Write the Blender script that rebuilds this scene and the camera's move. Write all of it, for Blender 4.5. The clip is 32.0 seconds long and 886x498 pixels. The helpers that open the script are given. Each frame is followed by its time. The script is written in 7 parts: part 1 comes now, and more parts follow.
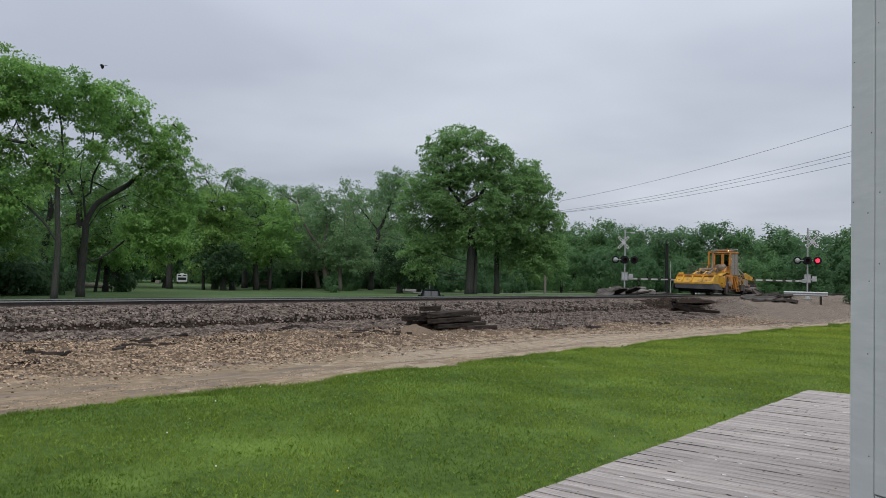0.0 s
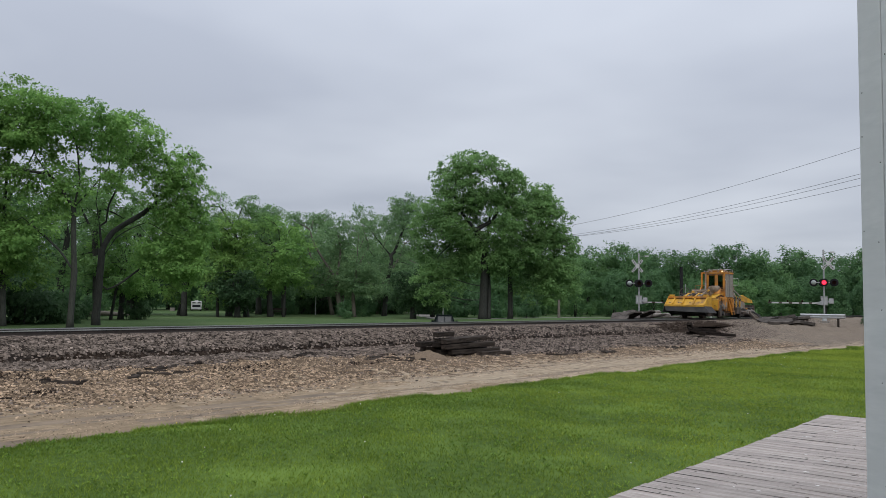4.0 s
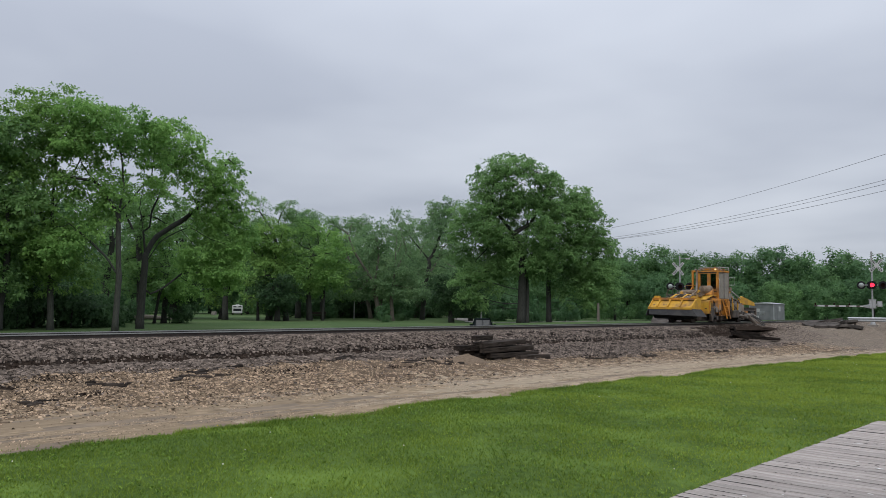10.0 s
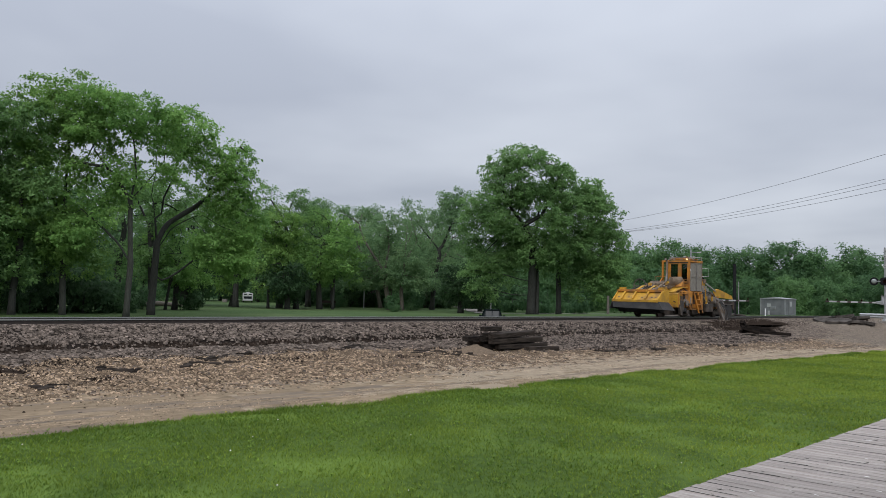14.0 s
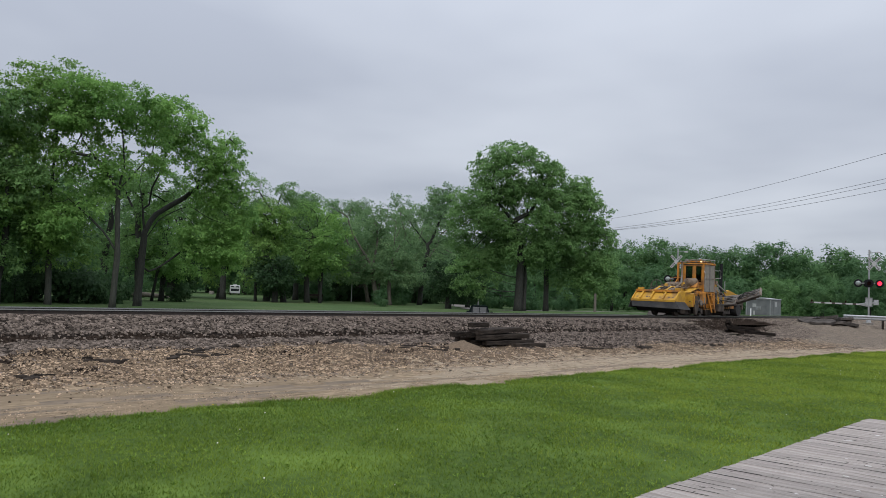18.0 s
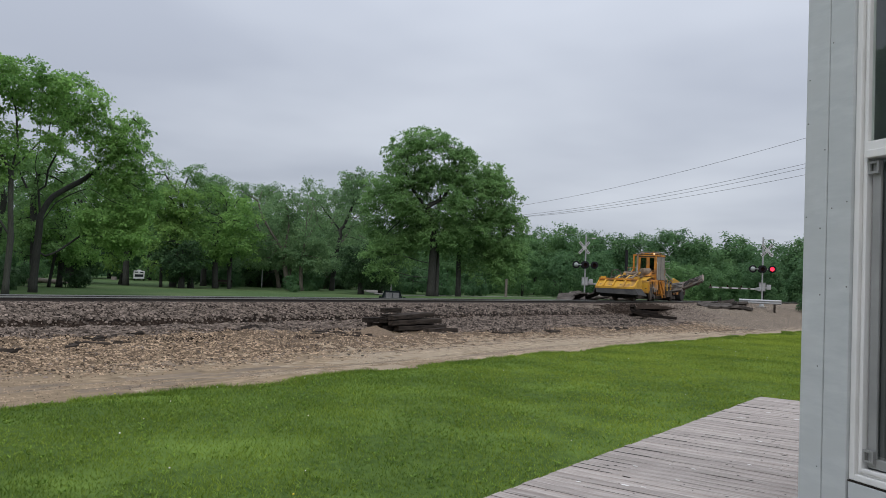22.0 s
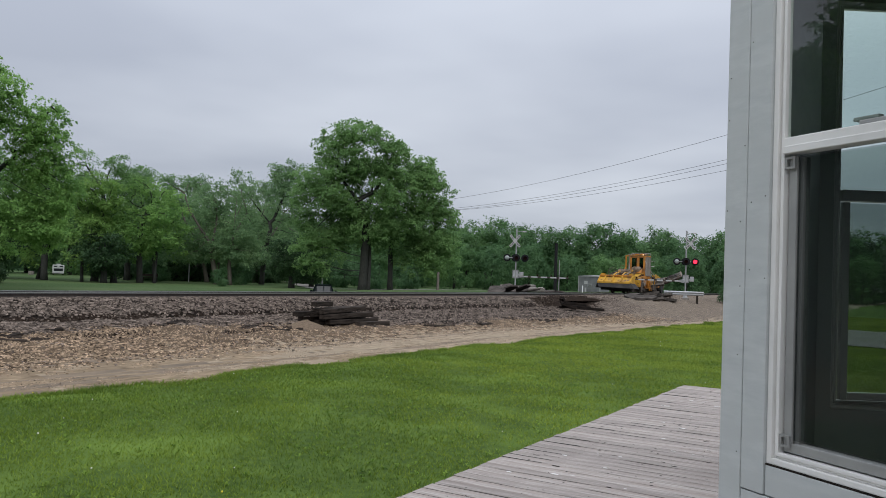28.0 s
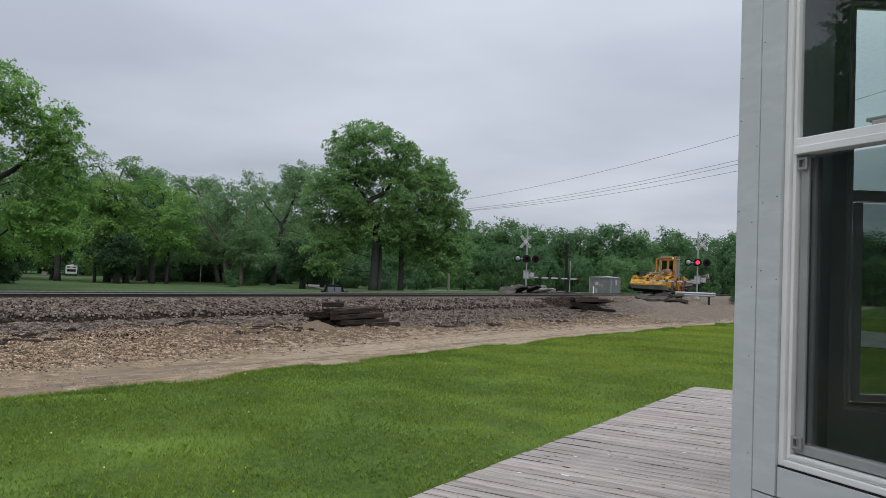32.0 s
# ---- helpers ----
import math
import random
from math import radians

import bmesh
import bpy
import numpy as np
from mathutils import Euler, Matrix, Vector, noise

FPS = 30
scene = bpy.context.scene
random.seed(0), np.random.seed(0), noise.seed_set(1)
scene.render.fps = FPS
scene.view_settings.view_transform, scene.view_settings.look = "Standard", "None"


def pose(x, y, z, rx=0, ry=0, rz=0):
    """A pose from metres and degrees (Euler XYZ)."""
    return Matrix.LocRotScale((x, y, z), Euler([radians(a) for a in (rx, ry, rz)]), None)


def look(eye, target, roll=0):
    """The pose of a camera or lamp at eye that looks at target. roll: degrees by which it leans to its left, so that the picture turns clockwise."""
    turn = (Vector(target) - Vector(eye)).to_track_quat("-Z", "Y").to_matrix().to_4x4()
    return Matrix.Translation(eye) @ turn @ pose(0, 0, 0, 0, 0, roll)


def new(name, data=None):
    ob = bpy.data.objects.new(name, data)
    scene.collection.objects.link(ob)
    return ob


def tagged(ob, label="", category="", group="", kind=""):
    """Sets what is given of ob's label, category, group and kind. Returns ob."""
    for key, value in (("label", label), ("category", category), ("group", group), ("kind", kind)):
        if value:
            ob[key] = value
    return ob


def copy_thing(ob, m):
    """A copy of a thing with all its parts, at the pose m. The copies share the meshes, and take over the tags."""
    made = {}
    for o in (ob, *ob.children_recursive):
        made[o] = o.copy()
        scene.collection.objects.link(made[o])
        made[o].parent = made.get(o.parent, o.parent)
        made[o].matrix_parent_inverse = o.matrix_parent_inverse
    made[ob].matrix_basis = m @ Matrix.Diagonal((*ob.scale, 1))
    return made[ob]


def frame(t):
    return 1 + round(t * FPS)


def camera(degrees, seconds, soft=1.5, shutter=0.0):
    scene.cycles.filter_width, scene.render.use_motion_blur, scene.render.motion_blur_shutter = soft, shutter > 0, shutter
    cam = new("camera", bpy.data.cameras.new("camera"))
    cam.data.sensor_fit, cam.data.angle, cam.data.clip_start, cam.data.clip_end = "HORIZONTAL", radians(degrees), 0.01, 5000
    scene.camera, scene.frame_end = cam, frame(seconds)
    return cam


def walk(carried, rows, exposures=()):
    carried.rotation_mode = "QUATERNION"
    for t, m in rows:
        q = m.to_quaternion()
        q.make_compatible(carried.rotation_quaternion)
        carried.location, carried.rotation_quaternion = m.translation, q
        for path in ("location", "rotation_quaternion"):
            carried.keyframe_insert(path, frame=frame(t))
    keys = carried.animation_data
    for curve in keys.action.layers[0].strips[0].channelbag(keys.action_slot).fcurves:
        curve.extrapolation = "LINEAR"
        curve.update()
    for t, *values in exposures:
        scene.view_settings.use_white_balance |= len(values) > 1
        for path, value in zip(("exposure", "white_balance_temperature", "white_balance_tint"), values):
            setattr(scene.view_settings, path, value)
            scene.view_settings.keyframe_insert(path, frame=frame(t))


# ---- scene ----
cam = camera(58.24, 32.0, soft=0.6)


def aim(x, y, z, yaw, pitch, roll):
    return pose(x, y, z, 90 + pitch, 0, yaw) @ pose(0, 0, 0, 0, 0, roll)


# seconds, place, yaw from the track's line, pitch, roll
PATH = [
    (0.0, -0.001, -0.014, 1.938, 40.01, 2.00, 1.28),
    (0.5, -0.006, -0.008, 1.936, 40.33, 2.41, 1.36),
    (1.0, -0.009, -0.007, 1.938, 40.52, 2.69, 1.27),
    (1.5, -0.003, -0.015, 1.945, 40.74, 2.92, 1.07),
    (2.0, 0.009, -0.029, 1.954, 40.79, 3.08, 0.91),
    (2.5, 0.018, -0.039, 1.960, 40.77, 3.29, 0.87),
    (4.5, 0.014, -0.028, 1.956, 41.11, 3.92, 0.73),
    (5.0, 0.005, -0.020, 1.951, 41.32, 4.04, 0.71),
    (5.5, -0.003, -0.011, 1.946, 41.60, 4.14, 0.71),
    (6.0, -0.009, -0.003, 1.943, 41.94, 4.23, 0.74),
    (6.5, -0.015, 0.003, 1.942, 42.22, 4.35, 0.70),
    (7.0, -0.023, 0.009, 1.941, 42.52, 4.37, 0.66),
    (7.5, -0.032, 0.015, 1.940, 42.79, 4.35, 0.58),
    (8.0, -0.036, 0.017, 1.940, 43.04, 4.34, 0.56),
    (8.5, -0.038, 0.014, 1.941, 43.25, 4.28, 0.64),
    (9.0, -0.037, 0.011, 1.944, 43.42, 4.24, 0.65),
    (9.5, -0.032, 0.006, 1.947, 43.56, 4.13, 0.66),
    (10.0, -0.025, 0.003, 1.950, 43.71, 4.01, 0.72),
    (10.5, -0.018, 0.002, 1.954, 43.80, 3.90, 0.75),
    (11.0, -0.017, 0.007, 1.956, 43.91, 3.79, 0.84),
    (11.5, -0.018, 0.013, 1.956, 44.01, 3.72, 0.97),
    (12.0, -0.022, 0.019, 1.953, 44.13, 3.65, 0.99),
    (12.5, -0.025, 0.024, 1.950, 44.21, 3.60, 1.06),
    (13.0, -0.029, 0.028, 1.948, 44.31, 3.51, 1.22),
    (13.5, -0.031, 0.029, 1.947, 44.39, 3.42, 1.42),
    (14.0, -0.032, 0.029, 1.947, 44.45, 3.31, 1.51),
    (14.5, -0.031, 0.027, 1.949, 44.58, 3.25, 1.64),
    (16.5, -0.025, 0.017, 1.949, 44.66, 2.94, 2.22),
    (17.0, -0.021, 0.008, 1.951, 44.64, 2.92, 2.37),
    (17.5, -0.012, -0.005, 1.954, 44.34, 3.01, 2.39),
    (18.0, -0.004, -0.018, 1.958, 43.60, 3.00, 2.36),
    (18.5, 0.002, -0.027, 1.960, 42.47, 2.97, 2.30),
    (19.0, 0.004, -0.029, 1.961, 41.70, 2.80, 2.31),
    (19.5, 0.003, -0.027, 1.959, 40.78, 2.75, 2.40),
    (20.0, 0.002, -0.022, 1.957, 39.92, 2.64, 2.31),
    (20.5, 0.001, -0.017, 1.955, 39.25, 2.51, 2.36),
    (21.0, 0.001, -0.014, 1.954, 38.46, 2.40, 2.30),
    (21.5, 0.001, -0.013, 1.952, 37.84, 2.29, 2.29),
    (22.0, 0.001, -0.010, 1.951, 37.30, 2.22, 2.32),
    (22.5, 0.001, -0.008, 1.950, 36.66, 2.16, 2.33),
    (23.0, 0.001, -0.007, 1.950, 36.04, 2.15, 2.28),
    (23.5, 0.001, -0.007, 1.950, 35.45, 2.12, 2.22),
    (24.0, 0.001, -0.006, 1.949, 34.85, 2.09, 2.25),
    (24.5, 0.000, -0.006, 1.949, 34.31, 2.04, 2.31),
    (25.0, 0.000, -0.005, 1.949, 33.76, 2.01, 2.26),
    (25.5, 0.000, -0.003, 1.950, 33.27, 2.00, 2.24),
    (26.0, 0.000, -0.001, 1.950, 32.90, 1.95, 2.20),
    (26.5, -0.001, -0.001, 1.949, 32.56, 1.95, 2.20),
    (28.5, -0.001, -0.006, 1.950, 32.38, 1.92, 2.11),
    (29.0, -0.001, -0.006, 1.950, 32.45, 1.93, 2.11),
    (29.5, 0.000, -0.006, 1.951, 32.55, 1.91, 2.14),
    (30.0, 0.000, -0.006, 1.951, 32.70, 1.91, 2.12),
    (30.5, 0.000, -0.006, 1.951, 32.81, 1.91, 2.11),
    (31.0, 0.001, -0.006, 1.951, 32.92, 1.94, 2.13),
    (31.5, 0.001, -0.007, 1.950, 33.04, 1.96, 2.13),
    (32.0, 0.001, -0.007, 1.950, 33.15, 1.95, 2.14),
]
walk(cam, [(t, aim(*row)) for t, *row in PATH])

# ---- world and sun: a bright overcast sky ----
world = bpy.data.worlds.new("overcast_sky")
scene.world = world
world.use_nodes = True
wn, wl = world.node_tree.nodes, world.node_tree.links
wn.clear()
w_out = wn.new("ShaderNodeOutputWorld")
w_sky = wn.new("ShaderNodeTexSky")
w_sky.sky_type, w_sky.sun_disc = "NISHITA", False
w_sky.sun_elevation, w_sky.sun_rotation = radians(47), radians(144)
w_bg_sky = wn.new("ShaderNodeBackground")
w_bg_sky.inputs["Strength"].default_value = 0.05
wl.new(w_sky.outputs["Color"], w_bg_sky.inputs["Color"])
# cloud layer: the direction is laid on a flat ceiling of cloud
w_tc = wn.new("ShaderNodeTexCoord")
w_sep = wn.new("ShaderNodeSeparateXYZ")
wl.new(w_tc.outputs["Generated"], w_sep.inputs[0])
w_h = wn.new("ShaderNodeMath"); w_h.operation = "ADD"; w_h.inputs[1].default_value = 0.12
w_abs = wn.new("ShaderNodeMath"); w_abs.operation = "ABSOLUTE"
wl.new(w_sep.outputs["Z"], w_abs.inputs[0])
wl.new(w_abs.outputs[0], w_h.inputs[0])
w_dx = wn.new("ShaderNodeMath"); w_dx.operation = "DIVIDE"
w_dy = wn.new("ShaderNodeMath"); w_dy.operation = "DIVIDE"
wl.new(w_sep.outputs["X"], w_dx.inputs[0]); wl.new(w_h.outputs[0], w_dx.inputs[1])
wl.new(w_sep.outputs["Y"], w_dy.inputs[0]); wl.new(w_h.outputs[0], w_dy.inputs[1])
w_com = wn.new("ShaderNodeCombineXYZ")
wl.new(w_dx.outputs[0], w_com.inputs["X"]); wl.new(w_dy.outputs[0], w_com.inputs["Y"])
w_n = wn.new("ShaderNodeTexNoise")
w_n.inputs["Scale"].default_value, w_n.inputs["Detail"].default_value = 0.55, 4.0
w_n.inputs["Roughness"].default_value = 0.45
w_off = wn.new("ShaderNodeVectorMath"); w_off.operation = "ADD"
w_off.inputs[1].default_value = (4.3, 1.7, 0.0)
wl.new(w_com.outputs[0], w_off.inputs[0])
wl.new(w_off.outputs[0], w_n.inputs["Vector"])
w_r = wn.new("ShaderNodeValToRGB")
w_r.color_ramp.elements[0].position, w_r.color_ramp.elements[0].color = 0.36, (0.445, 0.485, 0.575, 1)
w_r.color_ramp.elements[1].position, w_r.color_ramp.elements[1].color = 0.68, (0.67, 0.715, 0.80, 1)
wl.new(w_n.outputs["Fac"], w_r.inputs["Fac"])
w_bg = wn.new("ShaderNodeBackground")
wl.new(w_r.outputs["Color"], w_bg.inputs["Color"])
# an overcast sky is brighter overhead than at the horizon
w_up = wn.new("ShaderNodeMath"); w_up.operation = "MULTIPLY_ADD"
w_up.inputs[2].default_value = 0.89
w_rise = wn.new("ShaderNodeMath"); w_rise.operation = "MULTIPLY_ADD"
w_rise.inputs[1].default_value, w_rise.inputs[2].default_value = 1.6, 0.55
wl.new(w_abs.outputs[0], w_rise.inputs[0])
wl.new(w_rise.outputs[0], w_up.inputs[1])
wl.new(w_abs.outputs[0], w_up.inputs[0])
wl.new(w_up.outputs[0], w_bg.inputs["Strength"])
w_add = wn.new("ShaderNodeMixShader")
w_add.inputs["Fac"].default_value = 0.9
wl.new(w_bg_sky.outputs[0], w_add.inputs[1]); wl.new(w_bg.outputs[0], w_add.inputs[2])
wl.new(w_add.outputs[0], w_out.inputs["Surface"])

sun = new("sun", bpy.data.lights.new("sun", "SUN"))
sun.data.energy, sun.data.angle, sun.data.color = 1.5, radians(60), (1.0, 0.97, 0.92)
sun.matrix_world = look((34, -46, 62), (0, 0, 0))
scene.view_settings.exposure = 0.0


# ---- materials ----
def material(name, c1, c2, scale=4.0, rough=0.7, metal=0.0, bump=0.0, bump_scale=40.0, c3=None, scale3=0.4,
             random_tint=0.0, island_tint=0.0, stretch=(1, 1, 1), spec=0.5):
    """Two-scale surface: c1..c2 by a fine noise, c3 in broad stains, optional tint per piece, fine relief."""
    m = bpy.data.materials.new(name)
    m.use_nodes = True
    n, l = m.node_tree.nodes, m.node_tree.links
    b = n["Principled BSDF"]
    tc = n.new("ShaderNodeTexCoord")
    mp = n.new("ShaderNodeMapping")
    mp.inputs["Scale"].default_value = stretch
    l.new(tc.outputs["Object"], mp.inputs["Vector"])
    nz = n.new("ShaderNodeTexNoise")
    nz.inputs["Scale"].default_value, nz.inputs["Detail"].default_value = scale, 6.0
    nz.inputs["Roughness"].default_value = 0.65
    l.new(mp.outputs[0], nz.inputs["Vector"])
    rp = n.new("ShaderNodeValToRGB")
    rp.color_ramp.elements[0].position, rp.color_ramp.elements[0].color = 0.32, (*c1, 1)
    rp.color_ramp.elements[1].position, rp.color_ramp.elements[1].color = 0.68, (*c2, 1)
    l.new(nz.outputs["Fac"], rp.inputs["Fac"])
    col = rp.outputs["Color"]
    if c3 is not None:
        n3 = n.new("ShaderNodeTexNoise")
        n3.inputs["Scale"].default_value, n3.inputs["Detail"].default_value = scale3, 4.0
        l.new(mp.outputs[0], n3.inputs["Vector"])
        r3 = n.new("ShaderNodeValToRGB")
        r3.color_ramp.elements[0].position, r3.color_ramp.elements[1].position = 0.46, 0.66
        l.new(n3.outputs["Fac"], r3.inputs["Fac"])
        mx = n.new("ShaderNodeMix"); mx.data_type = "RGBA"
        l.new(r3.outputs["Color"], mx.inputs["Factor"])
        l.new(col, mx.inputs[6]); mx.inputs[7].default_value = (*c3, 1)
        col = mx.outputs[2]
    tint = random_tint or island_tint
    if tint:
        if random_tint:
            src = n.new("ShaderNodeObjectInfo").outputs["Random"]
        else:
            src = n.new("ShaderNodeNewGeometry").outputs["Random Per Island"]
        mr = n.new("ShaderNodeMapRange")
        mr.inputs["To Min"].default_value, mr.inputs["To Max"].default_value = 1 - tint, 1 + tint
        l.new(src, mr.inputs["Value"])
        vm = n.new("ShaderNodeVectorMath"); vm.operation = "SCALE"
        l.new(col, vm.inputs[0]); l.new(mr.outputs[0], vm.inputs["Scale"])
        col = vm.outputs[0]
    l.new(col, b.inputs["Base Color"])
    b.inputs["Roughness"].default_value, b.inputs["Metallic"].default_value = rough, metal
    b.inputs["Specular IOR Level"].default_value = spec
    if bump:
        nb = n.new("ShaderNodeTexNoise")
        nb.inputs["Scale"].default_value, nb.inputs["Detail"].default_value = bump_scale, 5.0
        l.new(mp.outputs[0], nb.inputs["Vector"])
        bp = n.new("ShaderNodeBump")
        bp.inputs["Strength"].default_value, bp.inputs["Distance"].default_value = bump, 0.02
        l.new(nb.outputs["Fac"], bp.inputs["Height"])
        l.new(bp.outputs[0], b.inputs["Normal"])
    return m


def leaf_material(name, dark, light, through_light=0.3, vary=0.6):
    m = bpy.data.materials.new(name)
    m.use_nodes = True
    n, l = m.node_tree.nodes, m.node_tree.links
    b = n["Principled BSDF"]
    g = n.new("ShaderNodeNewGeometry")
    tc = n.new("ShaderNodeTexCoord")
    nz = n.new("ShaderNodeTexNoise")
    nz.inputs["Scale"].default_value, nz.inputs["Detail"].default_value = 0.35, 3.0
    l.new(tc.outputs["Object"], nz.inputs["Vector"])
    ad = n.new("ShaderNodeMath"); ad.operation = "MULTIPLY_ADD"
    ad.inputs[1].default_value, ad.inputs[2].default_value = vary, -0.5 * vary
    l.new(g.outputs["Random Per Island"], ad.inputs[0])
    a2 = n.new("ShaderNodeMath"); a2.operation = "ADD"
    l.new(ad.outputs[0], a2.inputs[0]); l.new(nz.outputs["Fac"], a2.inputs[1])
    rp = n.new("ShaderNodeValToRGB")
    rp.color_ramp.elements[0].position, rp.color_ramp.elements[0].color = 0.25, (*dark, 1)
    rp.color_ramp.elements[1].position, rp.color_ramp.elements[1].color = 0.78, (*light, 1)
    l.new(a2.outputs[0], rp.inputs["Fac"])
    l.new(rp.outputs["Color"], b.inputs["Base Color"])
    b.inputs["Roughness"].default_value = 0.6
    b.inputs["Specular IOR Level"].default_value = 0.15
    tr = n.new("ShaderNodeBsdfTranslucent")
    l.new(rp.outputs["Color"], tr.inputs["Color"])
    mx = n.new("ShaderNodeMixShader")
    mx.inputs["Fac"].default_value = through_light
    l.new(b.outputs[0], mx.inputs[1]); l.new(tr.outputs[0], mx.inputs[2])
    l.new(mx.outputs[0], n["Material Output"].inputs["Surface"])
    return m


def glowing(name, colour, strength):
    m = bpy.data.materials.new(name)
    m.use_nodes = True
    b = m.node_tree.nodes["Principled BSDF"]
    b.inputs["Base Color"].default_value = (*colour, 1)
    b.inputs["Emission Color"].default_value = (*colour, 1)
    b.inputs["Emission Strength"].default_value = strength
    return m


def clear_glass(name, tint=(0.9, 0.95, 0.93), rough=0.0):
    """A thin pane: clear, tinted, with a mirror's gloss that grows at grazing angles."""
    m = bpy.data.materials.new(name)
    m.use_nodes = True
    n, l = m.node_tree.nodes, m.node_tree.links
    n.remove(n["Principled BSDF"])
    tr = n.new("ShaderNodeBsdfTransparent"); tr.inputs["Color"].default_value = (*tint, 1)
    gl = n.new("ShaderNodeBsdfGlossy"); gl.inputs["Roughness"].default_value = rough
    lw = n.new("ShaderNodeLayerWeight"); lw.inputs["Blend"].default_value = 0.5
    pw = n.new("ShaderNodeMath"); pw.operation = "POWER"; pw.inputs[1].default_value = 3.0
    l.new(lw.outputs["Facing"], pw.inputs[0])
    fr = n.new("ShaderNodeMath"); fr.operation = "MULTIPLY_ADD"
    fr.inputs[1].default_value, fr.inputs[2].default_value = 0.85, 0.08
    l.new(pw.outputs[0], fr.inputs[0])
    mx = n.new("ShaderNodeMixShader")
    l.new(fr.outputs[0], mx.inputs["Fac"]); l.new(tr.outputs[0], mx.inputs[1]); l.new(gl.outputs[0], mx.inputs[2])
    l.new(mx.outputs[0], n["Material Output"].inputs["Surface"])
    return m



def mesh_screen(name):
    m = bpy.data.materials.new(name)
    m.use_nodes = True
    n, l = m.node_tree.nodes, m.node_tree.links
    n.remove(n["Principled BSDF"])
    tr = n.new("ShaderNodeBsdfTransparent"); tr.inputs["Color"].default_value = (0.72, 0.75, 0.74, 1)
    df = n.new("ShaderNodeBsdfDiffuse"); df.inputs["Color"].default_value = (0.02, 0.021, 0.022, 1)
    mx = n.new("ShaderNodeMixShader"); mx.inputs["Fac"].default_value = 0.28
    l.new(tr.outputs[0], mx.inputs[1]); l.new(df.outputs[0], mx.inputs[2])
    l.new(mx.outputs[0], n["Material Output"].inputs["Surface"])
    return m


M_LAWN = material("lawn_soil", (0.03, 0.06, 0.012), (0.085, 0.135, 0.026), 9.0, 0.95, bump=0.6, bump_scale=60, c3=(0.115, 0.18, 0.034), scale3=0.6, spec=0.1)
M_DIRT = material("packed_dirt", (0.115, 0.084, 0.053), (0.325, 0.247, 0.163), 9.0, 0.95, bump=0.9, bump_scale=30, c3=(0.185, 0.138, 0.09), scale3=0.9, stretch=(1.0, 0.3, 1), spec=0.15)
M_GRAVEL = material("sandy_gravel", (0.05, 0.037, 0.026), (0.19, 0.138, 0.094), 22.0, 0.95, bump=1.0, bump_scale=34, c3=(0.085, 0.061, 0.042), scale3=0.45, spec=0.03)
# bed colour near black: it carries the shade in the gaps between stones
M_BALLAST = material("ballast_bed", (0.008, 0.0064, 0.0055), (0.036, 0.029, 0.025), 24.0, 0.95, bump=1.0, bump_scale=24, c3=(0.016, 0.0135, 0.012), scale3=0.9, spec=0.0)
M_STONE = material("ballast_stone", (0.064, 0.052, 0.043), (0.205, 0.165, 0.139), 3.0, 0.9, island_tint=0.76, spec=0.04)
M_PEBBLE = material("tan_pebble", (0.125, 0.09, 0.061), (0.375, 0.278, 0.192), 3.0, 0.9, island_tint=0.85, spec=0.04)
M_BLADE = leaf_material("grass_blade", (0.068, 0.124, 0.019), (0.222, 0.308, 0.044), 0.45, 0.45)
M_BLADEDRY = leaf_material("grass_blade_dry", (0.118, 0.18, 0.023), (0.31, 0.382, 0.054), 0.45, 0.45)
M_DRYSAND = material("dry_sandy_track", (0.145, 0.112, 0.075), (0.39, 0.31, 0.218), 9.0, 0.95, bump=0.8, bump_scale=30, c3=(0.27, 0.216, 0.152), scale3=0.8, stretch=(1.0, 0.3, 1), spec=0.15)
M_GREYSTONE = material("grey_gravel_stone", (0.085, 0.069, 0.055), (0.27, 0.224, 0.182), 3.0, 0.9, island_tint=0.7, spec=0.05)
M_GREYGRAVEL = material("grey_crossing_gravel", (0.07, 0.056, 0.043), (0.26, 0.21, 0.163), 20.0, 0.95, bump=1.0, bump_scale=30, c3=(0.15, 0.122, 0.098), scale3=0.6, spec=0.05)
# grass colour darkened to hold the shade that the park trees cast
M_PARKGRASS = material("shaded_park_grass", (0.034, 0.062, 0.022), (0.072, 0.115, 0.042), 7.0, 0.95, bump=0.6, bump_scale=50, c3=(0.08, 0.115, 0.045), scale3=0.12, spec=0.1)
M_DECK = material("weathered_board", (0.20, 0.172, 0.152), (0.46, 0.41, 0.375), 9.0, 0.85, bump=0.5, bump_scale=24, c3=(0.27, 0.225, 0.20), scale3=1.6, random_tint=0.16, stretch=(0.3, 6, 6))
M_PAINT = material("pale_grey_paint", (0.475, 0.50, 0.50), (0.56, 0.58, 0.575), 9.0, 0.6, bump=0.025, bump_scale=30, c3=(0.505, 0.525, 0.52), scale3=2.5, stretch=(1, 1, 4))
M_VINYL = material("white_vinyl", (0.72, 0.71, 0.685), (0.79, 0.78, 0.76), 6.0, 0.35, c3=(0.80, 0.785, 0.76), scale3=5)
M_SCREENFRAME = material("grey_aluminium", (0.26, 0.26, 0.255), (0.34, 0.34, 0.33), 5.0, 0.5, metal=0.1)
M_SOILSHADOW = material("dark_spoil_and_shadow", (0.010, 0.0075, 0.006), (0.046, 0.034, 0.027), 14.0, 0.95, bump=1.0, bump_scale=25, spec=0.0)
M_CLOD = material("brown_clod", (0.014, 0.0105, 0.0085), (0.05, 0.038, 0.030), 6.0, 0.95, island_tint=0.75, spec=0.0)
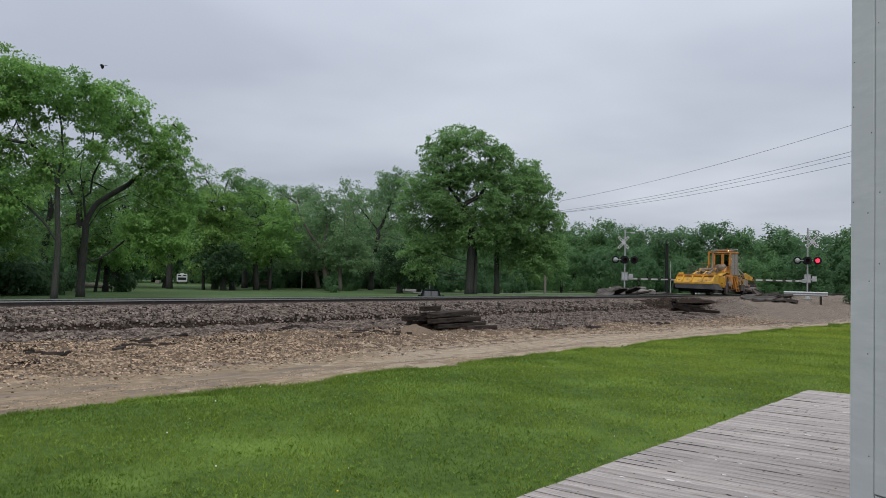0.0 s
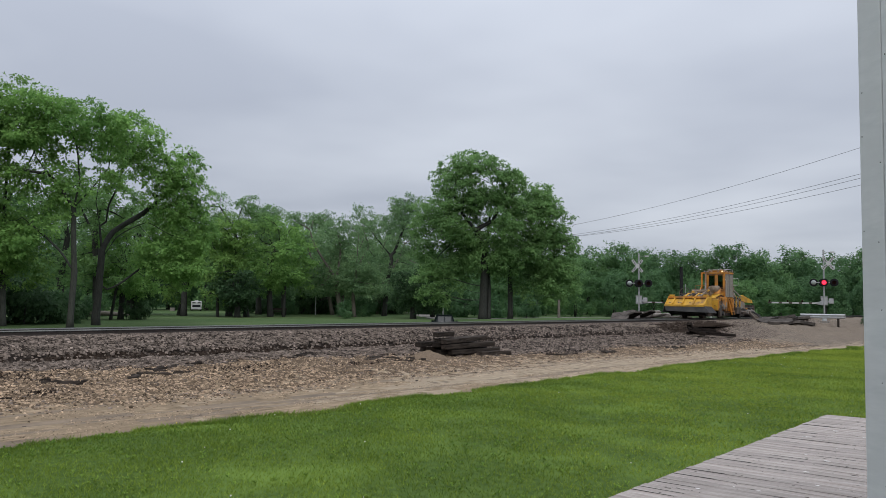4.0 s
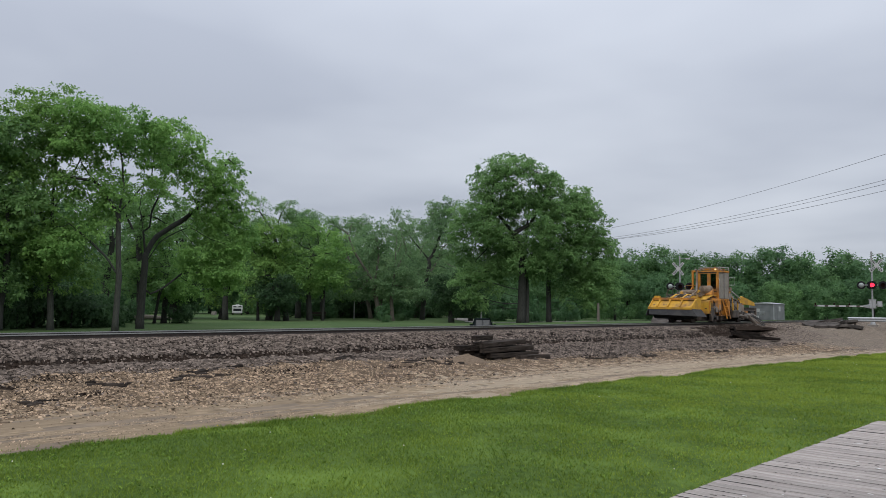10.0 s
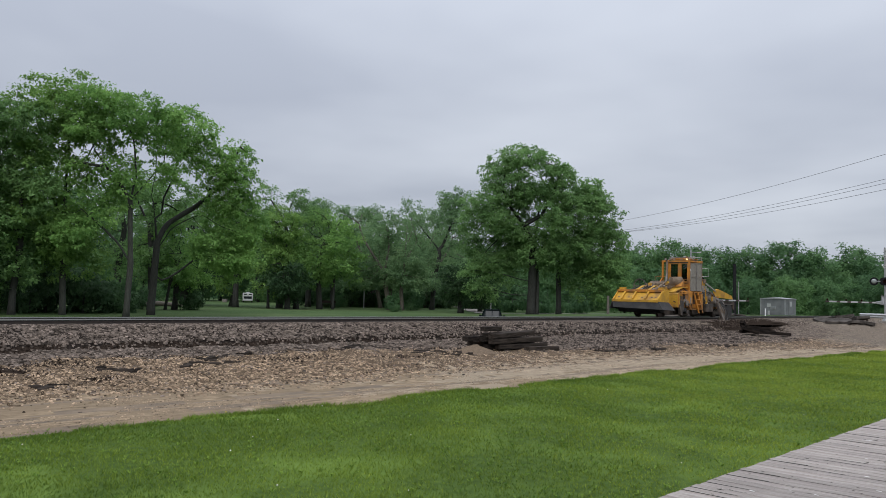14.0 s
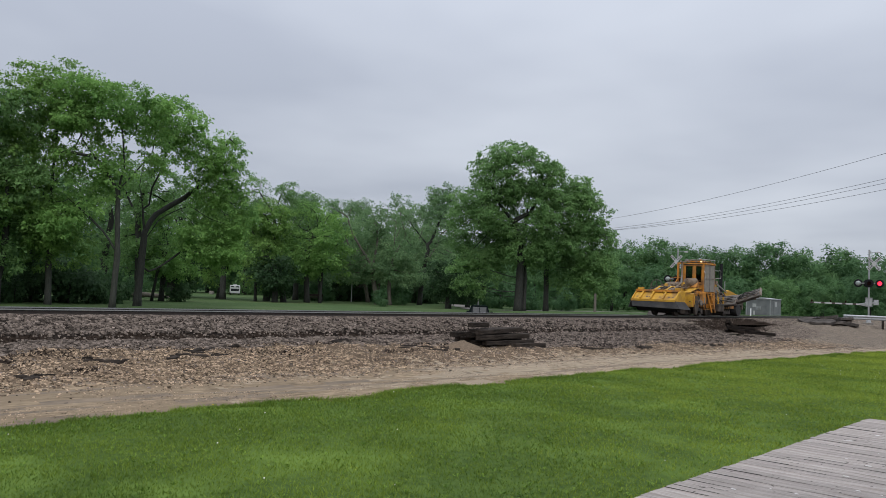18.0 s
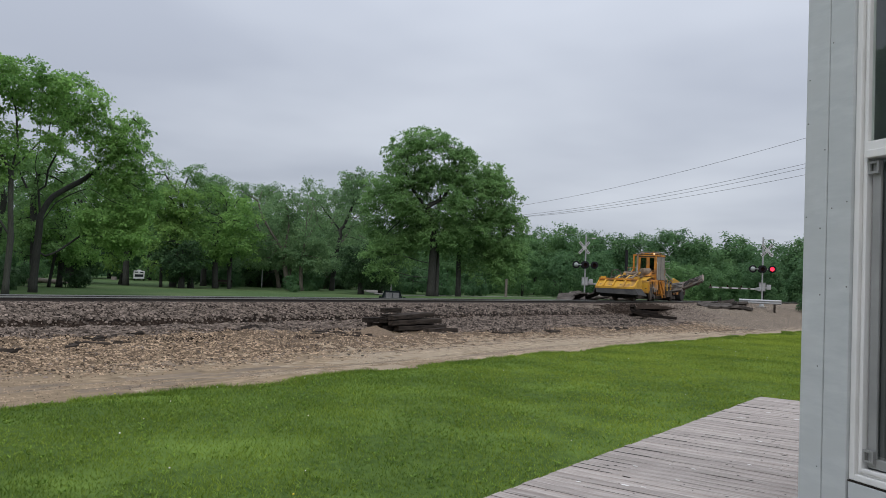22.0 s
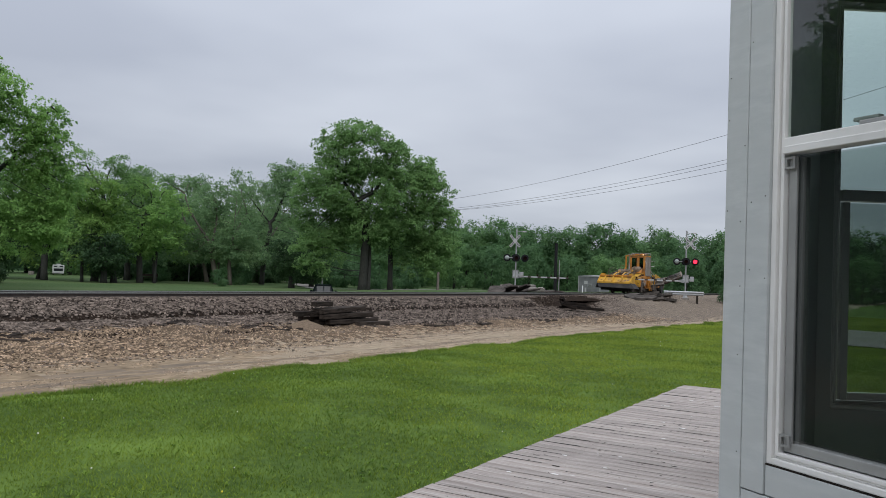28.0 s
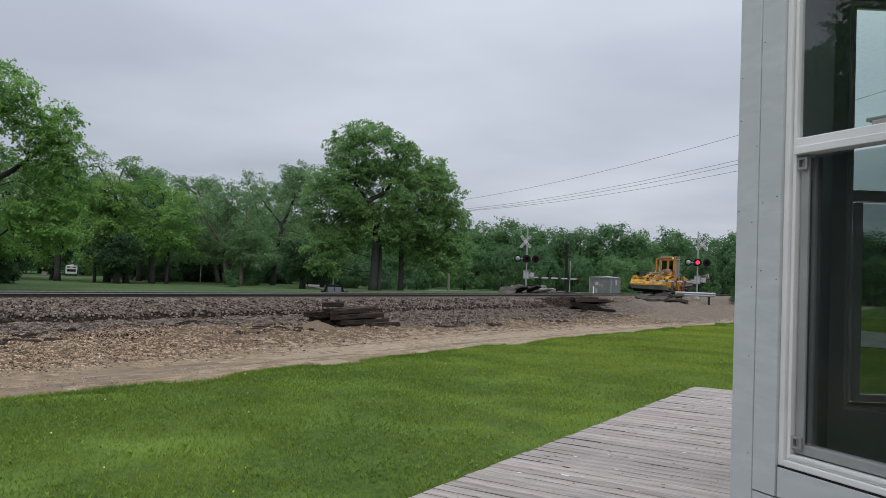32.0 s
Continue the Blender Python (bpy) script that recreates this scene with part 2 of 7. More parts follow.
M_DAMP = material("damp_dirt", (0.095, 0.069, 0.045), (0.20, 0.148, 0.098), 5.0, 0.9, bump=0.5, bump_scale=30, stretch=(1, 0.3, 1))
M_GRIMESHADE = material("joint_grime_and_shade", (0.02, 0.017, 0.014), (0.05, 0.042, 0.036), 20, 0.95)
# near black: the room's indoor shade is put into this colour
M_ROOMSHADE = material("room_shade_black", (0.005, 0.005, 0.0064), (0.009, 0.009, 0.0115), 3.0, 0.8)
M_GLASS = clear_glass("window_glass", (0.84, 0.93, 0.89))
M_SCREEN = mesh_screen("insect_screen")
M_TIE = material("creosoted_timber", (0.009, 0.0075, 0.0064), (0.046, 0.036, 0.029), 6.0, 0.9, bump=0.8, bump_scale=18, c3=(0.05, 0.04, 0.033), scale3=1.5, random_tint=0.4, stretch=(0.6, 5, 5), spec=0.12)
M_RAIL = material("rail_steel", (0.022, 0.017, 0.015), (0.055, 0.042, 0.035), 8.0, 0.6, metal=0.4)
M_RAILTOP = material("polished_rail_head", (0.45, 0.44, 0.43), (0.58, 0.57, 0.56), 8.0, 0.3, metal=0.9)
M_BARK = material("tree_bark", (0.015, 0.0158, 0.013), (0.042, 0.0435, 0.037), 6.0, 0.95, bump=0.8, bump_scale=12, stretch=(3, 3, 0.5))
M_BARKPALE = material("pale_bark", (0.085, 0.075, 0.062), (0.17, 0.15, 0.125), 6.0, 0.95, bump=0.8, bump_scale=12, stretch=(3, 3, 0.5))
M_BARKGREY = material("grey_bark", (0.022, 0.024, 0.019), (0.06, 0.063, 0.052), 6.0, 0.95, bump=0.8, bump_scale=12, stretch=(3, 3, 0.5))
M_LEAF_MID = leaf_material("leaf_mid_green", (0.104, 0.203, 0.07), (0.225, 0.38, 0.135), 0.52, 0.28)
M_LEAF_LIGHT = leaf_material("leaf_fresh_green", (0.10, 0.20, 0.052), (0.25, 0.41, 0.108), 0.52, 0.3)
M_LEAF_DARK = leaf_material("leaf_deep_green_and_shade", (0.03, 0.066, 0.03), (0.08, 0.15, 0.06), 0.4, 0.3)
M_LEAF_GREY = leaf_material("leaf_grey_green", (0.112, 0.205, 0.096), (0.23, 0.36, 0.163), 0.5, 0.3)
M_LEAF_WOOD = leaf_material("leaf_woodland", (0.055, 0.125, 0.056), (0.122, 0.227, 0.093), 0.5, 0.22)
M_LEAF_WOODMID = leaf_material("leaf_woodland_mid", (0.067, 0.149, 0.061), (0.153, 0.275, 0.106), 0.5, 0.22)
M_LEAF_WOODLIGHT = leaf_material("leaf_woodland_fresh", (0.081, 0.169, 0.063), (0.178, 0.315, 0.116), 0.5, 0.22)
M_LEAF_BRIGHT = leaf_material("leaf_bright_green", (0.115, 0.24, 0.065), (0.275, 0.465, 0.13), 0.5, 0.3)
# ---- building blocks ----
class Geo:
    """Collects vertices and faces; part() links the result as one mesh."""

    def __init__(self):
        self.v, self.f = [], []

    def add(self, verts, faces, m=None):
        k = len(self.v)
        self.v += [tuple((m @ Vector(p)) if m is not None else p) for p in verts]
        self.f += [tuple(i + k for i in q) for q in faces]
        return self

    def box(self, c, s, m=None):
        x, y, z = (a / 2 for a in s)
        vs = [(c[0] + i * x, c[1] + j * y, c[2] + k * z) for k in (-1, 1) for j in (-1, 1) for i in (-1, 1)]
        return self.add(vs, [(0, 2, 3, 1), (4, 5, 7, 6), (0, 1, 5, 4), (2, 6, 7, 3), (0, 4, 6, 2), (1, 3, 7, 5)], m)

    def prism(self, outline, a, b, axis="x", m=None):
        """A polygon in the two other axes, pulled from a to b along axis."""
        n = len(outline)
        put = {"x": lambda p, q: (q, p[0], p[1]), "y": lambda p, q: (p[0], q, p[1]), "z": lambda p, q: (p[0], p[1], q)}[axis]
        vs = [put(p, a) for p in outline] + [put(p, b) for p in outline]
        fs = [tuple(range(n - 1, -1, -1)), tuple(range(n, 2 * n))] + [(i, (i + 1) % n, n + (i + 1) % n, n + i) for i in range(n)]
        return self.add(vs, fs, m)

    def tube(self, pts, radii, sides=8, m=None):
        pts = [Vector(p) for p in pts]
        if not isinstance(radii, (list, tuple)):
            radii = [radii] * len(pts)
        vs, fs = [], []
        for i, p in enumerate(pts):
            d = (pts[min(i + 1, len(pts) - 1)] - pts[max(i - 1, 0)]).normalized()
            u = d.cross(Vector((0.31, 0.17, 0.93)) if abs(d.z) < 0.9 else Vector((1, 0.1, 0))).normalized()
            w = d.cross(u)
            for k in range(sides):
                a = 2 * math.pi * k / sides
                vs.append(tuple(p + (u * math.cos(a) + w * math.sin(a)) * radii[i]))
        for i in range(len(pts) - 1):
            for k in range(sides):
                a, b = i * sides + k, i * sides + (k + 1) % sides
                fs.append((a, b, b + sides, a + sides))
        fs.append(tuple(range(sides - 1, -1, -1)))
        fs.append(tuple((len(pts) - 1) * sides + k for k in range(sides)))
        return self.add(vs, fs, m)

    def disc(self, c, r, depth, axis="x", sides=20, m=None):
        d = {"x": Vector((depth / 2, 0, 0)), "y": Vector((0, depth / 2, 0)), "z": Vector((0, 0, depth / 2))}[axis]
        c = Vector(c)
        return self.tube([c - d, c + d], r, sides, m)

    def ball(self, c, r, squash=1.0, rings=6, sides=10, m=None):
        pts, rad = [], []
        for i in range(rings + 1):
            a = -math.pi / 2 + math.pi * i / rings
            pts.append((c[0], c[1], c[2] + r * squash * math.sin(a)))
            rad.append(max(r * math.cos(a), 0.002))
        return self.tube(pts, rad, sides, m)

    def mesh(self, name, mat, bevel=0.0, smooth=False):
        me = bpy.data.meshes.new(name)
        me.from_pydata(self.v, [], self.f)
        bm = bmesh.new()
        bm.from_mesh(me)
        bmesh.ops.recalc_face_normals(bm, faces=bm.faces)
        if bevel:
            es = [e for e in bm.edges if len(e.link_faces) == 2 and e.calc_face_angle(0) > 0.6]
            bmesh.ops.bevel(bm, geom=es, offset=bevel, segments=2, affect="EDGES", profile=0.6)
        bm.to_mesh(me)
        bm.free()
        me.materials.append(mat)
        if smooth:
            me.polygons.foreach_set("use_smooth", [True] * len(me.polygons))
        return me


def part(name, geo, mat, parent=None, label="", bevel=0.0, smooth=False, at=None):
    """Links a Geo or a mesh as one object, under its thing if one is given."""
    me = geo.mesh(name, mat, bevel, smooth) if isinstance(geo, Geo) else geo
    ob = new(name, me)
    if parent is not None:
        ob.parent = parent
    if at is not None:
        ob.matrix_basis = at
    if label:
        ob["label"] = label
    return ob


def thing(name, label, category, group="", kind="", at=None):
    ob = new(name)
    ob.empty_display_size = 0.1
    if at is not None:
        ob.matrix_basis = at
    return tagged(ob, label, category, group, kind)


def quick_mesh(name, verts, faces_flat, per_face, mat):
    """A large mesh of equal polygons from arrays."""
    me = bpy.data.meshes.new(name)
    verts = np.asarray(verts, dtype=np.float32)
    idx = np.asarray(faces_flat, dtype=np.int32).ravel()
    nf = len(idx) // per_face
    me.vertices.add(len(verts)); me.vertices.foreach_set("co", verts.ravel())
    me.loops.add(len(idx)); me.loops.foreach_set("vertex_index", idx)
    me.polygons.add(nf)
    me.polygons.foreach_set("loop_start", np.arange(nf, dtype=np.int32) * per_face)
    me.update(calc_edges=True)
    me.materials.append(mat)
    return me


def smooth_step(a, b, x):
    t = np.clip((x - a) / (b - a), 0, 1)
    return t * t * (3 - 2 * t)


def ripple(x, y, s, seed=0.0):
    """Cheap smooth noise of -1..1 for arrays."""
    return (np.sin(x * s * 1.0 + y * s * 0.7 + seed) + np.sin(x * s * 1.9 - y * s * 1.3 + 2.1 * seed + 1.3)
            + np.sin(x * s * 0.45 + y * s * 2.3 + 3.7 * seed + 0.4) + 0.6 * np.sin(x * s * 3.7 + y * s * 3.1 + seed)) / 3.6


# ---- ground: one sheet, cut along the borders of its covers ----
CROSS_A = ([-2000, -60, -50, -40, -31, -27.8, -22.5, -20.5, -17.0, -14, -12.5, 2000], [0, 0, 0.2, 0.6, 0.80, 0.86, 0.86, 0.80, 0.70, 0.12, 0, 0])
TRACK_A = ([-2000, -50, -45, -34, -31, -29.8, -27.4, -26.7, -23.4, -22.9, -21.35, -21.08, -20.72, -19.9, -15.5, -14.1, -12.2, -11.5, -10.9, 2000],
           [0, 0, -0.78, -0.78, -0.2, 0.10, 0.76, 0.80, 0.80, 0.78, 0.47, 0.17, 0.27, 0.32, 0.07, -0.02, -0.05, -0.06, 0, 0])


def ground_z(x, y):
    x, y = np.asarray(x, float), np.asarray(y, float)
    c = smooth_step(47, 60, y) * (1 - smooth_step(90, 110, y))
    z = np.interp(x + 0.35 * ripple(x, y, 0.35, 2.0), *TRACK_A) * (1 - c) + np.interp(x, *CROSS_A) * c
    rough = smooth_step(-13.5, -15.5, x) * smooth_step(-31, -29, x) * (1 - smooth_step(-22.6, -23.2, x) * smooth_step(-27.6, -27, x))
    z = z + rough * (0.05 * ripple(x, y, 1.3, 1.0) + 0.05 * ripple(x, y * 0.7, 3.6, 5.0) + 0.022 * ripple(x, y, 7.5, 3.0))
    lawn = smooth_step(-12, -11, x) * (1 - smooth_step(-4.5, -3.3, x)) * 0.03
    z = z + lawn * ripple(x, y, 0.6, 4.0)
    rut = smooth_step(-14.2, -13.8, x) * (1 - smooth_step(-11.4, -11.0, x))
    return z - rut * 0.03 * (np.exp(-((x + 11.65) / 0.22) ** 2) + np.exp(-((x + 13.05) / 0.2) ** 2))


def spoiled(x, y, spread=1.0):
    """Where dark dug-out spoil covers the stones beside the crossing."""
    hit = np.zeros(np.shape(x), bool)
    for sx, sy, ax, ay in ((-21.0, 48.0, 2.0, 3.6), (-23.0, 52.5, 1.6, 4.2), (-19.3, 45.3, 1.0, 2.0), (-18.6, 4.2, 0.5, 1.0), (-17.3, 5.2, 0.3, 0.7)):
        hit |= ((x - sx) / ax) ** 2 + ((y - sy) / ay) ** 2 < spread * (0.85 + 0.5 * ripple(x, y, 2.1, 7.0))
    return hit


def steps(*spans):
    out = [spans[0][0]]
    for a, b, s in spans:
        n = max(1, round((b - a) / s))
        out += [a + (b - a) * (i + 1) / n for i in range(n)]
    return np.array(out)


GX = steps((-2000, -300, 400), (-300, -60, 40), (-60, -32, 4), (-32, -28, 0.8), (-28, -22.4, 0.4), (-22.4, -9.5, 0.17), (-9.5, 0, 0.7), (0, 20, 5), (20, 200, 60), (200, 2000, 450))
GY = steps((-2000, -200, 450), (-200, -20, 30), (-20, -6, 2), (-6, 30, 0.2), (30, 60, 0.34), (60, 100, 0.8), (100, 200, 20), (200, 2000, 450))


def build_ground():
    X, Y = np.meshgrid(GX, GY, indexing="ij")
    Z = ground_z(X, Y)
    ny = len(GY)
    verts = np.stack([X.ravel(), Y.ravel(), Z.ravel()], 1)
    i, j = np.meshgrid(np.arange(len(GX) - 1), np.arange(ny - 1), indexing="ij")
    a = (i * ny + j).ravel()
    quads = np.stack([a, a + ny, a + ny + 1, a + 1], 1)
    cx = (X[:-1, :-1] + X[1:, 1:]).ravel() / 2
    cy = (Y[:-1, :-1] + Y[1:, 1:]).ravel() / 2
    g_edge, p_edge, b_edge = cover_edges(cx, cy)
    near = (cy > -200) & (cy < 200)
    p_edge = p_edge + 0.55 * np.random.RandomState(14).randn(len(cx)) * (cy < 60)      # road and gravel mingle
    kind = np.zeros(len(cx), int)
    kind[near & (cx < g_edge) & (cx >= p_edge)] = 1
    kind[near & (cx < p_edge) & (cx >= b_edge)] = 2
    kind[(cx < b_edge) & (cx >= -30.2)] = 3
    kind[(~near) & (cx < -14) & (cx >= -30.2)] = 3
    # shadow line below the ballast step, painted as a dark cover
    kind[(np.abs(cx + 0.35 * ripple(cx, cy, 0.35, 2.0) + 21.04) < (0.27 + 0.12 * ripple(cx, cy, 1.9, 3.0)) * (1 - 0.5 * smooth_step(13, 26, cy))) & (cy > -20) & (cy < 44)] = 4
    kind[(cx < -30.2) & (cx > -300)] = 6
    kind[(kind == 1) & (smooth_step(1, 26, cy) > 0.5 + 0.42 * ripple(cx, cy * 0.35, 2.6, 4.0) + 0.22 * ripple(cx, cy, 7.0, 1.0))] = 7
    kind[((kind == 2) | (kind == 3)) & spoiled(cx, cy, 1.0)] = 4
    kind[((kind == 2) | (kind == 3)) & (cx > -23) & ~spoiled(cx, cy) & (cy + 2 * ripple(cx, cy, 1.3, 5.0) > 44)] = 8
    kind[(np.abs(cx + 11.5) < 0.26 + 0.25 * ripple(cx, cy, 1.1, 9.0)) & (cy > -20) & (cy < 8.5) & (kind == 1)] = 5
    kind[(np.abs(cx + 13.05) < 0.10 + 0.10 * ripple(cx, cy, 0.9, 2.0)) & (cy > -2) & (cy < 60) & (kind == 1)] = 5
    for x_, w_, y_ in ((-12.35, 0.07, 1.0), (-14.05, 0.09, 3.0), (-12.6, 0.05, 5.0), (-14.55, 0.10, 7.0)):
        kind[(np.abs(cx - x_ - 0.18 * ripple(cy * 0, cy, 0.25, y_) - 0.6 * smooth_step(26, 44, cy)) < w_ + 0.09 * ripple(cx, cy, 0.8, y_)) & (cy > -4) & (cy < 60) & ((kind == 1) | (kind == 7))] = 5
    kind[near & (cy < 62) & (cx < g_edge) & (cx > g_edge - 0.2 - 0.22 * ripple(cx, cy, 1.7, 6.0))] = 5
    names = [("ground", "mown green lawn and park grass", "lawn", M_LAWN), ("dirt_road", "packed tan dirt track with faint wheel ruts", "dirt road", M_DIRT),
             ("gravel_shoulder", "sandy brown gravel slope below the railway", "gravel", M_GRAVEL), ("ballast_bed", "crushed stone railway bed, near black for the shade between stones", "ballast", M_BALLAST),
             ("spoil_and_shadow_line", "painted dark shadow line along the ballast foot, and dug-out spoil", "ballast", M_SOILSHADOW),
             ("damp_rut", "dark damp wheel rut in the dirt", "dirt road", M_DAMP),
             ("park_lawn", "park grass under the trees, their shade in its colour", "lawn", M_PARKGRASS),
             ("sandy_road", "pale dry sand of the dirt track", "dirt road", M_DRYSAND),
             ("crossing_gravel", "grey-tan gravel apron of the level crossing", "gravel", M_GREYGRAVEL)]
    for k, (name, label, cat, mat) in enumerate(names):
        q = quads[kind == k]
        used, inv = np.unique(q.ravel(), return_inverse=True)
        me = quick_mesh(name, verts[used], inv, 4, mat)
        me.polygons.foreach_set("use_smooth", np.ones(len(q), bool))
        tagged(new(name, me), label, cat, kind="structure")


def cover_edges(x, y):
    """Where grass ends, where the dirt road ends and where the ballast begins, going away from the deck."""
    y = np.asarray(y, float)
    g = -11.25 + 0.22 * ripple(y * 0, y, 0.9, 1.0) + 0.14 * ripple(y * 0, y, 3.7, 2.0) + 0.7 * np.exp(-((y - 9.3) / 1.1) ** 2) + 1.2 * smooth_step(24, 44, y) + 1.5 * smooth_step(44, 70, y)
    p = -14.8 + 0.3 * ripple(y * 0, y, 0.5, 3.0) + 0.15 * ripple(y * 0, y, 2.9, 4.0) + 0.5 * smooth_step(24, 33, y) + 2.2 * smooth_step(33, 44, y)
    b = -19.2 + 0.7 * ripple(y * 0, y, 0.33, 5.0) + 0.3 * ripple(y * 0, y, 1.7, 6.0) + 0.8 * smooth_step(8, 14, y) + 2.0 * (1 - smooth_step(3.5, 9, y)) + 2.6 * smooth_step(16, 26, y) - 4.8 * smooth_step(48, 58, y)
    return g, p, b


build_ground()


# ---- station building: a bay with slanted sides, and the timber platform ----
DECK_Z = 0.40
BAY_DIR = Vector((-math.sin(radians(56)), math.cos(radians(56)), 0))
BAY_FOOT = Vector((-0.4005, 2.3013, 0))
WALL_X, EAVE = 0.435, 3.7


def bay_matrix(mirror=False):
    """Local x along the wall to the outer corner, local y outwards, z up."""
    n = Vector((-BAY_DIR.y, BAY_DIR.x, 0))
    n = n if n.y < 0 else -n
    m = Matrix(((BAY_DIR.x, n.x, 0, BAY_FOOT.x), (BAY_DIR.y, n.y, 0, BAY_FOOT.y), (0, 0, 1, 0), (0, 0, 0, 1)))
    if mirror:
        yc = 2.907
        m = Matrix.Translation((0, 2 * yc, 0)) @ Matrix.Diagonal((1, -1, 1, 1)) @ m
    return m


def sheet(a, b, y, za, zb, m):
    return Geo().add([(a, y, za), (b, y, za), (b, y, zb), (a, y, zb)], [(0, 1, 2, 3)], m)


def build_bay_wall(name, mirror):
    m = bay_matrix(mirror)
    w0, w1, z0, z1 = -0.86, -0.004, 1.480, 3.15     # the opening
    a0, a1, th = -1.0, 0.178, 0.03
    if mirror:
        w1, z1 = 0.0, 3.12
    wall = tagged(new(name, None), "pale grey painted wood wall of the bay", "wall", kind="structure")
    g = Geo()
    g.box(((a0 + w0) / 2, -th / 2, EAVE / 2 + 0.1), (w0 - a0, th, EAVE - 0.2), m)
    g.box(((w0 + w1) / 2, -th / 2, (z0 + 0.2) / 2), (w1 - w0, th, z0 - 0.2), m)
    g.box(((w0 + w1) / 2, -th / 2, (z1 + EAVE) / 2), (w1 - w0, th, EAVE - z1), m)
    g.box(((w1 + a1 - 0.02) / 2, -th / 2, EAVE / 2 + 0.1), (a1 - w1 - 0.02, th, EAVE - 0.2), m)
    part("wall_core", g, M_PAINT, wall)
    # corner boards and the casing, each proud of the next
    part("corner_board", Geo().box((0.1185, 0.012, EAVE / 2 + 0.1), (0.0795, 0.024, EAVE - 0.2), m), M_PAINT, wall, bevel=0.003)
    part("casing_board", Geo().box(((w1 + 0.0778) / 2, 0.011, (1.396 + EAVE) / 2), (0.0758 - w1, 0.022, EAVE - 1.396), m), M_PAINT, wall, bevel=0.002)
    part("skirt_board", Geo().box(((w0 + 0.0778) / 2, 0.010, 1.319), (0.0768 - w0, 0.020, 0.146), m), M_PAINT, wall, bevel=0.002)
    part("apron_board", Geo().box(((w0 + w1 - 0.002) / 2, 0.009, 1.4355), (w1 - 0.004 - w0, 0.018, 0.079), m), M_PAINT, wall, bevel=0.002)
    z = 1.244
    while z > 0.5:
        part("lap_board", Geo().prism([(-0.004, z - 0.145), (0.018, z - 0.145), (0.006, z - 0.002), (-0.004, z - 0.002)], w0, 0.0768, "x", m), M_PAINT, wall)
        z -= 0.145
    if not mirror:
        nails = Geo()
        rnd = random.Random(4)
        for zz in np.arange(0.7, 3.4, 0.21):
            for a in (0.148, 0.092, 0.064, 0.012):
                if rnd.random() < 0.45:
                    nails.disc((a + rnd.uniform(-0.006, 0.006), 0.024 if a > 0.08 else 0.022, zz + rnd.uniform(-0.06, 0.06)), 0.0017, 0.002, "y", 6, m)
        part("nail_heads", nails, M_TIE, wall, "dark sunken nail heads")
    # the window: vinyl frame in two steps, upper glass, lower sash behind an insect screen
    win = tagged(new("window_2" if mirror else "window_1", None), "white vinyl double-hung window with an insect screen", "window", kind="structure")

    def ring(name, inset, wide, out, deep, mat, lo, hi, bottom=True, top=True, label="", bevel=0.003):
        g = Geo()
        for x in (w1 - inset - wide / 2, w0 + inset + wide / 2):
            g.box((x, out - deep / 2, (lo + hi) / 2), (wide, deep, hi - lo), m)
        span = w1 - w0 - 2 * inset - 2 * wide
        if bottom:
            g.box(((w0 + w1) / 2, out - deep / 2, lo + wide / 2), (span, deep, wide), m)
        if top:
            g.box(((w0 + w1) / 2, out - deep / 2, hi - wide / 2), (span, deep, wide), m)
        return part(name, g, mat, win, label, bevel)

    frame_ = ring("window_frame", 0.0, 0.017, 0.013, 0.018, M_VINYL, z0, z1)
    ring("frame_step", 0.017, 0.008, 0.002, 0.009, M_VINYL, z0 + 0.017, z1 - 0.017)
    ring("frame_lip", 0.025, 0.010, 0.008, 0.022, M_VINYL, z0 + 0.025, z1 - 0.025, bevel=0.002)
    caulk = Geo().box(((w0 + w1) / 2, 0.012, z0 - 0.0025), (w1 - w0, 0.008, 0.003), m)
    part("caulk_line", caulk, M_TIE, win, "dark gap round the frame")
    part("meeting_rail", Geo().box(((w0 + w1) / 2, -0.008, 2.330), (w1 - w0 - 0.072, 0.044, 0.044), m), M_VINYL, win, bevel=0.003)
    part("rail_lip", Geo().box(((w0 + w1) / 2, 0.0165, 2.318), (w1 - w0 - 0.072, 0.006, 0.020), m), M_VINYL, win, bevel=0.002)
    lock = Geo().box((-0.30, -0.016, 2.360), (0.085, 0.03, 0.012), m).box((-0.27, -0.018, 2.371), (0.07, 0.02, 0.010), m)
    part("sash_lock", lock, M_SCREENFRAME, win, "grey metal sash lock", bevel=0.003)
    part("upper_pane", sheet(w0 + 0.035, w1 - 0.035, -0.004, 2.351, z1 - 0.035, m), M_GLASS, win)
    edge = 0.068 if mirror else 0.072
    if not mirror:
        ring("screen_frame", 0.041, 0.026, -0.004, 0.010, M_SCREENFRAME, 1.519, 2.302, top=False, label="grey aluminium screen frame")
        # white vinyl sash coloured grey, the screen's dimming put into its colour
        ring("lower_sash", 0.064, 0.014, -0.018, 0.024, M_SCREENFRAME, 1.530, 2.300, top=False)
        # dark strip laid in for the shade of the gap round the screen
        ring("screen_gap_shade", 0.035, 0.010, -0.016, 0.006, M_GRIMESHADE, 1.517, 2.302, top=False, label="dark strip for the shade in the gap beside the screen", bevel=0.0)
    part("lower_pane", sheet(w0 + edge, w1 - edge, -0.026, 1.516 + edge / 2, 2.300, m), M_GLASS, win)
    for zz in () if mirror else (1.548, 2.284):
        c = Geo()
        a = w1 - 0.039 - 0.013
